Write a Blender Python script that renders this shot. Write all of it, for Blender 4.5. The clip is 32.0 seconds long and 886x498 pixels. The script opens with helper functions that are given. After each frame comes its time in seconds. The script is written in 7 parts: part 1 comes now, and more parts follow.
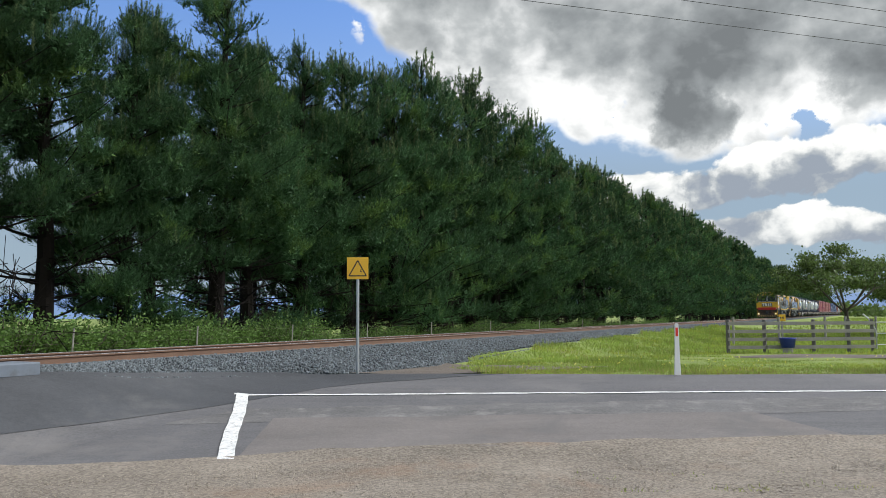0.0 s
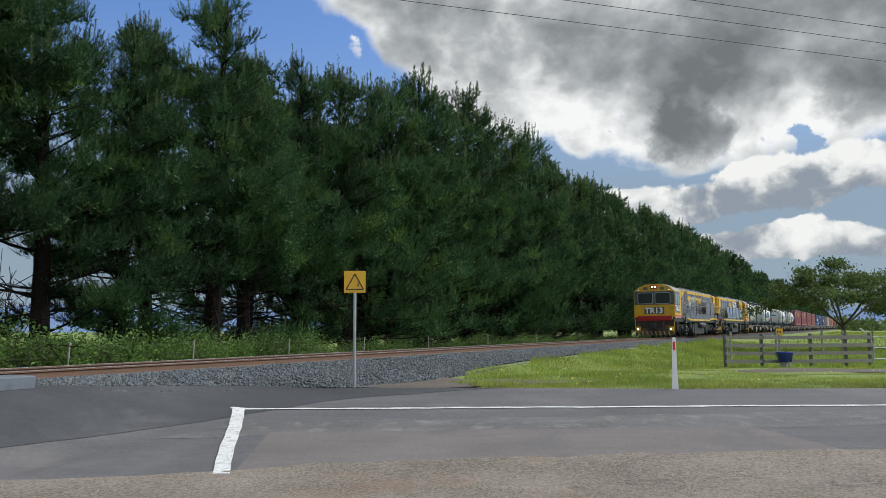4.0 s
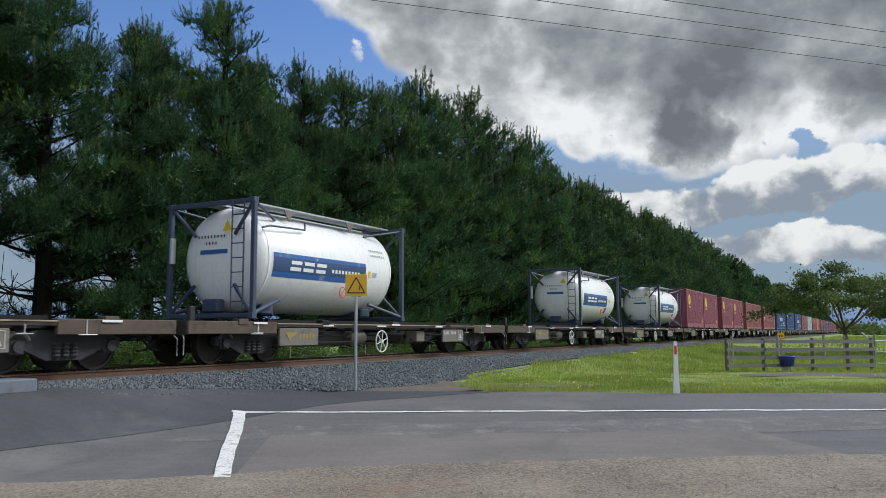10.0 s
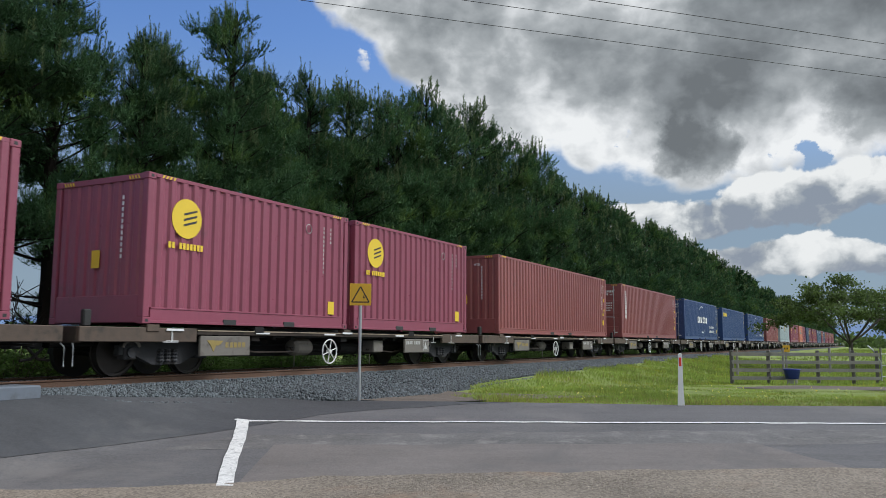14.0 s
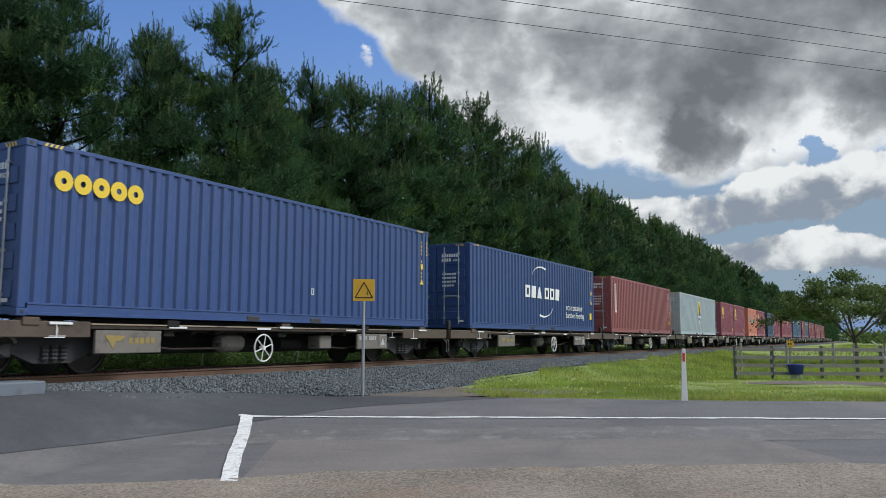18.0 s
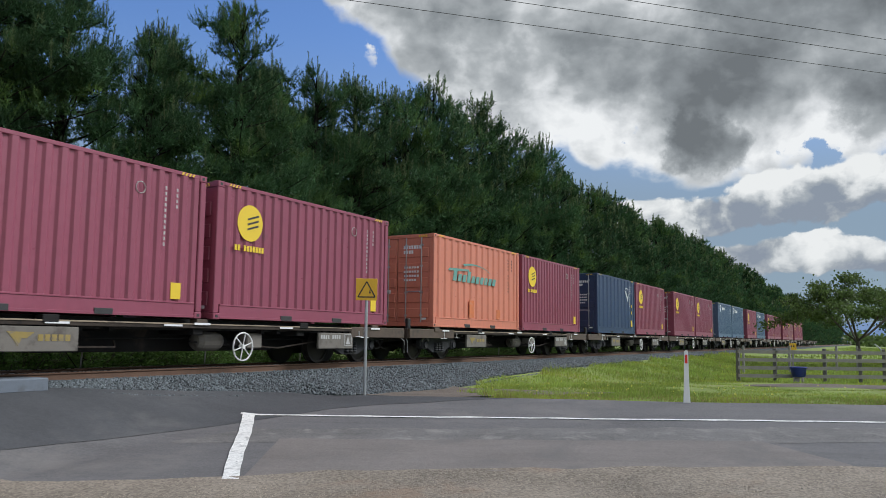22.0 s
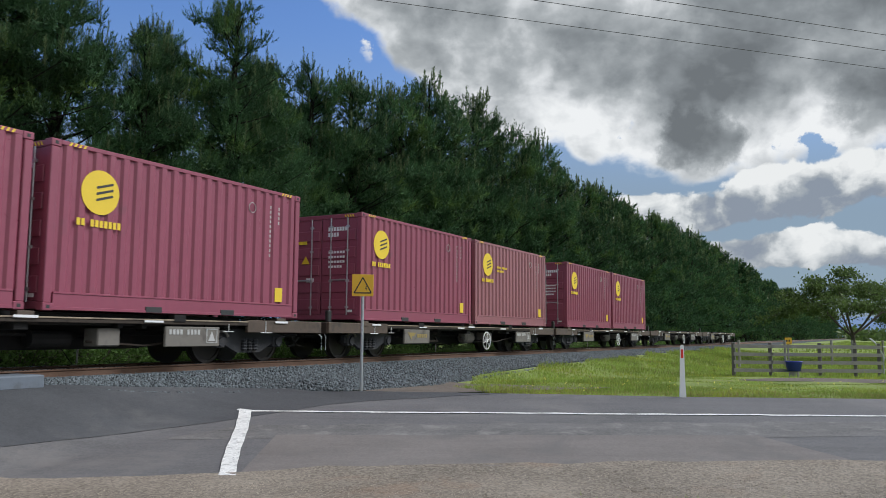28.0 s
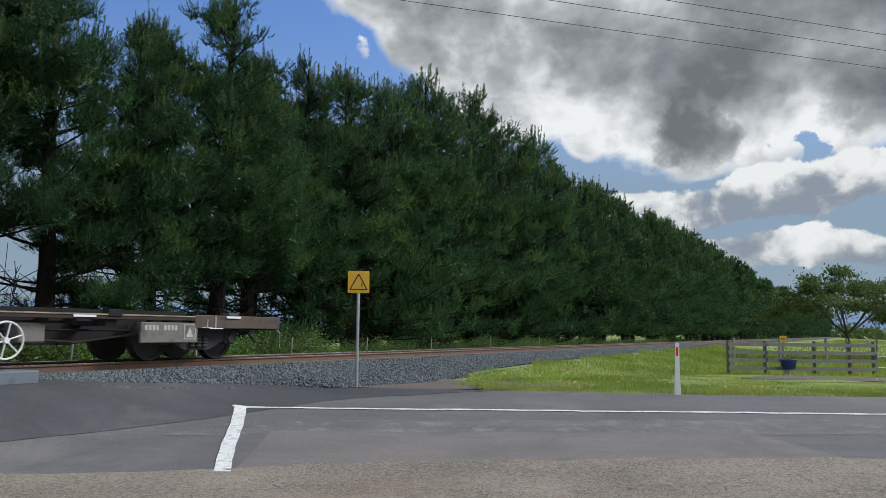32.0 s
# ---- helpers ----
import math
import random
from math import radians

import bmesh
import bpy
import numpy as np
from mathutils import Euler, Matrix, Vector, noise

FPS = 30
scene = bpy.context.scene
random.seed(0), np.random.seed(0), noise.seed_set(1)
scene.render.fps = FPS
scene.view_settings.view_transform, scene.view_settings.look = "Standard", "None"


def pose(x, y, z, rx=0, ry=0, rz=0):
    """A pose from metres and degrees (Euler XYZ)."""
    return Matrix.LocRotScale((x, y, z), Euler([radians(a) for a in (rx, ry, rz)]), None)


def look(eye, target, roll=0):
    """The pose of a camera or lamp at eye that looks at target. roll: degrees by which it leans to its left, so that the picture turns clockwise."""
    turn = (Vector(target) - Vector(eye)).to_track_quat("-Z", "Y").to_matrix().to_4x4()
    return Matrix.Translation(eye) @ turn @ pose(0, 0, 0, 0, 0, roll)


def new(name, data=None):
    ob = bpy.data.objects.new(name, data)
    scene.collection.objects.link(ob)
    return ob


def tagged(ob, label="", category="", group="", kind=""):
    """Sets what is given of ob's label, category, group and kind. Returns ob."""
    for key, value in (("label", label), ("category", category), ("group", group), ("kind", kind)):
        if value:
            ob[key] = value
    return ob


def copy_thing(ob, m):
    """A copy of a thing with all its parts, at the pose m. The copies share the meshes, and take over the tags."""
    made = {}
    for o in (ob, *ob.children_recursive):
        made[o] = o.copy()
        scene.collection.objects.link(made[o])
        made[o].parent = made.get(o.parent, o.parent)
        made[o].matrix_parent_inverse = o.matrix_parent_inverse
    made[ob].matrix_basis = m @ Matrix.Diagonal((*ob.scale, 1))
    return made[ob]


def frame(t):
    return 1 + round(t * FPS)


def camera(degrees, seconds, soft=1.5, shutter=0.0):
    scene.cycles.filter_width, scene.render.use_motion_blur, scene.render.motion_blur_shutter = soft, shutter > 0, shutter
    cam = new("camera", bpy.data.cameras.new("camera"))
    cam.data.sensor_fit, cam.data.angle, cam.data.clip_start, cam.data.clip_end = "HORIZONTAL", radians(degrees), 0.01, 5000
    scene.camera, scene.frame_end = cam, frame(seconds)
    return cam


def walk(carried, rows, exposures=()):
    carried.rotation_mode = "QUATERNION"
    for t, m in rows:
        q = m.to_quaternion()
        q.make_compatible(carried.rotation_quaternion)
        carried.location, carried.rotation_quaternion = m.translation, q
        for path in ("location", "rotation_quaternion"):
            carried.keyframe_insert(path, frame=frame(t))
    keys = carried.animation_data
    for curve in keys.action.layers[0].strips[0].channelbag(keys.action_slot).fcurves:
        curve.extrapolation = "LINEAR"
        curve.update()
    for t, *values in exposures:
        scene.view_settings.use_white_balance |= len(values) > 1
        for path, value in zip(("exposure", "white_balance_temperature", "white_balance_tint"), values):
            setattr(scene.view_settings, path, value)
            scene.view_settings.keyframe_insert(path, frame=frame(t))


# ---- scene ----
# camera: a phone held by hand at the roadside; seconds, azimuth, tilt, roll in degrees
EYE = (0.0, 0.0, 1.72)
AIM = [
    (0, 27.895, 4.723, -0.406),
    (0.5, 27.878, 4.829, -0.373),
    (1, 27.833, 5.021, -0.449),
    (1.5, 27.784, 5.200, -0.445),
    (2, 27.721, 5.387, -0.538),
    (2.5, 27.694, 5.515, -0.463),
    (3, 27.657, 5.627, -0.444),
    (3.5, 27.660, 5.667, -0.420),
    (5.5, 27.802, 5.709, -0.141),
    (6, 27.804, 5.744, -0.229),
    (6.5, 27.816, 5.765, -0.251),
    (7, 27.803, 5.777, -0.236),
    (7.5, 27.803, 5.790, -0.233),
    (8, 27.782, 5.810, -0.252),
    (8.5, 27.775, 5.832, -0.295),
    (9, 27.762, 5.892, -0.296),
    (9.5, 27.761, 5.927, -0.332),
    (10, 27.789, 5.943, -0.247),
    (10.5, 27.801, 5.988, -0.241),
    (11, 27.841, 6.043, -0.161),
    (11.5, 27.868, 6.100, -0.112),
    (12, 27.921, 6.182, -0.027),
    (12.5, 27.961, 6.286, -0.006),
    (13, 28.052, 6.398, 0.147),
    (13.5, 28.088, 6.526, 0.173),
    (14, 28.121, 6.637, 0.191),
    (14.5, 28.134, 6.687, 0.237),
    (16.5, 28.176, 6.492, 0.084),
    (17, 28.211, 6.406, -0.019),
    (17.5, 28.284, 6.351, 0.034),
    (18, 28.357, 6.323, 0.158),
    (18.5, 28.397, 6.345, 0.214),
    (19, 28.442, 6.396, 0.352),
    (19.5, 28.466, 6.419, 0.308),
    (20, 28.494, 6.428, 0.360),
    (20.5, 28.471, 6.379, 0.377),
    (21, 28.503, 6.356, 0.457),
    (21.5, 28.543, 6.328, 0.487),
    (22, 28.572, 6.315, 0.599),
    (22.5, 28.604, 6.326, 0.618),
    (23, 28.611, 6.348, 0.589),
    (23.5, 28.596, 6.372, 0.514),
    (24, 28.551, 6.385, 0.523),
    (24.5, 28.512, 6.330, 0.572),
    (25, 28.435, 6.264, 0.580),
    (25.5, 28.369, 6.206, 0.553),
    (27.5, 28.302, 6.097, 0.397),
    (28, 28.288, 6.011, 0.403),
    (28.5, 28.295, 5.871, 0.463),
    (29, 28.296, 5.740, 0.551),
    (29.5, 28.277, 5.693, 0.569),
    (30, 28.210, 5.694, 0.575),
    (30.5, 28.163, 5.742, 0.614),
    (31, 28.132, 5.790, 0.600),
    (31.5, 28.099, 5.795, 0.627),
    (32, 27.998, 5.797, 0.610),
]
cam = camera(57.46, 32.0, soft=0.7, shutter=0.05)


def aim(az, tilt, roll):
    """Pose of the camera that looks towards an azimuth (from +x to +y) and a tilt above level."""
    a, b = radians(az), radians(tilt)
    way = Vector((math.cos(a) * math.cos(b), math.sin(a) * math.cos(b), math.sin(b)))
    return look(EYE, Vector(EYE) + way, roll)


walk(cam, [(t, aim(az, tilt, roll)) for t, az, tilt, roll in AIM], [(0, 0.80, 6450, 10), (1.5, 0.76, 6400, 10), (3.5, 0.58, 6400, 10), (5.5, 0.44, 6220, 10), (32, 0.44, 6220, 10)])

# ---- sky and sun: broken cloud, the sun veiled, high to the right of the camera ----
SUN_AZ, SUN_EL = -47.0, 40.0
CLOUD_SHIFT = (0.35, 0.1, 0.0)
# the heavy cloud: its lower edge in degrees of elevation by azimuth
HEAVY = [(-60, 14), (-20, 13), (-1.1, 11.6), (4.4, 11.3), (6.8, 10.9), (8.3, 10.7), (10.1, 10.3), (11.6, 10.4), (14.3, 11.1), (16.2, 11.9), (18.5, 12.2), (19.7, 13.6), (21.3, 13.3), (24.6, 13.9), (27.4, 15.3), (29.9, 17.2), (32.0, 18.6), (33.7, 20.4), (37.4, 23.5), (60, 60)]
# two banks of low cumulus: lower and upper edge by azimuth
BANK_BASE = [(-60, 8.9), (-1, 8.7), (2.8, 7.9), (6.2, 7.3), (8.4, 7.2), (11.7, 6.9), (15.5, 6.6), (18, 7.4), (21, 10), (60, 10)]
BANK_TOP = [(-60, 11.7), (-1.1, 11.8), (1.1, 11.5), (4.4, 11.2), (7.9, 10.6), (9.8, 9.9), (12.4, 9.4), (13.5, 9.9), (17.0, 9.5), (19, 7.0), (60, 7.0)]
LOW_BASE = [(-60, 4.2), (-0.8, 4.2), (1.3, 4.6), (4.6, 4.9), (8.1, 4.8), (12, 4.7), (16, 5), (60, 5)]
LOW_TOP = [(-60, 5.6), (-0.9, 5.9), (1.2, 6.6), (3.5, 7.0), (6.3, 7.0), (8.0, 6.6), (10.9, 6.1), (14, 5.4), (17, 3.5), (60, 3)]
# where the heavy cloud is deepest, and thin places in it: azimuth, elevation, inner and outer radius, gain
DEEP = [(10.3, 12.8, 0.3, 2.8, 0.72), (10.5, 17.4, 1, 5, 0.22), (3.5, 19.5, 2, 8, 0.24), (-0.6, 14.2, 0.3, 3.0, 0.4), (8, 20.5, 1, 4.5, 0.2), (-10, 20, 4, 12, 0.4), (31.8, 19.6, 1, 5, 0.42), (16, 19.6, 0.5, 4.5, 0.18),
        (22.1, 19.4, 0.3, 2.5, -0.2), (18.6, 13.8, 0.5, 3.2, -0.10), (14.0, 15.2, 0.5, 3.0, -0.24), (7.2, 13.9, 0.4, 2.8, -0.24), (3.5, 14.2, 0.3, 2.8, -0.26), (-105, 45, 25, 80, -0.75)]
# grey hollows in the upper bank
HOLLOWS = [(12.8, 9.4, 0.1, 1.2, -0.3), (10.2, 8.5, 0.1, 1.7, -0.36), (6.9, 9.0, 0.1, 1.7, -0.34), (3.5, 9.1, 0.1, 1.6, -0.34), (0.8, 10.4, 0.1, 1.7, -0.34)]
GAPS = [(14.9, 14.1, 0.1, 1.0, -1.3), (3.9, 12.2, 0.1, 1.2, -0.85), (34.3, 19.2, 0.1, 1.2, 0.9), (42.3, 21.6, 0.1, 1.0, 0.9), (39.6, 22.6, 0.1, 1.0, 0.9)]


class Tree:
    """Short hand for building a node tree."""

    def __init__(self, tree):
        self.t = tree

    def node(self, kind, **settings):
        n = self.t.nodes.new(kind)
        for key, value in settings.items():
            setattr(n, key, value)
        return n

    def put(self, socket, value):
        if isinstance(value, bpy.types.NodeSocket):
            self.t.links.new(value, socket)
        elif value is not None:
            socket.default_value = value

    def math(self, op, a, b=None, c=None, clamp=False):
        n = self.node("ShaderNodeMath", operation=op, use_clamp=clamp)
        for s, v in zip(n.inputs, (a, b, c)):
            self.put(s, v)
        return n.outputs[0]

    def vec(self, op, a, b=None):
        n = self.node("ShaderNodeVectorMath", operation=op)
        self.put(n.inputs[0], a)
        if b is not None:
            self.put(n.inputs[1], b)
        return n.outputs["Value"] if op == "DOT_PRODUCT" else n.outputs[0]

    def noise(self, vector, scale, detail=4.0, rough=0.5, lac=2.0, distort=0.0):
        n = self.node("ShaderNodeTexNoise")
        self.put(n.inputs["Vector"], vector)
        for key, v in (("Scale", scale), ("Detail", detail), ("Roughness", rough), ("Lacunarity", lac), ("Distortion", distort)):
            n.inputs[key].default_value = v
        return n.outputs[0]

    def span(self, value, a, b, c=0.0, d=1.0, kind="SMOOTHSTEP"):
        n = self.node("ShaderNodeMapRange", interpolation_type=kind)
        self.put(n.inputs[0], value)
        for i, v in enumerate((a, b, c, d)):
            n.inputs[i + 1].default_value = v
        return n.outputs[0]

    def mix(self, fac, a, b, mode="MIX"):
        n = self.node("ShaderNodeMix", data_type="RGBA", blend_type=mode)
        self.put(n.inputs[0], fac)
        self.put(n.inputs[6], (*a, 1) if isinstance(a, tuple) else a)
        self.put(n.inputs[7], (*b, 1) if isinstance(b, tuple) else b)
        return n.outputs[2]

    def ramp(self, fac, stops):
        n = self.node("ShaderNodeValToRGB")
        self.put(n.inputs[0], fac)
        e = n.color_ramp.elements
        while len(e) < len(stops):
            e.new(0.5)
        for el, (p, c) in zip(e, stops):
            el.position, el.color = p, (*c, 1)
        return n.outputs[0]


def sky_way(az, el):
    a, b = radians(az), radians(el)
    return (math.cos(a) * math.cos(b), math.sin(a) * math.cos(b), math.sin(b))


world = bpy.data.worlds.new("sky")
scene.world = world
world.use_nodes = True
world.node_tree.nodes.clear()
W = Tree(world.node_tree)
sky = W.node("ShaderNodeTexSky", sky_type="NISHITA", sun_disc=False)
sky.sun_elevation, sky.sun_rotation = radians(SUN_EL), radians(90 - SUN_AZ)
sky.air_density, sky.dust_density, sky.ozone_density = 1.0, 0.6, 2.0
way = W.node("ShaderNodeTexCoord").outputs["Generated"]
sep = W.node("ShaderNodeSeparateXYZ")
W.put(sep.inputs[0], way)
dx, dy, dz = sep.outputs


def cloud_noise(scale, detail, rough, flat):
    """Billowing cloud mass, wider than high, about zero."""
    at = W.node("ShaderNodeMapping")
    W.put(at.inputs[0], way)
    at.inputs["Location"].default_value = CLOUD_SHIFT
    at.inputs["Scale"].default_value = (1.0, 1.0, flat)
    return W.math("SUBTRACT", W.noise(at.outputs[0], scale, detail, rough, 2.1, 0.2), 0.5)


# directions torn by the billows, so that no cloud has an even outline
torn = W.node("ShaderNodeTexNoise")
W.put(torn.inputs["Vector"], way)
for key, v in (("Scale", 14.0), ("Detail", 6.0), ("Roughness", 0.6)):
    torn.inputs[key].default_value = v
spread = W.node("ShaderNodeVectorMath", operation="MULTIPLY_ADD")
W.put(spread.inputs[0], torn.outputs["Color"])
spread.inputs[1].default_value = (0.14, 0.14, 0.11)
spread.inputs[2].default_value = (-0.07, -0.07, -0.055)
ragged = W.vec("NORMALIZE", W.vec("ADD", way, spread.outputs[0]))


def near_way(az, el, inner, outer):
    """1 within inner degrees of a direction, 0 beyond outer."""
    dot = W.vec("DOT_PRODUCT", ragged, sky_way(az, el))
    return W.span(dot, math.cos(radians(outer)), math.cos(radians(inner)))


def blobs(rows):
    total = W.math("MULTIPLY", dz, 0.0)
    for az, el, inner, outer, gain in rows:
        total = W.math("ADD", total, W.math("MULTIPLY", near_way(az, el, inner, outer), gain))
    return total


azimuth = W.math("MULTIPLY", W.math("ARCTAN2", dy, dx), 180 / math.pi)
height = W.math("MULTIPLY", W.math("ARCSINE", dz), 180 / math.pi)
turn = W.math("MULTIPLY_ADD", azimuth, 1 / 120, 0.5, clamp=True)


def edge(rows):
    """Elevation of a cloud's edge at each azimuth."""
    level = W.ramp(turn, [((a + 60) / 120, (e / 64,) * 3) for a, e in rows])
    return W.math("MULTIPLY", level, 64.0)


billow, soft_billow, puffs = cloud_noise(11.0, 6.0, 0.5, 1.35), cloud_noise(7.5, 4.0, 0.5, 1.5), cloud_noise(22.0, 4.5, 0.5, 1.35)
billow = W.math("ADD", W.math("MULTIPLY", billow, 1.5), W.math("MULTIPLY", soft_billow, 0.9))
rise = W.math("SUBTRACT", height, edge(HEAVY))
heavy = W.math("ADD", W.math("MINIMUM", W.math("MULTIPLY_ADD", rise, 0.5, 0.1), 1.6), W.math("ADD", W.math("MULTIPLY_ADD", puffs, 1.2, W.math("MULTIPLY", billow, 0.9)), blobs(GAPS)))
depth = W.math("ADD", W.math("MULTIPLY_ADD", W.math("MINIMUM", rise, 6.0), 0.10, 0.0), W.math("ADD", W.math("MULTIPLY", soft_billow, 1.2), W.math("MULTIPLY_ADD", puffs, 1.3, W.math("MULTIPLY_ADD", billow, 0.5, 0.14))))
depth = W.math("MULTIPLY", W.math("ADD", depth, blobs(DEEP)), 0.7, clamp=True)
heavy_tone = W.ramp(depth, [(0.0, (5.9, 5.9, 5.75)), (0.16, (4.65, 4.72, 4.68)), (0.40, (2.85, 2.98, 3.0)), (0.70, (1.75, 1.88, 1.93)), (1.0, (1.1, 1.19, 1.24))])


def bank(base, top):
    """A bank of cumulus: how far inside, and its tone from a blue-grey base to white tops."""
    b, t = edge(base), edge(top)
    inside = W.math("MINIMUM", W.math("SUBTRACT", t, height), W.math("SUBTRACT", height, b))
    inside = W.math("ADD", W.math("MAXIMUM", W.math("MULTIPLY_ADD", inside, 0.55, 0.16), -1.2), W.math("ADD", W.math("MULTIPLY", billow, 0.7), W.math("MULTIPLY", puffs, 1.3)))
    f = W.math("ADD", W.math("MULTIPLY_ADD", W.math("SUBTRACT", height, b), 0.30, 0.20), W.math("ADD", W.math("MULTIPLY", billow, 0.7), W.math("MULTIPLY_ADD", puffs, 3.0, blobs(HOLLOWS))), clamp=True)
    tone = W.ramp(f, [(0.0, (1.8, 2.05, 2.4)), (0.32, (2.6, 2.8, 2.95)), (0.62, (4.4, 4.5, 4.45)), (1.0, (5.7, 5.7, 5.5))])
    return W.span(inside, 0.0, 0.16), tone


blue = W.mix(1.0, sky.outputs[0], (0.66, 0.79, 1.02), "MULTIPLY")
haze = W.span(dz, 0.13, 0.38, 0.92, 0.0)
blue = W.mix(haze, blue, (1.72, 2.2, 2.6))
colour = W.mix(W.span(heavy, -0.15, 0.4), blue, heavy_tone)
for rows in ((BANK_BASE, BANK_TOP), (LOW_BASE, LOW_TOP)):
    inside, tone = bank(*rows)
    colour = W.mix(inside, colour, tone)
back = W.node("ShaderNodeBackground")
W.put(back.inputs[0], colour)
back.inputs[1].default_value = 0.11
W.put(W.node("ShaderNodeOutputWorld").inputs[0], back.outputs[0])

sun_data = bpy.data.lights.new("sun", "SUN")
sun_data.energy, sun_data.angle, sun_data.color = 2.0, radians(22), (0.98, 0.99, 1.0)
sun = new("sun", sun_data)
sun.matrix_world = look(sky_way(SUN_AZ, SUN_EL), (0, 0, 0))
scene.view_settings.exposure = 0.0

# ---- materials ----
def material(name, colour, rough=0.6, metal=0.0, var=0.18, scale=1.5, fine=18.0, bump=0.15, bump_scale=60.0,
             dirt_or_lit=None, dirt_or_lit_amount=0.0, dirt_or_lit_scale=2.0, rust=0.0, piece=0.0, streak=0.0, glow=0.0, spec=0.5, thin=0.0, island=0.0, lane=0.0, speckle=0.0):
    """A worn surface: colour varied at two scales, optional grime or painted-in lit patches, rust, streaks and
    variation from piece to piece.
    """
    m = bpy.data.materials.new(name)
    m.use_nodes = True
    T = Tree(m.node_tree)
    bsdf = m.node_tree.nodes["Principled BSDF"]
    at = T.node("ShaderNodeTexCoord").outputs["Object"]
    big = T.noise(at, scale, 4.0, 0.6)
    small = T.noise(at, fine, 3.0, 0.6)
    tone = T.math("ADD", T.math("MULTIPLY", T.math("SUBTRACT", big, 0.5), var * 2.4), T.math("MULTIPLY", T.math("SUBTRACT", small, 0.5), var * 1.4))
    tone = T.math("ADD", tone, 1.0)
    if piece:
        rnd = T.node("ShaderNodeObjectInfo").outputs["Random"]
        tone = T.math("ADD", tone, T.math("MULTIPLY", T.math("SUBTRACT", rnd, 0.5), piece * 2))
    if island:
        rnd = T.node("ShaderNodeNewGeometry").outputs["Random Per Island"]
        tone = T.math("ADD", tone, T.math("MULTIPLY", T.math("SUBTRACT", rnd, 0.5), island * 2))
    if lane:
        turn_ = T.node("ShaderNodeMapping", vector_type="TEXTURE")
        T.put(turn_.inputs[0], at)
        turn_.inputs["Rotation"].default_value = (0, 0, radians(27.9))
        turn_.inputs["Scale"].default_value = (1.0, 9.0, 1.0)
        lanes = T.math("ADD", T.noise(turn_.outputs[0], 1.3, 5.0, 0.62), T.math("MULTIPLY", T.noise(turn_.outputs[0], 6.0, 4.0, 0.7), 0.5))
        tone = T.math("ADD", tone, T.math("MULTIPLY", T.math("SUBTRACT", lanes, 0.75), lane))
    if speckle:
        grit = T.node("ShaderNodeTexVoronoi")
        T.put(grit.inputs["Vector"], at)
        grit.inputs["Scale"].default_value = 38.0
        cell = T.node("ShaderNodeSeparateColor")
        T.put(cell.inputs[0], grit.outputs["Color"])
        tone = T.math("ADD", tone, T.math("MULTIPLY", T.math("SUBTRACT", cell.outputs[0], 0.5), speckle))
    scaled = T.node("ShaderNodeVectorMath", operation="SCALE")
    scaled.inputs[0].default_value = colour
    T.put(scaled.inputs["Scale"], tone)
    out = scaled.outputs[0]
    if streak:
        stretch = T.node("ShaderNodeMapping")
        T.put(stretch.inputs[0], at)
        stretch.inputs["Scale"].default_value = (7.0, 7.0, 0.45)
        s = T.span(T.noise(stretch.outputs[0], 1.6, 4.0, 0.6), 0.52, 0.75)
        out = T.mix(T.math("MULTIPLY", s, streak), out, dirt_or_lit or (0.08, 0.06, 0.05))
    if dirt_or_lit_amount:
        f = T.span(T.noise(at, dirt_or_lit_scale, 6.0, 0.65, 2.0, 0.4), 0.62 - 0.3 * dirt_or_lit_amount, 0.8 - 0.2 * dirt_or_lit_amount)
        out = T.mix(T.math("MULTIPLY", f, 0.85), out, dirt_or_lit or (0.06, 0.05, 0.045))
    if rust:
        f = T.span(T.noise(at, 5.0, 8.0, 0.7), 0.74 - 0.2 * rust, 0.8 - 0.15 * rust)
        out = T.mix(f, out, (0.16, 0.07, 0.035))
    T.put(bsdf.inputs["Base Color"], out)
    bsdf.inputs["Metallic"].default_value = metal
    bsdf.inputs["Specular IOR Level"].default_value = spec
    T.put(bsdf.inputs["Roughness"], T.span(small, 0.2, 0.8, max(0.03, rough - 0.12), min(1.0, rough + 0.12), "LINEAR"))
    if bump:
        b = T.node("ShaderNodeBump")
        b.inputs["Strength"].default_value, b.inputs["Distance"].default_value = bump, 0.02
        T.put(b.inputs["Height"], T.noise(at, bump_scale, 4.0, 0.6))
        T.put(bsdf.inputs["Normal"], b.outputs[0])
    if glow:
        T.put(bsdf.inputs["Emission Color"], (*colour, 1))
        bsdf.inputs["Emission Strength"].default_value = glow
    if thin:
        trans = T.node("ShaderNodeBsdfTranslucent")
        T.put(trans.inputs[0], out)
        mixed = T.node("ShaderNodeMixShader")
        mixed.inputs[0].default_value = thin
        T.put(mixed.inputs[1], bsdf.outputs[0])
        T.put(mixed.inputs[2], trans.outputs[0])
        T.put(m.node_tree.nodes["Material Output"].inputs[0], mixed.outputs[0])
    return m


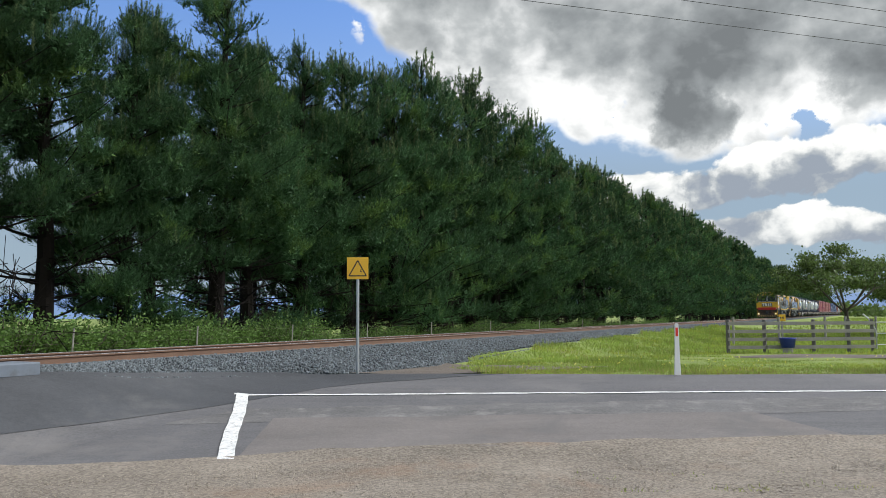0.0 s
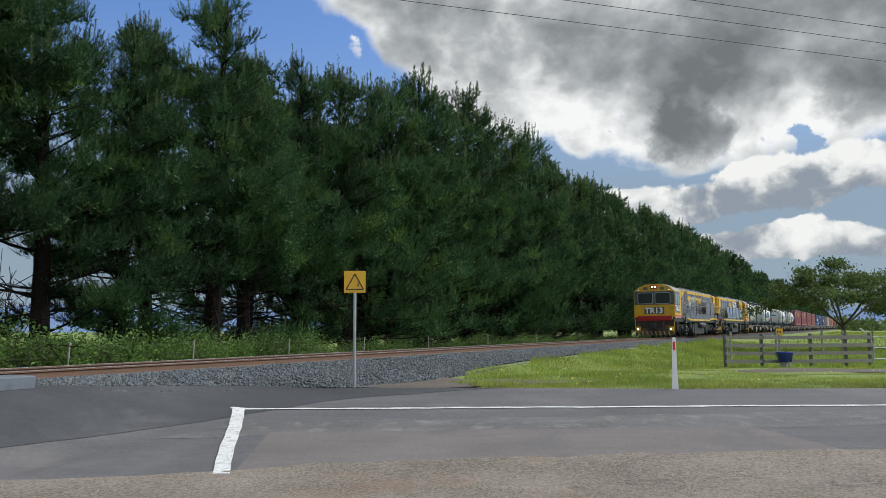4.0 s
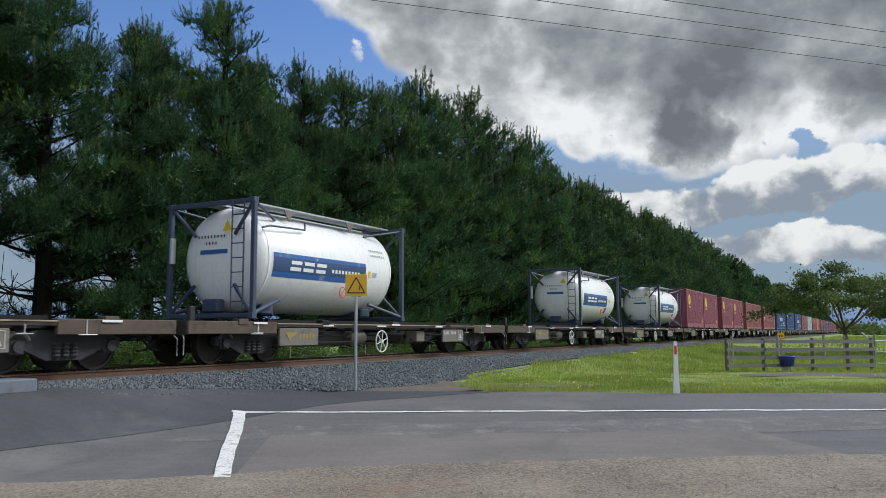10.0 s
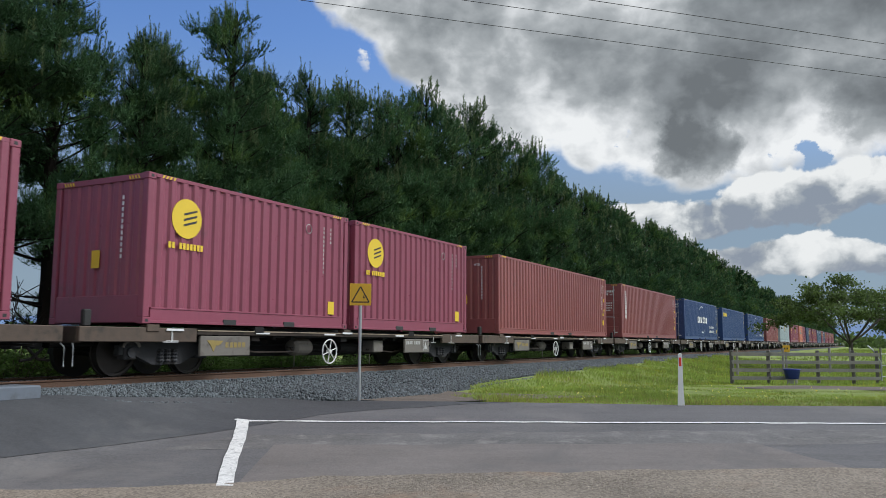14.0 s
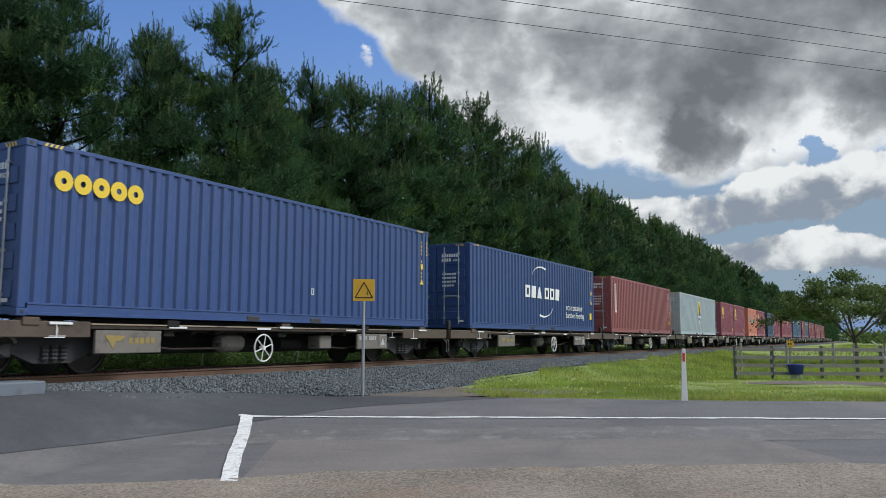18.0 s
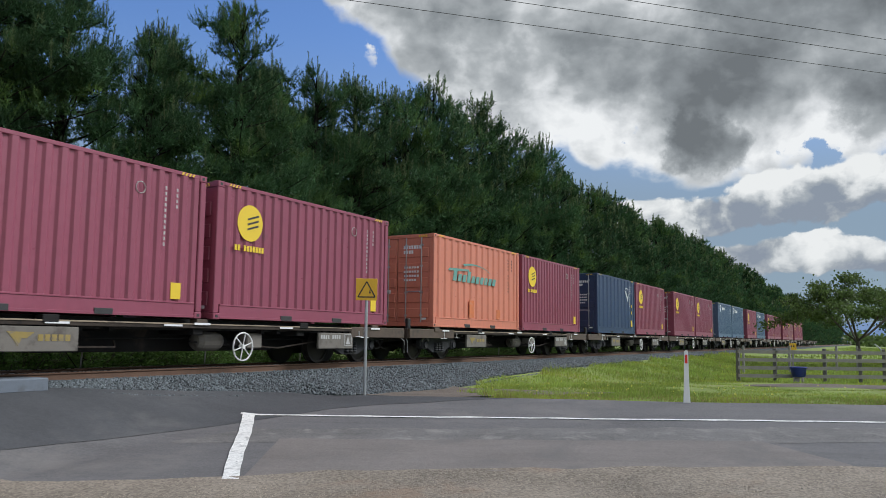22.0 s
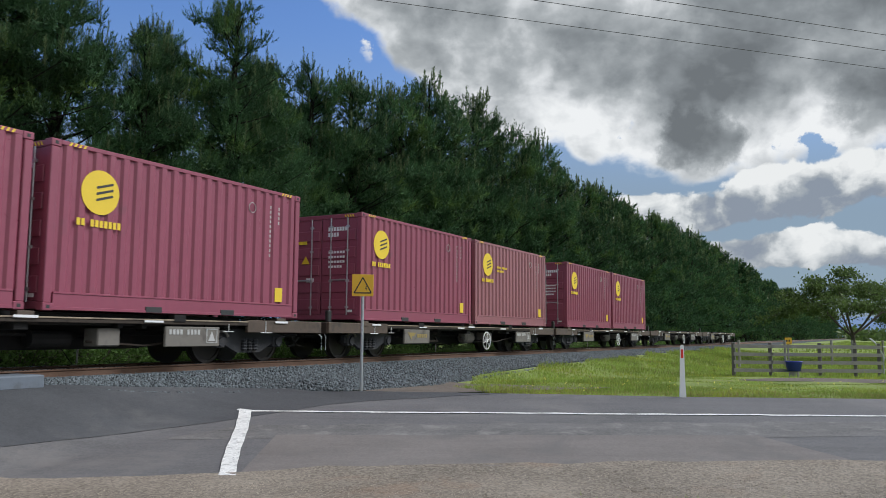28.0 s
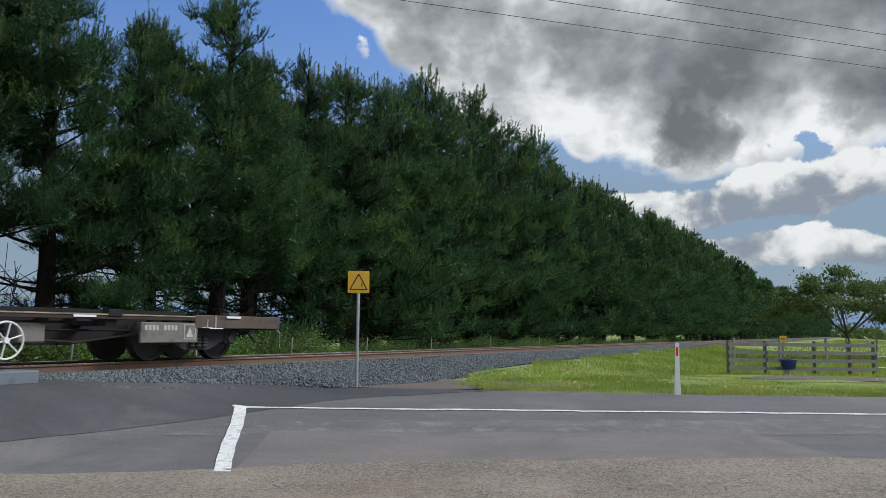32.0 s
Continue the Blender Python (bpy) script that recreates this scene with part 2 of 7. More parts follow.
M = {}
M["gravel"] = material("shoulder_gravel", (0.255, 0.22, 0.18), 0.95, var=0.45, scale=0.5, fine=30, bump=0.8, bump_scale=55, dirt_or_lit=(0.30, 0.20, 0.135), dirt_or_lit_amount=0.36, dirt_or_lit_scale=0.45, speckle=0.6, spec=0.3)
M["stone_loose"] = material("loose_stone", (0.31, 0.27, 0.215), 0.9, var=0.3, island=0.45)
M["asphalt"] = material("worn_asphalt", (0.145, 0.142, 0.146), 0.85, var=0.2, scale=0.35, fine=40, bump=0.35, bump_scale=150, dirt_or_lit=(0.20, 0.19, 0.185), dirt_or_lit_amount=0.4, dirt_or_lit_scale=0.5, lane=0.7, speckle=0.2, spec=0.3)
M["asphalt_new"] = material("dark_asphalt_patch", (0.075, 0.078, 0.085), 0.82, var=0.22, scale=0.6, fine=40, bump=0.35, bump_scale=150, dirt_or_lit=(0.125, 0.125, 0.128), dirt_or_lit_amount=0.34, dirt_or_lit_scale=0.6, lane=0.6, speckle=0.15, spec=0.3)
M["asphalt_worn"] = material("pale_asphalt_patch", (0.195, 0.177, 0.168), 0.88, var=0.24, scale=0.5, fine=40, bump=0.35, bump_scale=150, dirt_or_lit=(0.15, 0.143, 0.14), dirt_or_lit_amount=0.4, dirt_or_lit_scale=0.9, lane=0.5, speckle=0.15, spec=0.3)
M["asphalt_chip"] = material("chipped_asphalt", (0.165, 0.160, 0.158), 0.88, var=0.3, scale=0.7, fine=30, bump=0.4, bump_scale=120, dirt_or_lit=(0.26, 0.25, 0.24), dirt_or_lit_amount=0.42, dirt_or_lit_scale=2.6, lane=0.9, speckle=0.25, spec=0.3)
M["paint_line"] = material("road_paint", (0.78, 0.78, 0.76), 0.7, var=0.10, scale=2, fine=30, bump=0.3, bump_scale=120, dirt_or_lit=(0.30, 0.30, 0.30), dirt_or_lit_amount=0.42, dirt_or_lit_scale=11, speckle=0.25)
M["tar"] = material("crack_tar", (0.11, 0.108, 0.108), 0.7, var=0.3)
M["ballast"] = material("ballast_bed", (0.075, 0.085, 0.092), 0.95, var=0.4, scale=1.0, fine=30, bump=1.0, bump_scale=28, spec=0.15, speckle=0.8)
M["ballast_stone"] = material("ballast_stone", (0.115, 0.132, 0.142), 0.9, var=0.25, island=0.55, bump=0.3, bump_scale=30)
M["soil"] = material("field_ground", (0.19, 0.25, 0.05), 0.95, var=0.4, scale=0.35, fine=9, bump=0.8, bump_scale=14, dirt_or_lit=(0.2, 0.19, 0.08), dirt_or_lit_amount=0.35, dirt_or_lit_scale=0.35)
M["verge"] = material("bare_verge", (0.135, 0.112, 0.092), 0.95, var=0.35, scale=0.8, fine=14, bump=0.7, bump_scale=25, speckle=0.5)
M["grass"] = material("grass_blades", (0.255, 0.345, 0.07), 0.6, var=0.65, scale=0.4, fine=1.4, bump=0, island=0.22, thin=0.45, dirt_or_lit_amount=0.45, dirt_or_lit_scale=0.6, dirt_or_lit=(0.42, 0.45, 0.07), spec=0.3)
M["grass_dry"] = material("dry_grass", (0.30, 0.26, 0.10), 0.8, var=0.2, scale=0.5, fine=2, bump=0, island=0.3, thin=0.3)
M["flower"] = material("yellow_flower", (0.80, 0.72, 0.16), 0.7, bump=0)
M["rail"] = material("rusty_rail", (0.165, 0.095, 0.062), 0.75, var=0.25, scale=4, bump=0.3, rust=0.2)
M["rail_head"] = material("polished_rail_head", (0.55, 0.55, 0.56), 0.28, 1.0, var=0.1, bump=0.05)
M["concrete"] = material("crossing_panel_concrete", (0.15, 0.175, 0.21), 0.85, var=0.2, bump=0.3, bump_scale=50, dirt_or_lit=(0.09, 0.09, 0.09), dirt_or_lit_amount=0.4, dirt_or_lit_scale=1.5)
M["sleeper"] = material("timber_sleeper", (0.12, 0.10, 0.085), 0.9, var=0.3, bump=0.5)
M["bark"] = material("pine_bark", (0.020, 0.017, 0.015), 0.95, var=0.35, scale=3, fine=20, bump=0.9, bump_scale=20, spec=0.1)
# the bright green patches paint sunlit clumps into the needle colour
M["needle"] = material("pine_needles", (0.050, 0.110, 0.047), 0.6, var=0.75, scale=0.45, fine=1.6, bump=0, island=0.3, piece=0.28, thin=0.22, spec=0.12, dirt_or_lit=(0.14, 0.23, 0.05), dirt_or_lit_amount=0.42, dirt_or_lit_scale=0.5)
M["needle_young"] = material("young_pine_shoots", (0.12, 0.17, 0.075), 0.65, var=0.3, scale=0.5, bump=0, island=0.35, thin=0.35, spec=0.2)
M["leaf"] = material("bramble_leaves", (0.115, 0.20, 0.05), 0.6, var=0.35, scale=0.9, fine=4, bump=0, island=0.4, piece=0.2, thin=0.4, spec=0.25)
M["leaf_tree"] = material("paddock_tree_leaves", (0.10, 0.15, 0.042), 0.55, var=0.3, scale=0.7, fine=4, bump=0, island=0.4, thin=0.45, spec=0.3)
M["twig"] = material("twig_bark", (0.09, 0.075, 0.06), 0.9, var=0.3)
M["fence_post"] = material("dark_timber_post", (0.15, 0.14, 0.13), 0.9, var=0.3, scale=3, fine=25, bump=0.5, bump_scale=40)
M["fence"] = material("weathered_timber", (0.30, 0.285, 0.265), 0.9, var=0.25, scale=3, fine=25, bump=0.5, bump_scale=40)
M["galv"] = material("galvanised_steel", (0.50, 0.52, 0.54), 0.42, 0.85, var=0.12, bump=0.05)
M["sign_yellow"] = material("sign_yellow", (0.80, 0.46, 0.03), 0.45, var=0.06, bump=0, dirt_or_lit=(0.3, 0.2, 0.05), dirt_or_lit_amount=0.08)
M["black"] = material("black_paint", (0.018, 0.018, 0.018), 0.5, var=0.2, bump=0.05)
M["white_plastic"] = material("white_plastic", (0.86, 0.86, 0.84), 0.5, var=0.05, bump=0.02, dirt_or_lit=(0.5, 0.48, 0.43), dirt_or_lit_amount=0.12)
M["red_reflector"] = material("red_reflector", (0.8, 0.05, 0.035), 0.3, bump=0)
M["blue_plastic"] = material("blue_plastic", (0.03, 0.05, 0.35), 0.45, var=0.08, bump=0)
M["wire"] = material("cable", (0.05, 0.05, 0.053), 0.6, bump=0)
M["wagon"] = material("wagon_black_grime", (0.020, 0.019, 0.019), 0.78, var=0.3, scale=1.5, bump=0.3, dirt_or_lit=(0.058, 0.044, 0.036), dirt_or_lit_amount=0.28, dirt_or_lit_scale=1.5, spec=0.2)
M["wagon_edge"] = material("wagon_sill_rusty", (0.052, 0.042, 0.035), 0.75, var=0.4, scale=2, bump=0.2, dirt_or_lit=(0.02, 0.018, 0.017), dirt_or_lit_amount=0.5, dirt_or_lit_scale=3, rust=0.2, spec=0.15)
M["wagon_end"] = material("wagon_end_sill_brown", (0.088, 0.063, 0.046), 0.75, var=0.4, scale=2, bump=0.2, dirt_or_lit=(0.03, 0.026, 0.022), dirt_or_lit_amount=0.4, dirt_or_lit_scale=3, rust=0.2)
M["wagon_cap"] = material("worn_deck_edge", (0.30, 0.24, 0.17), 0.7, var=0.35, scale=1.2, bump=0.1, dirt_or_lit=(0.05, 0.04, 0.035), dirt_or_lit_amount=0.5, dirt_or_lit_scale=1.6)
M["wagon_plate"] = material("wagon_grey_plate", (0.17, 0.155, 0.135), 0.65, var=0.2, bump=0.1, dirt_or_lit=(0.07, 0.058, 0.05), dirt_or_lit_amount=0.4, dirt_or_lit_scale=3)
M["bogie"] = material("bogie_grime", (0.040, 0.041, 0.045), 0.7, var=0.35, scale=3, bump=0.4, dirt_or_lit=(0.085, 0.07, 0.06), dirt_or_lit_amount=0.3, dirt_or_lit_scale=4, spec=0.3)
M["wheel"] = material("wheel_steel", (0.055, 0.048, 0.045), 0.5, 0.4, var=0.3, bump=0.2, rust=0.1, spec=0.3)
M["brake_wheel"] = material("white_painted_steel", (0.74, 0.74, 0.73), 0.5, var=0.08, bump=0.02, dirt_or_lit_amount=0.1)
M["mark_white"] = material("white_marking", (0.78, 0.79, 0.80), 0.55, var=0.06, bump=0, dirt_or_lit=(0.5, 0.5, 0.5), dirt_or_lit_amount=0.15, dirt_or_lit_scale=6)
M["mark_yellow"] = material("yellow_marking", (0.78, 0.55, 0.03), 0.55, var=0.08, bump=0)
# black for markings and fittings, and for openings, whose inner shade it paints
M["mark_or_hole_black"] = material("black_marking", (0.03, 0.03, 0.032), 0.6, var=0.1, bump=0)
M["mark_blue"] = material("blue_band", (0.03, 0.115, 0.36), 0.45, var=0.1, scale=2, bump=0, dirt_or_lit=(0.5, 0.5, 0.52), dirt_or_lit_amount=0.12, dirt_or_lit_scale=3)
M["mark_navy"] = material("navy_marking", (0.035, 0.07, 0.17), 0.5, var=0.1, bump=0)
M["rust_patch"] = material("orange_primer", (0.60, 0.17, 0.06), 0.7, var=0.25, scale=3, bump=0.1, dirt_or_lit=(0.55, 0.25, 0.17), dirt_or_lit_amount=0.4, dirt_or_lit_scale=5)
M["mark_worn"] = material("worn_white_marking", (0.46, 0.46, 0.45), 0.6, var=0.15, bump=0, dirt_or_lit=(0.20, 0.18, 0.16), dirt_or_lit_amount=0.35, dirt_or_lit_scale=9)
M["mark_dull_yellow"] = material("dull_yellow_marking", (0.29, 0.215, 0.06), 0.6, var=0.25, bump=0, dirt_or_lit=(0.17, 0.15, 0.12), dirt_or_lit_amount=0.5, dirt_or_lit_scale=7)
M["mark_green"] = material("green_notice", (0.04, 0.26, 0.12), 0.55, var=0.1, bump=0)
M["mark_teal"] = material("teal_marking", (0.13, 0.31, 0.28), 0.6, var=0.1, bump=0, dirt_or_lit=(0.6, 0.28, 0.2), dirt_or_lit_amount=0.2, dirt_or_lit_scale=6)


def box_paint(name, colour, fade=0.35, **more):
    """Sun-faded container paint with rusty streaks."""
    return material(name, colour, 0.36, var=0.14, scale=0.6, fine=9, bump=0.08, bump_scale=25, streak=fade * 0.6,
                    dirt_or_lit=tuple(0.55 * c + 0.03 for c in colour), dirt_or_lit_amount=0.12, dirt_or_lit_scale=1.2, rust=0.12, **more)


PAINT = {
    "maroon": box_paint("maroon_container_paint", (0.272, 0.068, 0.108)),
    "maroon_faded": box_paint("faded_maroon_container_paint", (0.30, 0.12, 0.14)),
    "red": box_paint("oxide_red_container_paint", (0.285, 0.092, 0.092)),
    "blue": box_paint("blue_container_paint", (0.036, 0.074, 0.21)),
    "navy": box_paint("navy_container_paint", (0.03, 0.055, 0.12)),
    "steel_blue": box_paint("steel_blue_container_paint", (0.082, 0.135, 0.225)),
    "pale": box_paint("pale_grey_blue_container_paint", (0.44, 0.51, 0.56)),
    "orange": box_paint("faded_orange_container_paint", (0.62, 0.215, 0.145), 0.5),
}
M["tank_white"] = material("white_tank_shell", (0.83, 0.84, 0.85), 0.32, scale=0.8, bump=0.03, streak=0.3, dirt_or_lit=(0.5, 0.48, 0.45), dirt_or_lit_amount=0.08, var=0.06)
M["tank_frame"] = material("dark_blue_tank_frame", (0.045, 0.065, 0.11), 0.5, var=0.2, bump=0.1, rust=0.15)
M["loco_yellow"] = material("locomotive_yellow", (0.68, 0.41, 0.03), 0.42, var=0.16, scale=0.8, fine=10, bump=0.04, streak=0.55, dirt_or_lit=(0.20, 0.13, 0.05), dirt_or_lit_amount=0.24, dirt_or_lit_scale=2.2, rust=0.1)
M["loco_grey"] = material("locomotive_grey", (0.135, 0.13, 0.143), 0.22, var=0.16, scale=0.8, fine=10, bump=0.04, streak=0.55, dirt_or_lit=(0.065, 0.06, 0.06), dirt_or_lit_amount=0.2, dirt_or_lit_scale=1.6, spec=0.7)
M["loco_roof"] = material("locomotive_roof_grey", (0.23, 0.22, 0.215), 0.6, var=0.15, bump=0.06, dirt_or_lit=(0.11, 0.095, 0.08), dirt_or_lit_amount=0.3)
M["loco_red"] = material("locomotive_red", (0.45, 0.03, 0.03), 0.45, var=0.12, bump=0.03, dirt_or_lit_amount=0.12)
M["loco_under"] = material("locomotive_underframe", (0.030, 0.032, 0.037), 0.5, var=0.3, scale=2, bump=0.25, dirt_or_lit=(0.075, 0.07, 0.068), dirt_or_lit_amount=0.3, dirt_or_lit_scale=2.5, spec=0.4)
M["worn_letter"] = material("worn_white_emblem", (0.45, 0.45, 0.46), 0.6, var=0.2, scale=3, bump=0, dirt_or_lit=(0.2, 0.19, 0.2), dirt_or_lit_amount=0.4, dirt_or_lit_scale=5)
M["sooty_yellow"] = material("sooty_paint", (0.05, 0.045, 0.04), 0.7, var=0.4, scale=4, bump=0.1, dirt_or_lit=(0.40, 0.25, 0.03), dirt_or_lit_amount=0.3, dirt_or_lit_scale=6)
M["rail_paint"] = material("worn_handrail_paint", (0.33, 0.30, 0.23), 0.5, var=0.3, scale=3, bump=0.05)
M["pilot"] = material("grimy_pilot", (0.045, 0.036, 0.03), 0.8, var=0.4, scale=2.5, bump=0.3, dirt_or_lit=(0.26, 0.16, 0.05), dirt_or_lit_amount=0.4, dirt_or_lit_scale=2.2)
M["white_wrap"] = material("white_side_panel", (0.62, 0.63, 0.63), 0.5, var=0.1, scale=1.5, bump=0.03, streak=0.5, dirt_or_lit=(0.30, 0.28, 0.25), dirt_or_lit_amount=0.25)
M["panel_metal"] = material("wavy_metal_panel", (0.80, 0.81, 0.82), 0.14, 1.0, var=0.12, scale=1.6, bump=0.3, bump_scale=6, dirt_or_lit=(0.45, 0.45, 0.45), dirt_or_lit_amount=0.2, dirt_or_lit_scale=1.2)
# the base is lifted from black to paint in the panes' dim grey reflection
M["glass"] = material("dark_window_glass", (0.045, 0.052, 0.06), 0.06, 0.0, var=0.2, bump=0, spec=0.8)
# opaque panes; the sky showing through them is painted as a pale teal base
M["side_glass"] = material("pale_tinted_side_glass", (0.20, 0.28, 0.29), 0.06, 0.0, var=0.25, scale=2, fine=4, bump=0, spec=0.8)
M["lamp_lit"] = material("lit_headlamp", (1.0, 0.82, 0.62), 0.2, bump=0, glow=1.3)
M["lamp_red"] = material("marker_lamp", (0.35, 0.08, 0.06), 0.2, bump=0)
M["rubber"] = material("brake_hose", (0.14, 0.03, 0.028), 0.6, bump=0.1)

# ---- mesh builders ----
class Mesh:
    """Collects solids into one mesh."""

    def __init__(self):
        self.v, self.f = [], []

    def add(self, verts, faces):
        n = len(self.v)
        self.v += [tuple(p) for p in verts]
        self.f += [tuple(i + n for i in f) for f in faces]
        return self

    def box(self, x0, x1, y0, y1, z0, z1, b=0.0):
        if b <= 0:
            v = [(x, y, z) for x in (x0, x1) for y in (y0, y1) for z in (z0, z1)]
            return self.add(v, [(0, 1, 3, 2), (4, 6, 7, 5), (0, 4, 5, 1), (2, 3, 7, 6), (0, 2, 6, 4), (1, 5, 7, 3)])
        bm = bmesh.new()
        bmesh.ops.create_cube(bm, size=1.0)
        for p in bm.verts:
            p.co = Vector(((x0 + x1) / 2 + p.co.x * (x1 - x0), (y0 + y1) / 2 + p.co.y * (y1 - y0), (z0 + z1) / 2 + p.co.z * (z1 - z0)))
        bmesh.ops.bevel(bm, geom=list(bm.edges), offset=b, segments=1, affect="EDGES", clamp_overlap=True)
        return self.from_bm(bm)

    def from_bm(self, bm):
        bm.verts.index_update()
        self.add([p.co for p in bm.verts], [[q.index for q in f.verts] for f in bm.faces])
        bm.free()
        return self

    def rod(self, a, b, r, n=8, r2=None, caps=True):
        """A round bar from a to b."""
        a, b = Vector(a), Vector(b)
        q = (b - a).to_track_quat("Z", "Y")
        r2 = r if r2 is None else r2
        ring = [Vector((math.cos(2 * math.pi * i / n), math.sin(2 * math.pi * i / n), 0)) for i in range(n)]
        v = [a + q @ (p * r) for p in ring] + [b + q @ (p * r2) for p in ring]
        f = [(i, (i + 1) % n, n + (i + 1) % n, n + i) for i in range(n)]
        if caps:
            f += [tuple(range(n - 1, -1, -1)), tuple(range(n, 2 * n))]
        return self.add(v, f)

    def path(self, points, r, n=6):
        """A bent bar through points, in one piece."""
        pts = [Vector(p) for p in points]
        v, f = [], []
        for i, p in enumerate(pts):
            q = (pts[min(i + 1, len(pts) - 1)] - pts[max(i - 1, 0)]).to_track_quat("Z", "Y")
            v += [p + q @ Vector((r * math.cos(2 * math.pi * k / n), r * math.sin(2 * math.pi * k / n), 0)) for k in range(n)]
        for i in range(len(pts) - 1):
            f += [(i * n + k, i * n + (k + 1) % n, (i + 1) * n + (k + 1) % n, (i + 1) * n + k) for k in range(n)]
        f += [tuple(range(n - 1, -1, -1)), tuple(range((len(pts) - 1) * n, len(pts) * n))]
        return self.add(v, f)

    def prism(self, outline, axis, a, b):
        """An outline in the two other axes, drawn out along an axis from a to b."""
        def at(p, q):
            return {"x": (q, p[0], p[1]), "y": (p[0], q, p[1]), "z": (p[0], p[1], q)}[axis]
        n = len(outline)
        v = [at(p, a) for p in outline] + [at(p, b) for p in outline]
        return self.add(v, [(i, (i + 1) % n, n + (i + 1) % n, n + i) for i in range(n)] + [tuple(range(n - 1, -1, -1)), tuple(range(n, 2 * n))])

    def lathe(self, profile, axis_at, axis="x", n=24):
        """A turned form: profile of (along, radius) about an axis through axis_at."""
        v, f = [], []
        for along, r in profile:
            for i in range(n):
                c, s = math.cos(2 * math.pi * i / n) * r, math.sin(2 * math.pi * i / n) * r
                p = {"x": (along, c, s), "y": (c, along, s), "z": (c, s, along)}[axis]
                v.append(tuple(p[k] + axis_at[k] for k in range(3)))
        for j in range(len(profile) - 1):
            f += [(j * n + i, j * n + (i + 1) % n, (j + 1) * n + (i + 1) % n, (j + 1) * n + i) for i in range(n)]
        return self.add(v, f)

    def ring(self, at, r, tube, axis="y", n=20, m=6):
        v, f = [], []
        for i in range(n):
            a = 2 * math.pi * i / n
            for j in range(m):
                b = 2 * math.pi * j / m
                rad, off = r + tube * math.cos(b), tube * math.sin(b)
                p = {"y": (rad * math.cos(a), off, rad * math.sin(a)), "x": (off, rad * math.cos(a), rad * math.sin(a))}[axis]
                v.append(tuple(p[k] + at[k] for k in range(3)))
        for i in range(n):
            f += [(i * m + j, ((i + 1) % n) * m + j, ((i + 1) % n) * m + (j + 1) % m, i * m + (j + 1) % m) for j in range(m)]
        return self.add(v, f)

    def data(self, name, mat, smooth=False):
        me = bpy.data.meshes.new(name)
        me.from_pydata(self.v, [], self.f)
        if smooth:
            for p in me.polygons:
                p.use_smooth = True
        if mat:
            me.materials.append(mat)
        bm = bmesh.new()
        bm.from_mesh(me)
        bmesh.ops.recalc_face_normals(bm, faces=bm.faces)
        bm.to_mesh(me)
        bm.free()
        return me


def part(name, mesh, mat, parent, label="", smooth=False, at=None):
    """One mesh object under a thing or a part."""
    me = mesh if isinstance(mesh, bpy.types.Mesh) else mesh.data(name, mat, smooth)
    ob = new(name, me)
    ob.parent = parent
    if at is not None:
        ob.matrix_basis = at
    if label:
        ob["label"] = label
    return ob


def thing(name, label, category, at=None, group="", kind=""):
    ob = new(name)
    ob.empty_display_size = 0.3
    if at is not None:
        ob.matrix_basis = at
    return tagged(ob, label, category, group, kind)


def sheet(name, verts, faces, mat, label, category, kind="structure"):
    me = bpy.data.meshes.new(name)
    me.from_pydata(verts, [], faces)
    me.materials.append(mat)
    return tagged(new(name, me), label, category, "", kind)


def bulk(verts, faces, name, mat):
    """A large mesh of triangles from arrays."""
    me = bpy.data.meshes.new(name)
    verts, faces = np.asarray(verts, float), np.asarray(faces, int)
    me.vertices.add(len(verts))
    me.vertices.foreach_set("co", verts.ravel())
    me.loops.add(faces.size)
    me.loops.foreach_set("vertex_index", faces.ravel())
    k = faces.shape[1]
    me.polygons.add(len(faces))
    me.polygons.foreach_set("loop_start", np.arange(0, faces.size, k))
    me.polygons.foreach_set("loop_total", np.full(len(faces), k))
    me.update(calc_edges=True)
    me.materials.append(mat)
    return me


def letters(text, size, depth=0.006, bold=0.0):
    """Letters of the built-in font as a mesh in the x-z plane, facing -y, starting at the origin."""
    curve = bpy.data.curves.new("letters", "FONT")
    curve.body, curve.size, curve.extrude, curve.resolution_u, curve.offset, curve.space_character = text, size, depth / 2, 3, bold * size, 1 + 2 * bold
    ob = bpy.data.objects.new("letters", curve)
    scene.collection.objects.link(ob)
    me = bpy.data.meshes.new_from_object(ob.evaluated_get(bpy.context.evaluated_depsgraph_get()))
    bpy.data.objects.remove(ob)
    me.transform(Matrix.Rotation(radians(90), 4, "X"))
    me.materials.clear()
    return me

# ---- the lie of the land: x runs along the track, y away from the road's near side, rails at RAIL ----
RAIL, TRACK_Y, GAUGE = 1.12, 12.27, 1.067
U = (math.cos(radians(27.9)), math.sin(radians(27.9)))     # across the road, away from the viewer


def smooth(a, b, t):
    t = np.clip((t - a) / (b - a), 0, 1)
    return t * t * (3 - 2 * t)


def depth_of(x, y):
    return x * U[0] + y * U[1], x * U[1] - y * U[0]


def land(x, y):
    """Height of the ground."""
    d, side = depth_of(x, y)
    z = np.where(d < 9.5, 0.03 - 0.028 * np.clip(9.5 - d, 0, 1.1), np.where(d < 15.5, -0.92 + 0.1 * d, 0.63 - 0.022 * (d - 15.5)))
    z = np.maximum(z, np.where(d > 15, 0.30, -0.03))
    start = 9.0 - 3.6 * smooth(15, 32, x)
    bank = smooth(start, 11.4, y) * (1 - smooth(14.0, 17.5, y) * 0.45)
    return z * (1 - bank) + 0.92 * bank


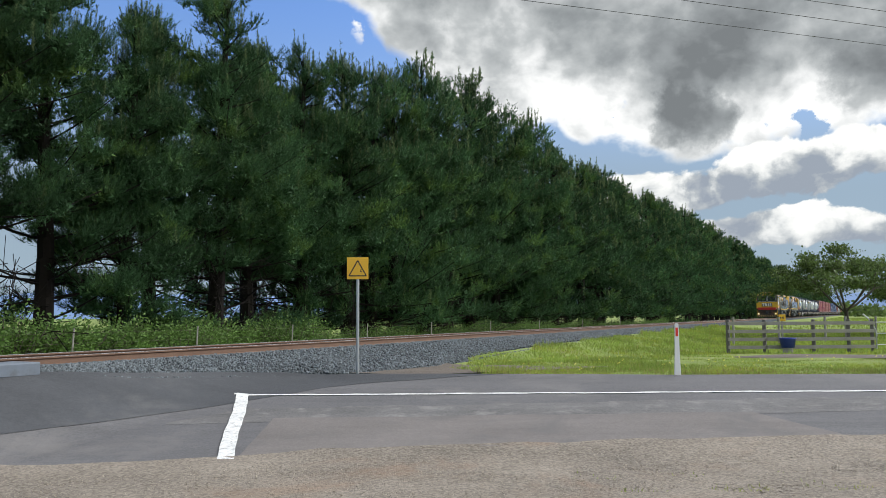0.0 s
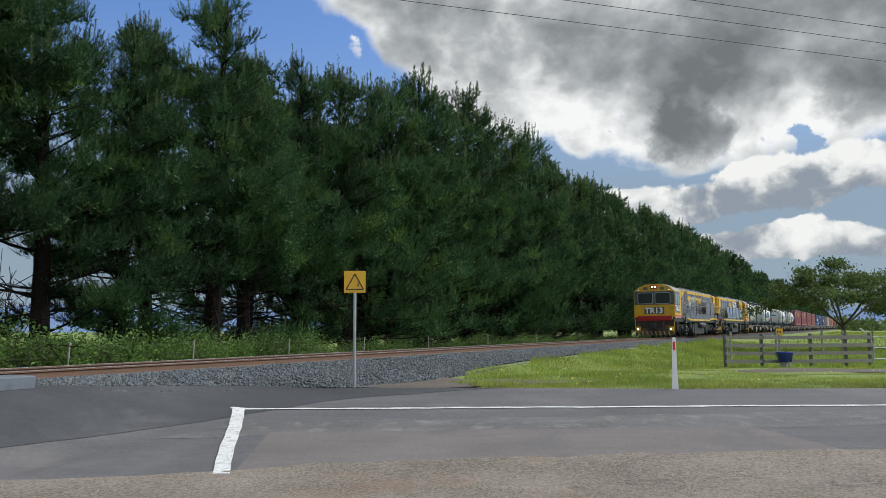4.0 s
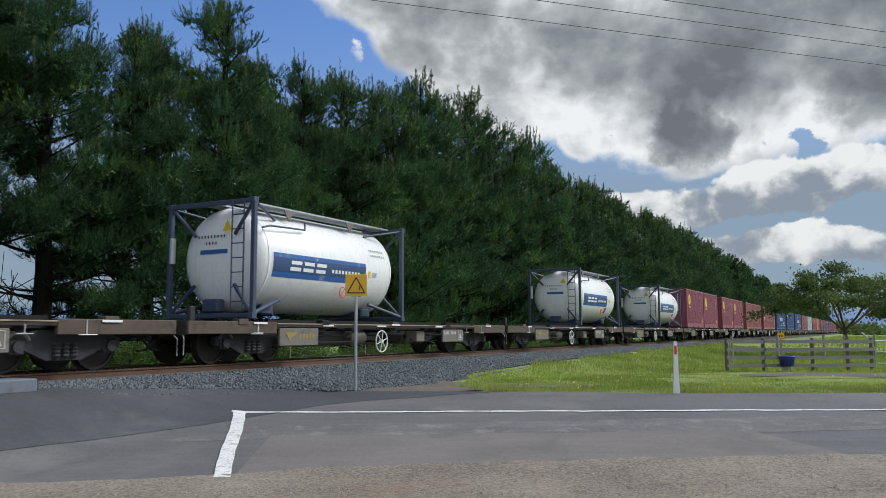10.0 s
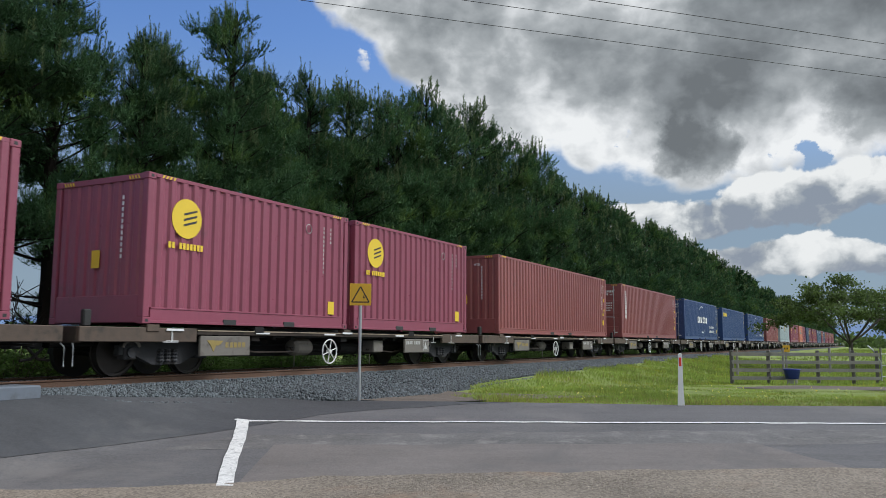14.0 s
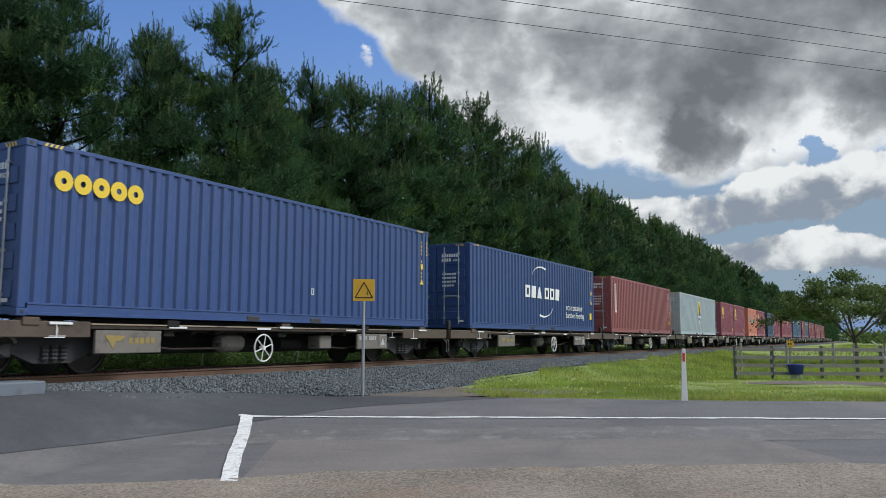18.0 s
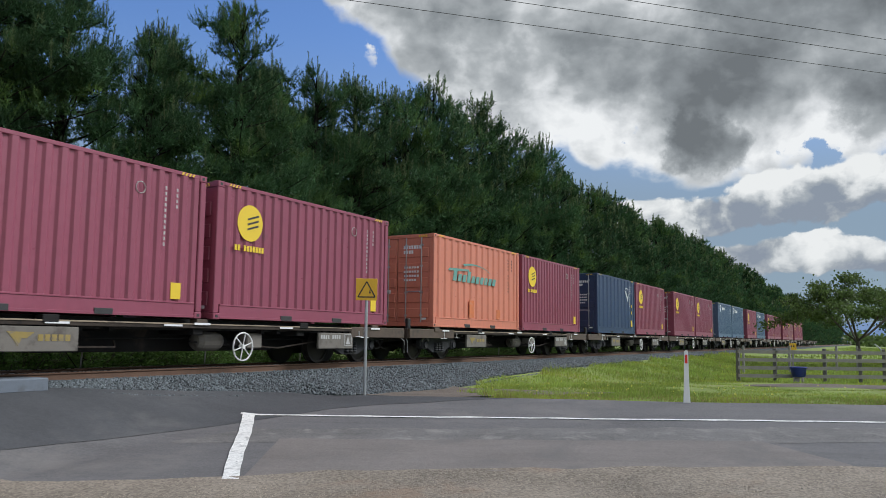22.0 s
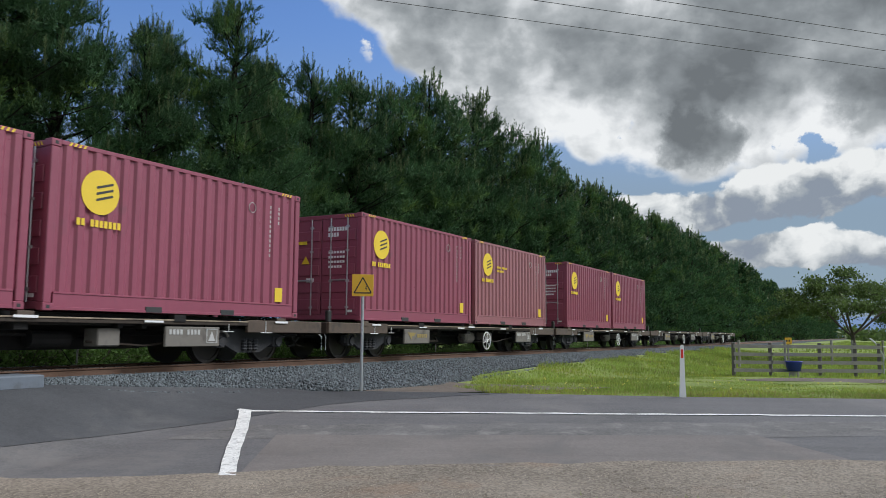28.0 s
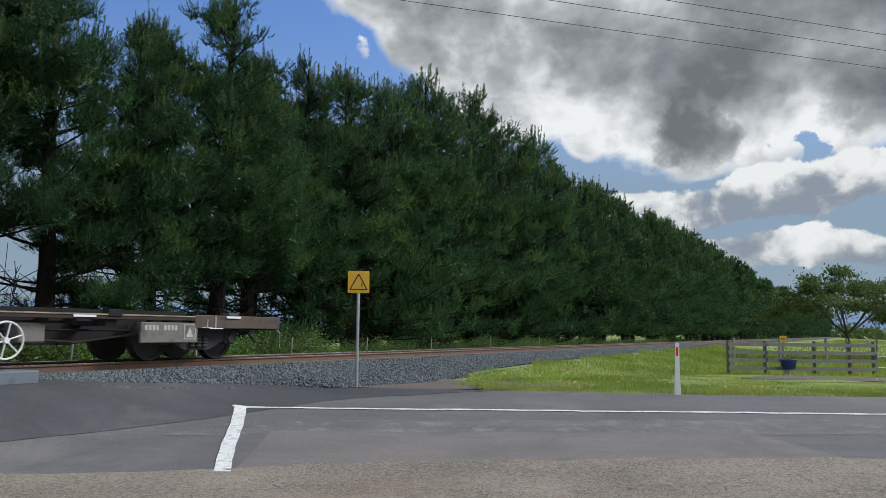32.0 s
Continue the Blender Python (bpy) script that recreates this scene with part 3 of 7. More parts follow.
def road_far(side):
    """Far edge of the road, as a depth, by the distance along it."""
    return np.interp(side, [-60, -9.0, -6.9, -6.1, -5.35, -4.67, -3.9, -3.0, -1.7, 0.2, 2.3, 4.3, 8, 60], [15.4, 14.4, 12.5, 12.45, 13.05, 13.78, 14.55, 15.25, 15.5, 15.42, 15.30, 15.14, 15.08, 14.9])


def road_near(side):
    edge = np.interp(side, [-60, -5, -3.8, -2.57, -1.28, 0.1, 1.5, 3.7, 5.6, 60], [9.2, 9.34, 9.42, 9.67, 10.0, 10.14, 10.24, 10.4, 10.5, 10.7])
    return edge - 0.05 + 0.03 * np.sin(side * 3.1) + 0.03 * np.sin(side * 7.7)


def world_xy(d, side):
    return d * U[0] + side * U[1], d * U[1] - side * U[0]


def grid(us, vs, place):
    """Vertices and quads of a sheet over two lists of parameters."""
    verts = [place(u, v) for u in us for v in vs]
    n = len(vs)
    return verts, [(i * n + j, i * n + j + 1, (i + 1) * n + j + 1, (i + 1) * n + j) for i in range(len(us) - 1) for j in range(n - 1)]


def ballast_foot(x):
    return float(np.interp(x, [8, 8.5, 9.14, 10.1, 11.1, 12.1, 13.4, 16, 18, 20, 30, 46, 90], [11.2, 11.08, 10.8, 10.5, 10.2, 9.75, 8.9, 8.85, 9.25, 9.6, 9.75, 10.1, 10.2]))


def ballast_z(x, y):
    """Top of the ballast: a flat crown with sloping shoulders."""
    foot = ballast_foot(x)
    z0, top = float(land(x, foot)) - 0.03, RAIL - 0.15
    if y < 11.25:
        k = (y - foot) / max(0.05, 11.25 - foot)
        return z0 + (top - z0) * k ** 0.8 if k > 0 else z0 - 0.05
    return top if y < 13.3 else top - 0.28 * (y - 13.3)


def build_ground():
    def fan(lo, hi, fine_lo, fine_hi, step, grow=1.25):
        a = list(np.arange(fine_lo, fine_hi, step))
        s = step
        while a[-1] < hi:
            s *= grow
            a.append(min(hi, a[-1] + s))
        s = step
        while a[0] > lo:
            s *= grow
            a.insert(0, max(lo, a[0] - s))
        return a

    def place(x, y):
        d, side = depth_of(x, y)
        z = float(land(x, y)) - 0.025
        z += 0.035 * noise.noise((x * 0.5, y * 0.5, 0)) if d > 15.6 and y < 9.5 else 0
        if float(road_near(side)) - 0.25 < d < float(road_far(side)) + 0.2:
            z -= 0.05
        if x > 7.9 and ballast_foot(x) + 0.1 < y < 14.9:
            z -= 0.22
        if y > 20:
            z -= min(0.6, 0.05 * (y - 20))
        return (x, y, z)

    verts, faces = grid(fan(-2500, 4000, -8, 60, 0.5), fan(-2500, 2500, -8, 24, 0.4), place)
    sheet("ground", verts, faces, M["soil"], "green paddock ground with bare earth showing through", "ground")

    # gravel shoulder where the camera stands
    def shoulder(side, k):
        d = float(road_near(side)) + 0.16 - k
        x, y = world_xy(d, side)
        return (x, y, float(land(x, y)) + 0.004 + 0.014 * max(0.0, 1 - k / 0.6) + 0.012 * noise.noise((x * 1.7, y * 1.7, 3)))
    verts, faces = grid(np.arange(-40, 40, 0.5), list(np.arange(0, 3, 0.25)) + [4, 6, 9, 13, 20], shoulder)
    sheet("road_shoulder", verts, faces, M["gravel"], "pale brown gravel shoulder beside the road", "road shoulder")

    # bare earth between the road and the ballast
    def earth(x, k):
        lo = 7.4 - 0.55 * (x - 13.2)
        y = lo + (ballast_foot(x) + 0.25 - lo) * k
        return (x, y, float(land(x, y)) + 0.002 + 0.015 * noise.noise((x * 2, y * 2, 9)))
    verts, faces = grid(np.arange(13.2, 17.6, 0.2), np.linspace(0, 1, 14), earth)
    sheet("bare_verge", verts, faces, M["verge"], "bare brown earth at the foot of the ballast", "verge")

    # worn bare track before the paddock fence
    def track(side, k):
        d = 24.6 - 0.4 * math.sin(side) + (k - 0.5) * (3.8 + 0.8 * math.sin(side * 1.7)) * min(1.0, (side - 8.6) * 0.5 + 0.1)
        x, y = world_xy(d, side)
        return (x, y, float(land(x, y)) - 0.009)
    verts, faces = grid(np.arange(8.7, 26, 0.3), np.linspace(0, 1, 8), track)
    sheet("bare_track", verts, faces, M["verge"], "bare brown earth before the paddock fence", "bare earth")

    # the road
    def road(side, k):
        d = float(road_near(side)) * (1 - k) + float(road_far(side)) * k
        x, y = world_xy(d, side)
        return (x, y, float(land(x, y)) + 0.006)
    verts, faces = grid(list(np.arange(-80, -12, 2.0)) + list(np.arange(-12, 16, 0.25)) + list(np.arange(16, 90, 2.0)), np.linspace(0, 1, 25), road)
    sheet("road", verts, faces, M["asphalt"], "worn grey asphalt road rising to the crossing", "road")

    # resurfaced patches, laid on the road
    def patch(name, corner, mat, label, lift=0.011):
        """A patch between two edges given as functions of the distance along the road."""
        s0, s1, near, far = corner

        def lay(side, k):
            d = near(side) * (1 - k) + far(side) * k
            x, y = world_xy(d, side)
            return (x, y, float(land(x, y)) + lift)
        verts, faces = grid(np.linspace(s0, s1, 60), np.linspace(0, 1, 12), lay)
        sheet(name, verts, faces, mat, label, "road patch")

    def wob(s):
        return 0.06 * math.sin(s * 2.3) + 0.04 * math.sin(s * 5.9 + 1)
    def seam(s):
        return float(np.interp(s, [-11, -6.2, -5.55, -4.62, -3.75, -3.19, -2.18, -1.46, -0.37, 1.3], [9.4, 9.5, 10.25, 11.44, 12.47, 12.98, 13.97, 14.46, 14.86, 15.4])) + 0.4 * wob(s)
    patch("asphalt_patch_dark", (-11, 1.2, lambda s: min(seam(s), float(road_far(s)) - 0.03), lambda s: float(road_far(s)) - 0.02), M["asphalt_new"], "darker newer asphalt at the crossing", 0.010)
    crack = [world_xy(seam(s), s) for s in np.arange(-8, 1.0, 0.15)]
    verts, faces = grid(range(len(crack)), [-0.5, 0.5], lambda i, k: (crack[i][0] + k * 0.008, crack[i][1] + k * 0.008 * (1 + 0.6 * math.sin(i * 2.2)), float(land(*crack[i])) + 0.014))
    sheet("road_crack", verts, faces, M["tar"], "thin dark crack along the asphalt seam", "road crack")
    patch("asphalt_band", (-3.9, 7.2, lambda s: 11.68 + 0.05 * s + 0.5 * wob(s), lambda s: 12.62 + 0.06 * s + 0.8 * wob(s * 1.3 + 2) - max(0.0, -3.0 - s) * 0.9), M["asphalt_chip"], "chipped pale band of old asphalt below the centre line", 0.009)
    patch("asphalt_patch_pale", (-2.45, 5.15, lambda s: float(road_near(s)) + 0.06, lambda s: 11.85 + 0.03 * s + 0.3 * wob(s) - max(0, s - 4.5) * 2.0), M["asphalt_worn"], "pale worn asphalt patch in the near lane", 0.012)


build_ground()


# ---- road markings ----
def marking(name, outline_sides, near, far, label):
    def lay(side, k):
        d = near(side) * (1 - k) + far(side) * k
        x, y = world_xy(d, side)
        return (x, y, float(land(x, y)) + 0.017)
    verts, faces = grid(outline_sides, np.linspace(0, 1, 3), lay)
    sheet(name, verts, faces, M["paint_line"], label, "road marking")


def build_markings():
    def centre(s):
        return 13.46 + 0.012 * math.sin(s * 1.7) + 0.008 * math.sin(s * 4.3)
    marking("centre_line", list(np.arange(-3.45, 20, 0.25)) + list(np.arange(20, 60, 2.0)), lambda s: centre(s) - 0.045 - 0.015 * math.sin(s * 9.1) * math.sin(s * 3.3), lambda s: centre(s) + 0.045 + 0.015 * math.sin(s * 7.7), "thin worn white centre line on the asphalt")

    def stop(k, w):
        d = 9.64 * (1 - k) + 13.5 * k
        side = -2.58 * (1 - k) - 3.31 * k + (w - 0.5) * 0.20 + 0.010 * math.sin(k * 9 + 2) + 0.004 * math.sin(k * 31 + 7 * w)
        x, y = world_xy(d, side)
        return (x, y, float(land(x, y)) + 0.022)
    verts, faces = grid(np.linspace(0, 1, 60), np.linspace(0, 1, 4), stop)
    sheet("stop_line", verts, faces, M["paint_line"], "broad worn white stop line before the crossing", "road marking")


build_markings()


# ---- railway ----
def build_track():
    x0, x1 = 7.96, 620.0

    def bed(x, k):
        foot = ballast_foot(x) - 0.05
        y = foot + (11.25 - foot) * k if k <= 1 else 11.25 + (k - 1) * 3.7
        return (x, y, ballast_z(x, y) + 0.025 * noise.noise((x * 1.3, y * 1.3, 7)))
    xs = list(np.arange(x0, 70, 0.3)) + list(np.arange(70, x1, 6.0))
    verts, faces = grid(xs, [0, 0.12, 0.25, 0.4, 0.55, 0.7, 0.85, 1, 1.2, 1.55, 1.75, 2.0], bed)
    sheet("ballast", verts, faces, M["ballast"], "dark blue-grey crushed stone ballast under the track", "ballast")
    for k, y in enumerate((TRACK_Y - GAUGE / 2 - 0.035, TRACK_Y + GAUGE / 2 + 0.035)):
        rail = thing(f"rail_{k + 1}", "rusty brown steel rail with a polished running surface", "rail", kind="structure")
        foot = Mesh().prism([(y - 0.065, RAIL - 0.155), (y + 0.065, RAIL - 0.155), (y + 0.065, RAIL - 0.145), (y + 0.012, RAIL - 0.125), (y + 0.012, RAIL - 0.045), (y + 0.035, RAIL - 0.03),
                             (y + 0.035, RAIL - 0.006), (y - 0.035, RAIL - 0.006), (y - 0.035, RAIL - 0.03), (y - 0.012, RAIL - 0.045), (y - 0.012, RAIL - 0.125), (y - 0.065, RAIL - 0.145)], "x", -40, 620)
        part("rail_web", foot, M["rail"], rail)
        part("rail_head", Mesh().prism([(y - 0.033, RAIL - 0.006), (y + 0.033, RAIL - 0.006), (y + 0.026, RAIL), (y - 0.026, RAIL)], "x", -40, 620), M["rail_head"], rail, "polished steel running surface")
    crossing = thing("crossing_panel", "pale grey concrete level crossing panels beside the rail", "crossing panel", kind="structure")
    for a, b in ((-2.0, 1.3), (1.32, 4.6), (4.62, 7.95)):
        part("panel", Mesh().box(a, b, 11.02, 11.66, RAIL - 0.25, RAIL - 0.045, 0.02), M["concrete"], crossing)
        part("panel", Mesh().box(a, b, 11.80, 12.74, RAIL - 0.25, RAIL - 0.045, 0.02), M["concrete"], crossing)


build_track()

# ---- the train: things are built at the origin, x along the train (0 leads), z = 0 on the rail ----
SPEED, DECK, BOX_H = 15.42, 0.915, 2.65
MOVERS = []          # (thing, place along the track at 13 s, height above the rail)
WHEELS = []          # wheelsets of the train


def ride(ob, s0, z=0.0):
    MOVERS.append((ob, s0, z))
    return ob


def corrugated(x0, x1, z0, z1, y_out, y_in, pitch=0.28):
    """A pressed steel side sheet between two posts."""
    m = Mesh()
    n = max(2, round((x1 - x0) / pitch))
    p = (x1 - x0) / n
    xs, ys = [], []
    for i in range(n):
        a = x0 + i * p
        for fx, y in ((0.0, y_in), (0.30, y_in), (0.46, y_out), (0.84, y_out)):
            xs.append(a + fx * p)
            ys.append(y)
    xs.append(x1)
    ys.append(y_in)
    v = [(x, y, z) for x, y in zip(xs, ys) for z in (z0, z1)]
    return m.add(v, [(2 * i, 2 * i + 2, 2 * i + 3, 2 * i + 1) for i in range(len(xs) - 1)])


def disc(cx, cz, r, y, n=28, thick=0.004):
    return Mesh().lathe([(y + thick, 0.001), (y + thick, r), (y, r), (y, 0.001)], (cx, 0, cz), "y", n)


def bars(x0, z, count, w, h, gap, y, skip=()):
    """A line of writing that cannot be read, as plain bars."""
    m = Mesh()
    for i in range(count):
        if i not in skip:
            m.box(x0 + i * (w + gap), x0 + i * (w + gap) + w, y - 0.004, y, z, z + h)
    return m


def build_container(length, paint, doors, label, logo, group="containers on the train", pitch=0.28):
    L, H, half = length, BOX_H, 1.219
    box = thing("shipping_container", label, "container", group=group)
    pm = PAINT[paint]
    yo, yi = -half + 0.006, -half + 0.044
    low = 0.29 if L < 8 else 0.20
    part("side_panel", corrugated(0.14, L - 0.14, low - 0.005, H - 0.07, yo, yi, pitch), pm, box)
    back = corrugated(0.14, L - 0.14, low - 0.005, H - 0.07, -yo, -yi, pitch)
    part("side_panel", back, pm, box)
    roof = Mesh()
    n = int((L - 0.3) / 0.3)
    for i in range(n):
        a = 0.15 + i * (L - 0.3) / n
        roof.box(a + 0.02, a + 0.22, -half + 0.1, half - 0.1, H - 0.03, H - 0.012)
    roof.box(0.05, L - 0.05, -half + 0.05, half - 0.05, H - 0.05, H - 0.03)
    part("roof", roof, pm, box)
    for x in (0.0, L - 0.14):
        for y0, y1 in ((-half, -half + 0.13), (half - 0.13, half)):
            part("corner_post", Mesh().box(x, x + 0.14, y0, y1, 0.118, H - 0.118, 0.012), pm, box)
    for x in (-0.004, L - 0.174):
        for y in (-half - 0.004, half - 0.158):
            for z in (0.0, H - 0.118):
                c = Mesh().box(x, x + 0.178, y, y + 0.162, z, z + 0.118, 0.01)
                part("corner_casting", c, pm, box)
                out = y - 0.001 if y < 0 else y + 0.163
                # the slot is a black plate, its inner shade put into the colour
                part("casting_slot", Mesh().box(x + 0.06, x + 0.118, out - 0.002, out + 0.002, z + 0.035, z + 0.085), M["mark_or_hole_black"], box)
    for y0, y1 in ((-half + 0.002, -half + 0.06), (half - 0.06, half - 0.002)):
        part("top_rail", Mesh().box(0.174, L - 0.174, y0, y1, H - 0.075, H - 0.005, 0.008), pm, box)
        rail = Mesh().box(0.174, L - 0.174, y0, y1, 0.012, 0.06, 0.004).box(0.174, L - 0.174, y0 + 0.012 if y0 < 0 else y0, y1 if y0 < 0 else y1 - 0.012, 0.06, low - 0.03).box(0.174, L - 0.174, y0, y1, low - 0.03, low, 0.004)
        part("bottom_rail", rail, pm, box)
    for x in ((L / 2 - 1.2, L / 2 + 0.84) if L > 8 else (1.95, 3.75)):
        # pockets are closed plates; black paint gives the shade inside them
        part("fork_pocket", Mesh().box(x, x + 0.36, -half - 0.002, -half + 0.05, 0.016, 0.118, 0.006), M["mark_or_hole_black"], box, "black plate painted as the shade in a fork pocket")
    part("floor", Mesh().box(0.1, L - 0.1, -half + 0.06, half - 0.06, 0.1, 0.15), M["wagon"], box)
    # the far end, plain
    part("end_panel", corrugated_end(L - 0.02, L - 0.05, H, half), pm, box)
    if doors:
        for s, (y0, y1) in enumerate(((-half + 0.135, -0.012), (0.012, half - 0.135))):
            door = Mesh().box(0.035, 0.06, y0, y1, 0.15, H - 0.12, 0.006)
            leaf = part("door", door, pm, box)
            for k in range(5):
                z = 0.26 + k * (H - 0.5) / 5
                part("door_panel", Mesh().box(0.012, 0.04, y0 + 0.05, y1 - 0.05, z, z + 0.27, 0.012), pm, leaf)
            for k in (0.25, 0.72):
                y = y0 + (y1 - y0) * k
                bar = Mesh().rod((0.0, y, 0.13), (0.0, y, H - 0.1), 0.018, 8)
                for z in (0.3, 0.95, 1.7, 2.3):
                    bar.box(-0.012, 0.03, y - 0.045, y + 0.045, z, z + 0.05)
                part("lock_bar", bar, M["galv"], leaf, "galvanised lock bar")
            part("door_handle", Mesh().box(-0.03, -0.012, y0 + 0.3, y0 + 0.78, 0.98, 1.02, 0.004), M["galv"], leaf)
        part("door_sill", Mesh().box(0.02, 0.09, -half + 0.14, half - 0.14, 0.02, 0.145, 0.008), pm, box)
        part("door_header", Mesh().box(0.02, 0.09, -half + 0.14, half - 0.14, H - 0.118, H - 0.01, 0.008), pm, box)
        txt = Mesh()
        for k, (z, n, y) in enumerate(((2.22, 7, 0.10), (2.08, 4, 0.10), (1.66, 6, 0.12), (1.54, 6, 0.12), (1.42, 6, 0.12), (1.30, 5, 0.12))):
            for i in range(n):
                yy = -0.12 - y - i * 0.085
                txt.box(0.004, 0.0095, yy - 0.06, yy, z, z + (0.1 if k < 2 else 0.06))
        tagged(part("stencil", txt, M["mark_white"], box), kind="stuff")
        part("warning_label", Mesh().prism([(0.34, 1.42), (0.60, 1.42), (0.47, 1.62)], "x", 0.004, 0.0095), M["mark_yellow"], box)
        part("data_plate", Mesh().box(0.004, 0.0095, 0.72, 0.92, 0.78, 1.02), M["galv"], box, "small grey data plate")
        part("notice", Mesh().box(0.004, 0.0095, 0.20, 0.44, 0.96, 1.06), M["mark_green"] if paint in ("blue", "navy") else M["mark_white"], box)
        part("notice", Mesh().box(0.004, 0.0095, -0.98, -0.84, 0.2, 0.26), M["mark_white"], box)
        part("door_emblem", Mesh().box(0.004, 0.0095, 0.44, 0.80, 1.92, 2.0), M["mark_white"] if paint != "maroon" else M["mark_yellow"], box)
    else:
        part("end_panel", corrugated_end(0.03, 0.06, H, half), pm, box)
        part("end_sill", Mesh().box(0.012, 0.09, -half + 0.14, half - 0.14, 0.02, 0.50, 0.01), pm, box)
        part("end_header", Mesh().box(0.012, 0.09, -half + 0.14, half - 0.14, H - 0.118, H - 0.01, 0.008), pm, box)
        mk = Mesh()
        for i in range(11):
            mk.box(0.004, 0.01, -0.62, -0.575, 2.2 - i * 0.105, 2.27 - i * 0.105)
        tagged(part("stencil", mk, M["mark_white"], box), kind="stuff")
        part("warning_label", Mesh().box(0.004, 0.01, -0.05, 0.16, 1.0, 1.32), M["mark_yellow"], box)
    hz = Mesh()
    for k in range(4):
        for y in (-1.0, 0.72):
            hz.add([(0.005, y + k * 0.075, H - 0.1), (0.005, y + k * 0.075 + 0.035, H - 0.1), (0.005, y + k * 0.075 + 0.07, H - 0.035), (0.005, y + k * 0.075 + 0.035, H - 0.035)], [(0, 1, 2, 3)])
    tagged(part("hazard_stripe", hz, M["mark_yellow"], box), kind="stuff")
    for x in (0.3, L - 0.62):
        tick = Mesh()
        for k in range(4):
            tick.add([(x + k * 0.085, -half - 0.001, H - 0.068), (x + k * 0.085 + 0.04, -half - 0.001, H - 0.068), (x + k * 0.085 + 0.075, -half - 0.001, H - 0.012), (x + k * 0.085 + 0.035, -half - 0.001, H - 0.012)], [(0, 1, 2, 3)])
        tagged(part("hazard_stripe", tick, M["mark_yellow"], box), kind="stuff")
    if L > 8:
        code = letters("45G1", 0.11, 0.002, 0.01)
        code.materials.append(M["mark_white"])
        part("type_code", code, None, box, at=pose(0.001, -0.62, 2.08, 0, 0, -90) if doors else pose(0.008, -0.3, 2.3, 0, 0, -90))
        part("size_sticker", Mesh().box(L - 0.42, L - 0.30, -half - 0.004, -half + 0.001, 1.58, 1.72), M["mark_yellow"], box)
        part("warning_triangle", Mesh().add([(L - 0.46, -half - 0.003, 1.16), (L - 0.27, -half - 0.003, 1.16), (L - 0.365, -half - 0.003, 1.32)], [(0, 1, 2)]), M["mark_yellow"], box)
    logo(box, L, H, -half + 0.001)
    return box


def corrugated_end(x_out, x_in, H, half):
    m, pts = Mesh(), []
    n = 8
    w = 2 * (half - 0.135)
    for i in range(n):
        a = -half + 0.135 + i * w / n
        p = w / n
        q = [(x_in, a), (x_in, a + 0.25 * p), (x_out, a + 0.4 * p), (x_out, a + 0.85 * p), (x_in, a + p)]
        pts += q if not pts else q[1:]
    v = [(x, y, z) for x, y in pts for z in (0.15, H - 0.118)]
    return m.add(v, [(2 * k, 2 * k + 2, 2 * k + 3, 2 * k + 1) for k in range(len(pts) - 1)])


def disc_logo(faded=False, words=False):
    def draw(box, L, H, y):
        part("emblem", disc(0.92, 1.93, 0.365, y - 0.006), M["mark_yellow"], box, "yellow round emblem with dark slashes")
        m = Mesh()
        for k in range(3):
            z = 1.78 + k * 0.1
            m.add([(0.84, y - 0.010, z), (1.16, y - 0.010, z + 0.10), (1.16, y - 0.010, z + 0.14), (0.84, y - 0.010, z + 0.04)], [(0, 1, 2, 3)])
        part("emblem_slash", m, M["mark_or_hole_black"], box)
        part("emblem_lettering", bars(0.50, 1.36, 10, 0.062, 0.115, 0.024, y - 0.004, (2,)), M["mark_yellow"], box)
        if words:
            w = bars(1.62, 1.86, 12, 0.05, 0.07, 0.02, y - 0.004, (5,))
            for i in range(8):
                w.box(1.62 + i * 0.07, 1.67 + i * 0.07, y - 0.008, y - 0.004, 1.74, 1.81)
            part("lettering", w, M["mark_yellow"], box)
        part("warning_label", Mesh().box(L - 0.76, L - 0.53, y - 0.006, y - 0.001, 0.33, 0.62), M["mark_yellow"], box)
        marks = Mesh()
        for i in range(11):
            marks.box(L - 0.98, L - 0.945, y - 0.006, y - 0.001, 2.25 - i * 0.1, 2.31 - i * 0.1)
        for i in range(4):
            marks.box(L - 0.72, L - 0.685, y - 0.006, y - 0.001, 2.25 - i * 0.1, 2.31 - i * 0.1)
        tagged(part("stencil", marks, M["mark_worn"], box), kind="stuff")
        part("stencil_ring", Mesh().ring((L - 1.52, y - 0.004, 2.2), 0.1, 0.009, "y", 16, 4), M["mark_worn"], box)
    return draw


def side_marks(box, L, y, x=None, colour="mark_white"):
    m = Mesh()
    x = L - 0.75 if x is None else x
    for i in range(12):
        if i != 4 and i != 11:
            m.box(x, x + 0.04, y - 0.006, y - 0.001, 2.28 - i * 0.105, 2.345 - i * 0.105)
    for i in range(4):
        m.box(x + 0.28, x + 0.32, y - 0.006, y - 0.001, 2.28 - i * 0.105, 2.345 - i * 0.105)
    tagged(part("stencil", m, M[colour], box), kind="stuff")


def swoosh(cx, cz, r0, r1, a0, a1, y, squash=0.5):
    """A curved stroke that swells to one end."""
    m = Mesh()
    n = 14
    v = []
    for i in range(n + 1):
        k = i / n
        a = radians(a0 + (a1 - a0) * k)
        w = 0.02 + 0.16 * k ** 1.5
        for s in (-1, 1):
            v.append((cx + (r0 + s * w * 0.5) * math.cos(a), y, cz + (r1 + s * w * 0.5) * math.sin(a) * squash))
    return m.add(v, [(2 * i, 2 * i + 2, 2 * i + 3, 2 * i + 1) for i in range(n)])


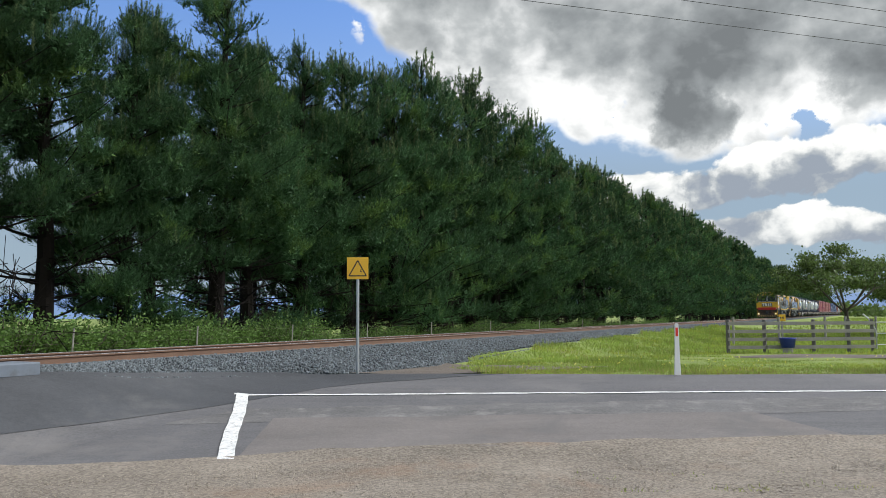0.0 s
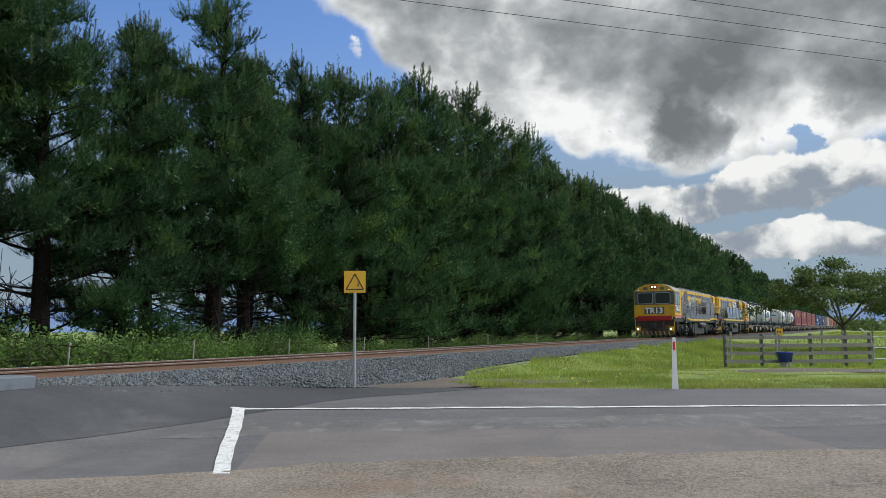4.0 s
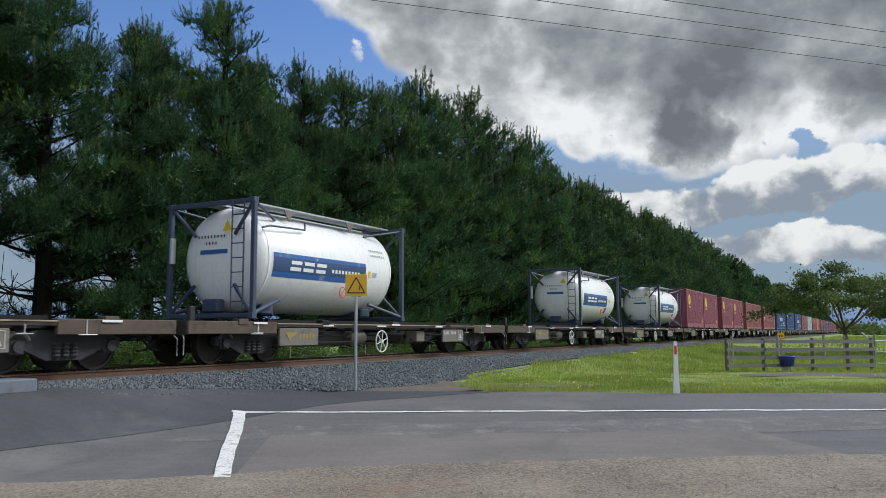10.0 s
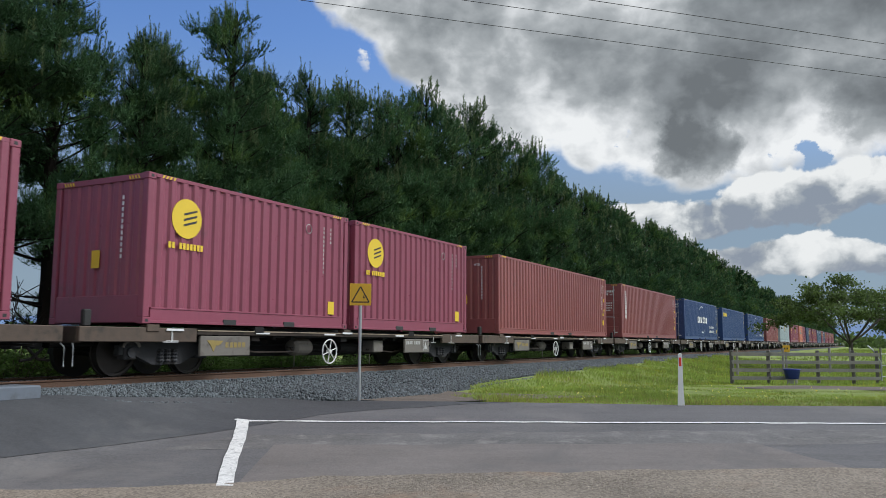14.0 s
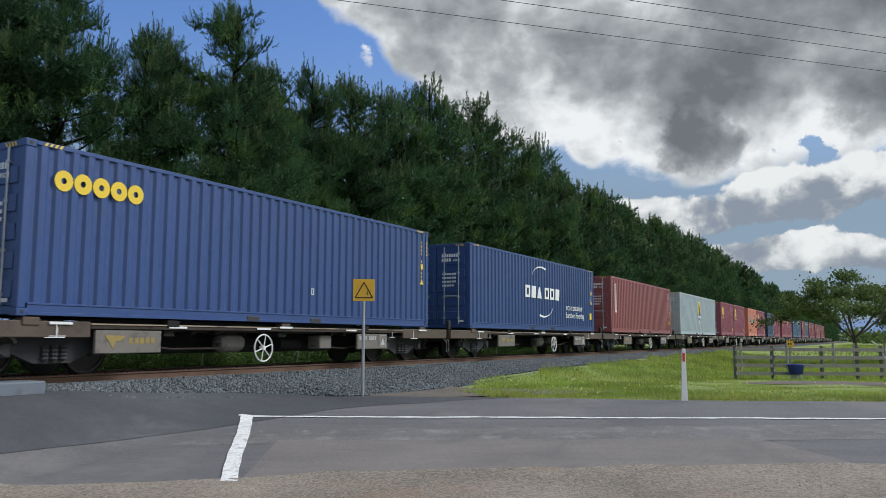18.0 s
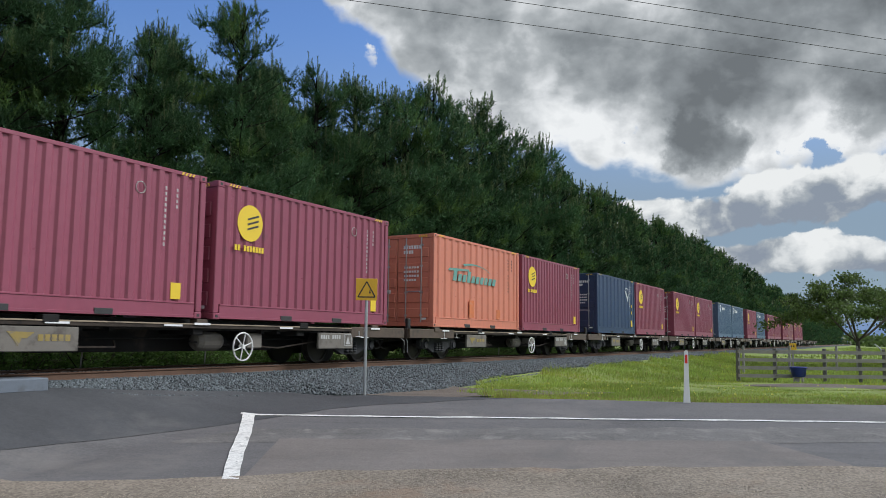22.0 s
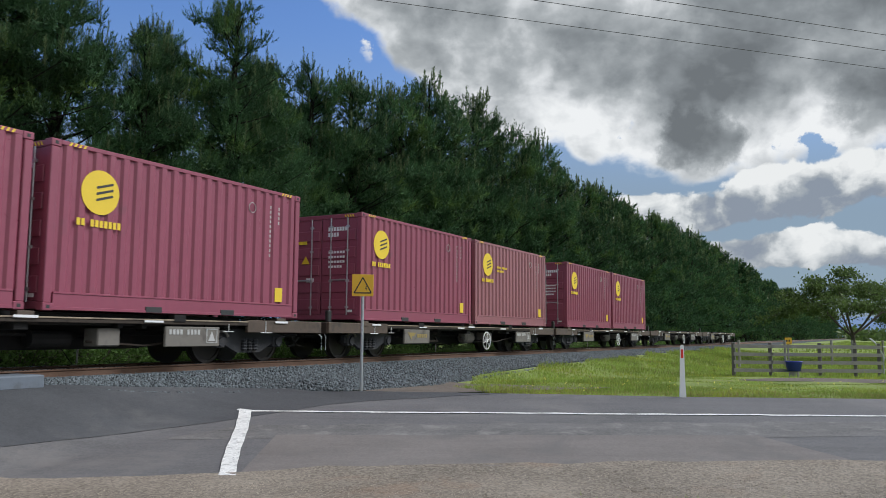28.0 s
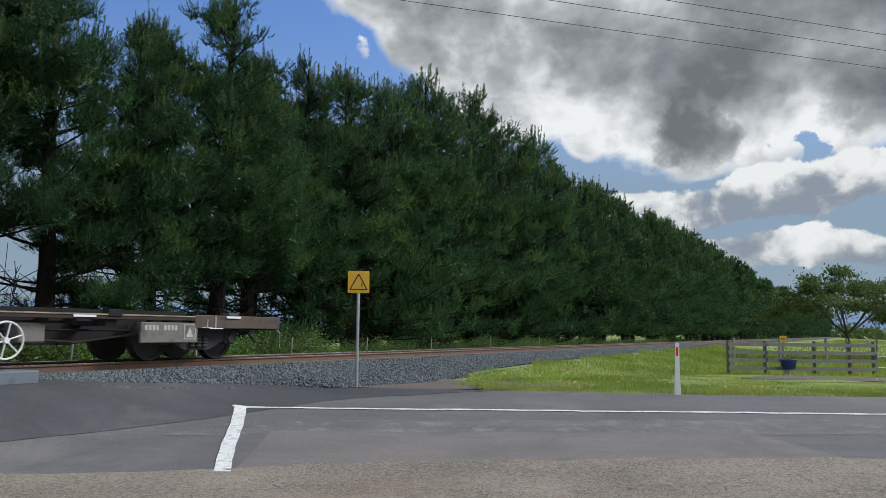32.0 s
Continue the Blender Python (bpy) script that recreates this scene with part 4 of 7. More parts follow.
def ring_block(x0, x1, z0, z1, t, y, open_right=False):
    m = Mesh().box(x0, x0 + t, y - 0.006, y, z0, z1).box(x0, x1, y - 0.006, y, z0, z0 + t * 0.8).box(x0, x1, y - 0.006, y, z1 - t * 0.8, z1)
    if not open_right:
        m.box(x1 - t, x1, y - 0.006, y, z0, z1)
    return m


def blue_line_logo(box, L, H, y):
    """A wide row of white block shapes between two curved strokes, with two lines of writing."""
    z0, z1 = 1.17, 1.60
    x = 4.40
    for k, kind in enumerate("ohv ooh"):
        if kind == " ":
            x += 0.2
            continue
        w = 0.5
        if kind == "o":
            m = ring_block(x, x + 0.44, z0, z1, 0.12, y - 0.002)
        elif kind == "v":
            m = Mesh().prism([(x, z0), (x + 0.46, z0), (x + 0.28, z1), (x + 0.18, z1)], "y", y - 0.008, y - 0.002)
        else:
            m = Mesh().prism([(x, z0), (x + 0.42, z0), (x + 0.46, z1), (x + 0.04, z1)], "y", y - 0.008, y - 0.002)
        part("emblem_block", m, M["mark_white"], box)
        x += w + 0.06
    part("emblem_stroke", swoosh(5.95, 1.86, 0.95, 0.95, 165, 62, y - 0.006), M["mark_white"], box)
    part("emblem_stroke", swoosh(6.2, 0.98, 0.95, 0.95, -15, -118, y - 0.006), M["mark_white"], box)
    for text, z, size in (("eco container", 0.83, 0.36), ("bamboo flooring", 0.52, 0.33)):
        me = letters(text, size)
        me.materials.append(M["mark_white"])
        part("lettering", me, None, box, at=pose(8.6, y - 0.006, z))
    side_marks(box, L, y, L - 0.5)
    part("warning_label", Mesh().box(L - 0.62, L - 0.36, y - 0.006, y - 0.001, 0.5, 0.78), M["mark_yellow"], box)


def yellow_word_logo(box, L, H, y):
    for k in range(5):
        part("emblem_block", Mesh().lathe([(y - 0.002, 0.05), (y - 0.002, 0.165), (y - 0.008, 0.165), (y - 0.008, 0.05), (y - 0.002, 0.05)], (0.66 + k * 0.345, 0, 2.10), "y", 16), M["mark_yellow"], box)
    side_marks(box, L, y, L - 0.4, "mark_yellow")
    part("side_label", Mesh().box(8.55, 8.7, y - 0.006, y - 0.001, 0.58, 0.66), M["mark_white"], box)
    part("side_label", ring_block(6.93, 7.02, 0.64, 0.78, 0.02, y - 0.001), M["mark_white"], box)


def plain_logo(box, L, H, y):
    side_marks(box, L, y)
    part("warning_label", Mesh().box(L - 0.62, L - 0.42, y - 0.006, y - 0.001, 0.52, 0.74), M["mark_yellow"], box)
    tri = Mesh().add([(L - 0.62, y - 0.005, 0.95), (L - 0.40, y - 0.005, 0.95), (L - 0.51, y - 0.005, 1.13)], [(0, 1, 2)])
    part("warning_triangle", tri, M["mark_yellow"], box)


def front_marks_logo(box, L, H, y):
    for i in range(6):
        z = 2.12 - i * 0.235
        m = ring_block(0.61, 0.85, z, z + 0.185, 0.06, y - 0.001)
        part("emblem_block", m, M["mark_white"], box)
    plain_logo(box, L, H, y)


def sunset_logo(box, L, H, y):
    arch = [(6.05 + 0.46 * math.cos(radians(q)), 1.74 + 0.52 * math.sin(radians(q))) for q in range(-40, 221, 13)]
    part("emblem_rim", Mesh().prism([(6.05 + (px_ - 6.05) * 1.07, 1.74 + (pz - 1.74) * 1.07) for px_, pz in arch], "y", y - 0.004, y - 0.002), M["mark_white"], box)
    part("emblem", Mesh().prism(arch, "y", y - 0.008, y - 0.005), M["mark_yellow"], box, "yellow arched emblem with a dark figure")
    part("emblem_figure", Mesh().prism([(5.88, 1.36), (5.86, 1.95), (5.98, 2.18), (6.10, 2.20), (6.12, 2.0), (6.20, 1.92), (6.30, 1.6), (6.42, 1.40)], "y", y - 0.012, y - 0.009), M["mark_or_hole_black"], box)
    part("emblem_board", Mesh().prism([(5.52, 1.12), (5.98, 1.02), (6.52, 1.10), (6.52, 1.38), (5.98, 1.32), (5.52, 1.42)], "y", y - 0.014, y - 0.010), M["mark_navy"], box, "dark blue board below the emblem")
    part("emblem_lettering", bars(5.58, 1.14, 3, 0.10, 0.19, 0.03, y - 0.015), M["mark_white"], box)
    part("emblem_lettering", bars(6.06, 1.11, 4, 0.085, 0.19, 0.025, y - 0.015), M["mark_white"], box)
    part("worn_label", bars(5.98, 0.72, 2, 0.12, 0.24, 0.04, y - 0.004), M["mark_white"], box, "torn white label remains")
    part("red_tag", Mesh().box(6.74, 6.86, y - 0.006, y - 0.001, 0.46, 0.58), M["red_reflector"], box)
    side_marks(box, L, y)


def teal_logo(box, L, H, y):
    for k in range(10):
        x = 1.15 + k * 0.30
        h = 0.34 if k in (0, 3) else 0.22
        part("emblem_block", Mesh().prism([(x, 1.38), (x + 0.22, 1.38), (x + 0.30, 1.38 + h), (x + 0.08, 1.38 + h)], "y", y - 0.007, y - 0.002), M["mark_teal"], box, "worn teal painted shape")
    part("emblem_stroke", swoosh(2.55, 1.42, 1.5, 1.25, 38, 118, y - 0.006, 0.42), M["mark_teal"], box)
    part("emblem_stroke", Mesh().prism([(0.85, 1.66), (2.2, 1.72), (2.2, 1.78), (0.95, 1.74)], "y", y - 0.007, y - 0.002), M["mark_teal"], box)
    part("rust_patch", Mesh().box(2.25, 2.55, y - 0.004, y - 0.001, 0.32, 0.85), M["rust_patch"], box, "orange primer patch")
    part("rust_patch", Mesh().box(4.2, 4.5, y - 0.004, y - 0.001, 0.32, 0.62), M["rust_patch"], box)
    side_marks(box, L, y, L - 0.95, "mark_or_hole_black")


def bird_logo(box, L, H, y):
    part("emblem", swoosh(0.95, 2.2, 0.35, 0.3, 200, 20, y - 0.006, 0.8), M["mark_white"], box)
    part("emblem", disc(0.98, 2.12, 0.16, y - 0.006), M["mark_white"], box, "white bird-like emblem")
    part("emblem_lettering", bars(1.75, 2.12, 5, 0.16, 0.2, 0.07, y - 0.004), M["mark_white"], box)
    side_marks(box, L, y)


def diamond_logo(box, L, H, y):
    """A white outlined shield near the trailing end, with label and triangle below."""
    x = L - 1.75
    ring = [(x, 2.10), (x + 0.16, 2.22), (x + 0.60, 2.20), (x + 0.62, 1.86), (x + 0.50, 1.58)]
    for p, q in zip(ring, ring[1:] + ring[:1]):
        dx_, dz_ = q[0] - p[0], q[1] - p[1]
        ln = math.hypot(dx_, dz_)
        nx, nz = -dz_ / ln * 0.014, dx_ / ln * 0.014
        part("emblem_stroke", Mesh().prism([(p[0] - nx, p[1] - nz), (q[0] - nx, q[1] - nz), (q[0] + nx, q[1] + nz), (p[0] + nx, p[1] + nz)], "y", y - 0.007, y - 0.002), M["mark_white"], box)
    part("emblem_lettering", Mesh().prism([(x + 0.10, 2.06), (x + 0.17, 2.10), (x + 0.53, 1.74), (x + 0.47, 1.68)], "y", y - 0.007, y - 0.002), M["mark_white"], box)
    side_marks(box, L, y, L - 0.95)
    part("size_sticker", Mesh().box(L - 0.64, L - 0.52, y - 0.006, y - 0.001, 1.30, 1.44), M["mark_yellow"], box)
    part("warning_triangle", Mesh().add([(L - 0.70, y - 0.005, 0.98), (L - 0.48, y - 0.005, 0.98), (L - 0.59, y - 0.005, 1.16)], [(0, 1, 2)]), M["mark_yellow"], box)
    part("warning_label", Mesh().box(L - 0.76, L - 0.50, y - 0.006, y - 0.001, 0.36, 0.66), M["mark_yellow"], box)


def build_wheelset(parent, x):
    m = Mesh()
    for s in (-1, 1):
        y = s * GAUGE / 2
        m.lathe([(y - 0.06, 0.001), (y - 0.06, 0.13), (y - 0.025, 0.36), (y - 0.055, 0.365), (y - 0.055, 0.415), (y + 0.055, 0.42), (y + 0.075 * s + 0.0, 0.42), (y + 0.055, 0.365), (y + 0.025, 0.36), (y + 0.06, 0.13), (y + 0.06, 0.001)], (0, 0, 0), "y", 20)
        m.lathe([(y - s * 0.072, 0.001), (y - s * 0.072, 0.447), (y - s * 0.05, 0.447), (y - s * 0.05, 0.001)], (0, 0, 0), "y", 20)
    m.rod((0, -0.85, 0), (0, 0.85, 0), 0.07, 12)
    w = part("wheelset", m, M["wheel"], parent, at=pose(x, 0, 0.42))
    return w


def build_bogie(parent, x, base=1.68):
    """A freight bogie: side frames, springs, axle boxes and two wheelsets."""
    b = Mesh()
    h = base / 2
    for s in (-1, 1):
        y = s * 0.86
        b.prism([(-h - 0.22, 0.38), (-h - 0.22, 0.55), (-0.45, 0.68), (0.45, 0.68), (h + 0.22, 0.55), (h + 0.22, 0.38), (h - 0.15, 0.36), (0.32, 0.20), (-0.32, 0.20), (-h + 0.15, 0.36)], "y", y - 0.06, y + 0.06)
        for q in (-0.16, 0.0, 0.16):
            b.lathe([(0.24 + i * 0.03, 0.055 + 0.018 * (i % 2)) for i in range(9)], (q, y - s * -0.07, 0), "z", 8)
    b.box(-0.2, 0.2, -0.8, 0.8, 0.42, 0.62, 0.02)
    frame_ob = part("bogie", b, M["bogie"], parent, "grimy cast steel bogie", at=pose(x, 0, 0))
    for q in (-h, h):
        for s in (-1, 1):
            box = Mesh().box(q - 0.13, q + 0.13, s * 0.86 - 0.1, s * 0.86 + 0.1, 0.30, 0.53, 0.02).rod((q, s * 0.9, 0.42), (q, s * 1.0, 0.42), 0.09, 12)
            part("axle_box", box, M["bogie"], frame_ob)
        arm = Mesh().path([(q + 0.19 * math.cos(radians(20 + i * 18)), -0.975, 0.46 + 0.17 * math.sin(radians(20 + i * 18))) for i in range(9)], 0.026, 5)
        if q < 0:
            part("adapter_arm", arm, M["wagon_plate"], frame_ob, "pale worn metal arm over the axle box")
        WHEELS.append((build_wheelset(frame_ob, q), q))
    return frame_ob


def build_wagon(label, wheel_x=5.4, first_panel=1.4, second_panel=8.8):
    wagon = thing("flat_wagon", label, "flat wagon", group="flat wagons of the train")
    x0, x1 = -1.22, 13.32
    sill = Mesh().prism([(x0 + 0.2, 0.72), (x0 + 0.2, 0.50), (2.2, 0.46), (3.4, 0.30), (9.0, 0.30), (10.2, 0.46), (x1 - 0.2, 0.50), (x1 - 0.2, 0.72)], "y", -0.24, 0.24)
    part("centre_sill", sill, M["wagon"], wagon, "deep black centre sill")
    for y0, y1 in ((-1.2, -1.12), (1.12, 1.2)):
        part("side_sill", Mesh().box(1.3, 10.9, y0, y1, 0.735, 0.80, 0.008), M["wagon_edge"], wagon, "rusty grimy side sill")
        part("end_sill", Mesh().box(x0, 1.3, y0, y1, 0.60, 0.85, 0.012), M["wagon_end"], wagon, "rusty brown end sill")
        part("end_sill", Mesh().box(10.9, x1, y0, y1, 0.60, 0.85, 0.012), M["wagon_end"], wagon, "rusty brown end sill")
        part("sill_cap", Mesh().box(1.3, 10.9, y0 - 0.012 if y0 < 0 else y0, y1 if y0 < 0 else y1 + 0.012, 0.80, 0.825, 0.004), M["wagon_cap"], wagon, "pale worn edge on the sill")
        part("deck_beam", Mesh().box(1.3, 10.9, -0.95 if y0 < 0 else 0.85, -0.85 if y0 < 0 else 0.95, 0.70, DECK - 0.015), M["wagon"], wagon)
    for a, b in ((x0, x0 + 0.1), (x1 - 0.1, x1)):
        part("headstock", Mesh().box(a, b, -1.12, 1.12, 0.58, 0.85, 0.012), M["wagon_edge"], wagon)
    for a, b in ((x0 + 0.1, 1.3), (10.9, x1 - 0.1)):
        part("end_platform", Mesh().box(a, b, -1.12, 1.12, 0.80, 0.845), M["wagon"], wagon)
    for x in (0.25, 3.0, 6.1, 9.1, 11.9):
        part("cross_beam", Mesh().box(x - 0.12, x + 0.12, -1.12, 1.12, 0.62, 0.80, 0.01), M["wagon"], wagon)
        for s in (-1, 1):
            part("container_bracket", Mesh().box(x - 0.14, x + 0.14, s * 1.13 - 0.09, s * 1.13 + 0.09, 0.78, DECK - 0.012, 0.01), M["wagon_end"] if x in (0.25, 6.1, 11.9) else M["wagon"], wagon)
    for x in (0.75, 6.1, 11.9):
        part("reflector", Mesh().box(x - 0.2, x + 0.2, -1.226, -1.216, 0.80, 0.84), M["mark_white"], wagon, "white reflector strip")
    part("equipment_panel", Mesh().box(first_panel, first_panel + 1.36, -1.19, -1.13, 0.34, 0.72, 0.012), M["wagon_plate"], wagon, "grey sheet metal panel")
    plate = part("equipment_panel", Mesh().box(second_panel, second_panel + 1.33, -1.19, -1.13, 0.34, 0.70, 0.012), M["wagon_plate"], wagon, "grey sheet metal panel with painted letters")
    part("painted_mark", bars(second_panel + 0.08, 0.56, 9, 0.055, 0.09, 0.03, -1.191, (4,)), M["mark_worn"], plate)
    part("painted_mark", ring_block(second_panel + 0.98, second_panel + 1.26, 0.40, 0.67, 0.018, -1.191), M["mark_worn"], plate)
    part("painted_mark", Mesh().prism([(second_panel + 1.03, 0.44), (second_panel + 1.21, 0.44), (second_panel + 1.12, 0.62)], "y", -1.196, -1.191), M["mark_worn"], plate)
    badge = Mesh().prism([(first_panel + 0.16, 0.64), (first_panel + 0.60, 0.63), (first_panel + 0.48, 0.54), (first_panel + 0.40, 0.54), (first_panel + 0.34, 0.42), (first_panel + 0.26, 0.54)], "y", -1.196, -1.189)
    part("painted_mark", badge, M["mark_dull_yellow"], wagon, "dull yellow angular badge")
    part("painted_mark", bars(first_panel + 0.66, 0.5, 5, 0.085, 0.1, 0.03, -1.190), M["mark_dull_yellow"], wagon)
    for x in (2.9, 5.2, 8.3):
        part("reflector", Mesh().box(x, x + 0.42, -1.217, -1.211, 0.765, 0.80), M["mark_white"], wagon, "white reflector strip")
    for x in (first_panel - 0.7, second_panel + 1.55):
        part("tie_rail", Mesh().rod((x, -1.205, 0.62), (x, -1.205, 0.76), 0.012, 6).rod((x - 0.14, -1.205, 0.62), (x + 0.14, -1.205, 0.62), 0.010, 6), M["mark_worn"], wagon, "worn white tie rail")
    for x in (2.0, 3.6, 4.2, 7.9, 8.4, 10.4):
        part("floor_stringer", Mesh().box(x - 0.05, x + 0.05, -1.1, 1.1, 0.66, 0.78), M["wagon"], wagon)
    part("brake_rod", Mesh().path([(2.1, -0.95, 0.52), (3.2, -0.95, 0.40), (4.4, -0.95, 0.40), (4.5, -0.8, 0.5)], 0.02, 5), M["wagon_edge"], wagon, "rusty brake rod")
    part("brake_rod", Mesh().path([(7.4, -0.9, 0.44), (8.6, -0.9, 0.36), (9.9, -0.9, 0.5)], 0.02, 5), M["wagon_edge"], wagon, "rusty brake rod")
    part("valve_box", Mesh().box(7.5, 7.95, -1.05, -0.7, 0.36, 0.66, 0.02), M["wagon_plate"], wagon, "dusty valve box")
    for a, b in ((first_panel + 0.2, first_panel + 0.35), (first_panel + 1.0, first_panel + 1.1), (second_panel + 0.2, second_panel + 0.3), (second_panel + 1.0, second_panel + 1.15)):
        part("panel_hanger", Mesh().box(a, b, -1.14, -1.1, 0.6, 0.75), M["wagon"], wagon)
    wheel = Mesh().ring((wheel_x, -1.22, 0.40), 0.27, 0.016, "y", 26, 6)
    for i in range(3):
        a = math.pi * i / 3 + 0.3
        wheel.rod((wheel_x - 0.27 * math.cos(a), -1.22, 0.40 - 0.27 * math.sin(a)), (wheel_x + 0.27 * math.cos(a), -1.22, 0.40 + 0.27 * math.sin(a)), 0.012, 6)
    wheel.rod((wheel_x, -1.25, 0.4), (wheel_x, -1.15, 0.4), 0.045, 10)
    part("brake_wheel", wheel, M["brake_wheel"], wagon, "white spoked handbrake wheel")
    part("brake_shaft", Mesh().rod((wheel_x, -1.15, 0.4), (wheel_x, -0.3, 0.42), 0.03, 8).rod((wheel_x, -0.8, 0.42), (wheel_x - 1.0, -0.8, 0.5), 0.02, 6), M["wagon"], wagon)
    part("air_tank", Mesh().lathe([(4.55, 0.001), (4.6, 0.14), (4.7, 0.19), (5.15, 0.19), (5.25, 0.14), (5.3, 0.001)], (wheel_x - 5.4, -0.72, 0.5), "x", 16), M["wagon_plate"], wagon, "dusty round air tank")
    part("brake_cylinder", Mesh().rod((6.6, -0.55, 0.48), (7.3, -0.55, 0.48), 0.14, 12).rod((7.3, -0.55, 0.48), (8.3, -0.4, 0.5), 0.03, 6), M["wagon"], wagon)
    part("brake_pipe", Mesh().rod((x0, -0.5, 0.55), (x1, -0.5, 0.55), 0.022, 6), M["wagon"], wagon)
    for x, s in ((x0, -1), (x1, 1)):
        c = Mesh().box(min(x, x + s * 0.34), max(x, x + s * 0.34), -0.09, 0.09, 0.55, 0.72, 0.02).box(min(x + s * 0.24, x + s * 0.42), max(x + s * 0.24, x + s * 0.42), -0.16, 0.16, 0.48, 0.78, 0.03)
        part("coupler", c, M["bogie"], wagon, "knuckle coupler")
        part("hand_grab", Mesh().path([(x + s * 0.03, -1.1, 0.58), (x + s * 0.06, -1.16, 0.52), (x + s * 0.06, -1.16, 0.22)], 0.011, 6), M["galv"], wagon, "bent steel grab bar")
        part("step", Mesh().path([(x - s * 1.9, -1.21, 0.6), (x - s * 1.9, -1.21, 0.83)], 0.008, 6).path([(x - s * 2.05, -1.21, 0.6), (x - s * 1.7, -1.21, 0.6)], 0.008, 6), M["mark_white"], wagon)
        part("hose", Mesh().path([(x, -0.35, 0.5), (x + s * 0.2, -0.35, 0.32), (x + s * 0.4, -0.35, 0.3)], 0.025, 6), M["wagon"], wagon)
    part("hand_lever", Mesh().box(-0.99, -0.84, -1.0, -0.9, 0.85, 1.13, 0.02), M["black"], wagon)
    for x in (0.85, 11.25):
        build_bogie(wagon, x)
    return wagon


def build_tank(label, ladder=True):
    """A tank container: a white shell in a dark frame."""
    L, H, half = 6.058, 2.50, 1.219
    t = thing("tank_container", label, "tank container", group="tank containers on the train")
    r, cz = 1.13, 1.28
    prof = [(0.16, 0.001), (0.17, 0.35), (0.21, 0.66), (0.29, 0.90), (0.42, 1.05), (0.60, r), (L - 0.60, r), (L - 0.42, 1.05), (L - 0.29, 0.90), (L - 0.21, 0.66), (L - 0.17, 0.35), (L - 0.16, 0.001)]
    part("shell", Mesh().lathe(prof, (0, 0, cz), "x", 48), M["tank_white"], t, "white cylindrical tank shell", smooth=True)
    for x in (0.60, L - 0.62):
        part("shell_seam", Mesh().lathe([(x, r - 0.01), (x, r + 0.008), (x + 0.05, r + 0.008), (x + 0.05, r - 0.01)], (0, 0, cz), "x", 48), M["tank_white"], t)
    for x in (0.0, L - 0.15):
        m = Mesh()
        for z in (0.0, H - 0.13):
            m.box(x + 0.02, x + 0.13, -half + 0.10, half - 0.10, z + 0.015, z + 0.115, 0.01)
        fr = part("end_frame", m, M["tank_frame"], t, "dark blue steel end frame")
        for y in (-half, half - 0.10):
            part("post", Mesh().box(x + 0.02, x + 0.13, y, y + 0.10, 0, H, 0.012), M["tank_frame"], fr)
            for z in (0.0, H - 0.12):
                part("corner_casting", Mesh().box(x - 0.002, x + 0.152, y - 0.004 if y < 0 else y - 0.03, y + 0.13 if y < 0 else y + 0.104, z, z + 0.12, 0.01), M["tank_frame"], fr)
        xi = x + 0.075
        for sy in (-1, 1):
            for z0, z1, yy in ((0.12, 0.72, 0.55), (H - 0.12, H - 0.72, 0.55)):
                part("brace", Mesh().rod((xi, sy * (half - 0.1), z0), (xi + (0.12 if x < 1 else -0.12), sy * yy, z1), 0.04, 8), M["tank_frame"], fr)
    for s in (-1, 1):
        for x0, x1 in ((0.14, 1.25), (L - 0.14, L - 1.25)):
            part("saddle_brace", Mesh().rod((x0, s * (half - 0.07), 0.12), (x1, s * 0.86, 0.42), 0.045, 8), M["tank_frame"], t)
            part("top_brace", Mesh().rod((x0, s * (half - 0.07), H - 0.1), (x1, s * 0.72, H - 0.32), 0.03, 6), M["tank_frame"], t)
    part("walkway", Mesh().box(0.15, L - 0.15, -0.78, -0.30, H - 0.045, H - 0.012).box(0.15, L - 0.15, 0.05, 0.5, H - 0.045, H - 0.012), M["galv"], t, "pale metal top walkway")
    part("spill_pipe", Mesh().path([(0.35, -1.16, 1.9), (0.7, -1.06, 1.98), (2.0, -0.98, 2.03), (2.1, -0.9, 2.2)], 0.022, 6), M["tank_frame"], t)
    for x in (0.9, L - 1.3):
        part("saddle", Mesh().box(x, x + 0.4, -0.7, 0.7, 0.1, 0.32, 0.03), M["tank_frame"], t)
    # the broad blue band with a light block lettering, wrapped on the shell

    def on_shell(x0, x1, z0, z1, lift, n=8):
        v = []
        for i in range(n + 1):
            z = z0 + (z1 - z0) * i / n
            y = -math.sqrt((r + lift) ** 2 - (z - cz) ** 2)
            v += [(x0, y, z), (x1, y, z)]
        return Mesh().add(v, [(2 * i, 2 * i + 1, 2 * i + 3, 2 * i + 2) for i in range(n)])
    part("band", on_shell(0.75, 4.3, 0.90, 1.42, 0.004), M["mark_blue"], t, "blue painted band", smooth=True)
    part("band_centre", on_shell(0.75, 4.3, 1.02, 1.33, 0.007), M["mark_navy"], t, "dark blue middle of the band", smooth=True)
    for k in range(3):
        x = 1.32 + k * 0.46
        for a, b, c, d in ((0.03, 0.40, 1.20, 1.28), (0.0, 0.37, 1.06, 1.14)):
            part("emblem_block", on_shell(x + a, x + b, c, d, 0.011, 3), M["mark_white"], t)
    for k in range(9):
        part("emblem_word", on_shell(2.86 + k * 0.135, 2.945 + k * 0.135, 1.10, 1.18, 0.011, 2), M["mark_white"], t)
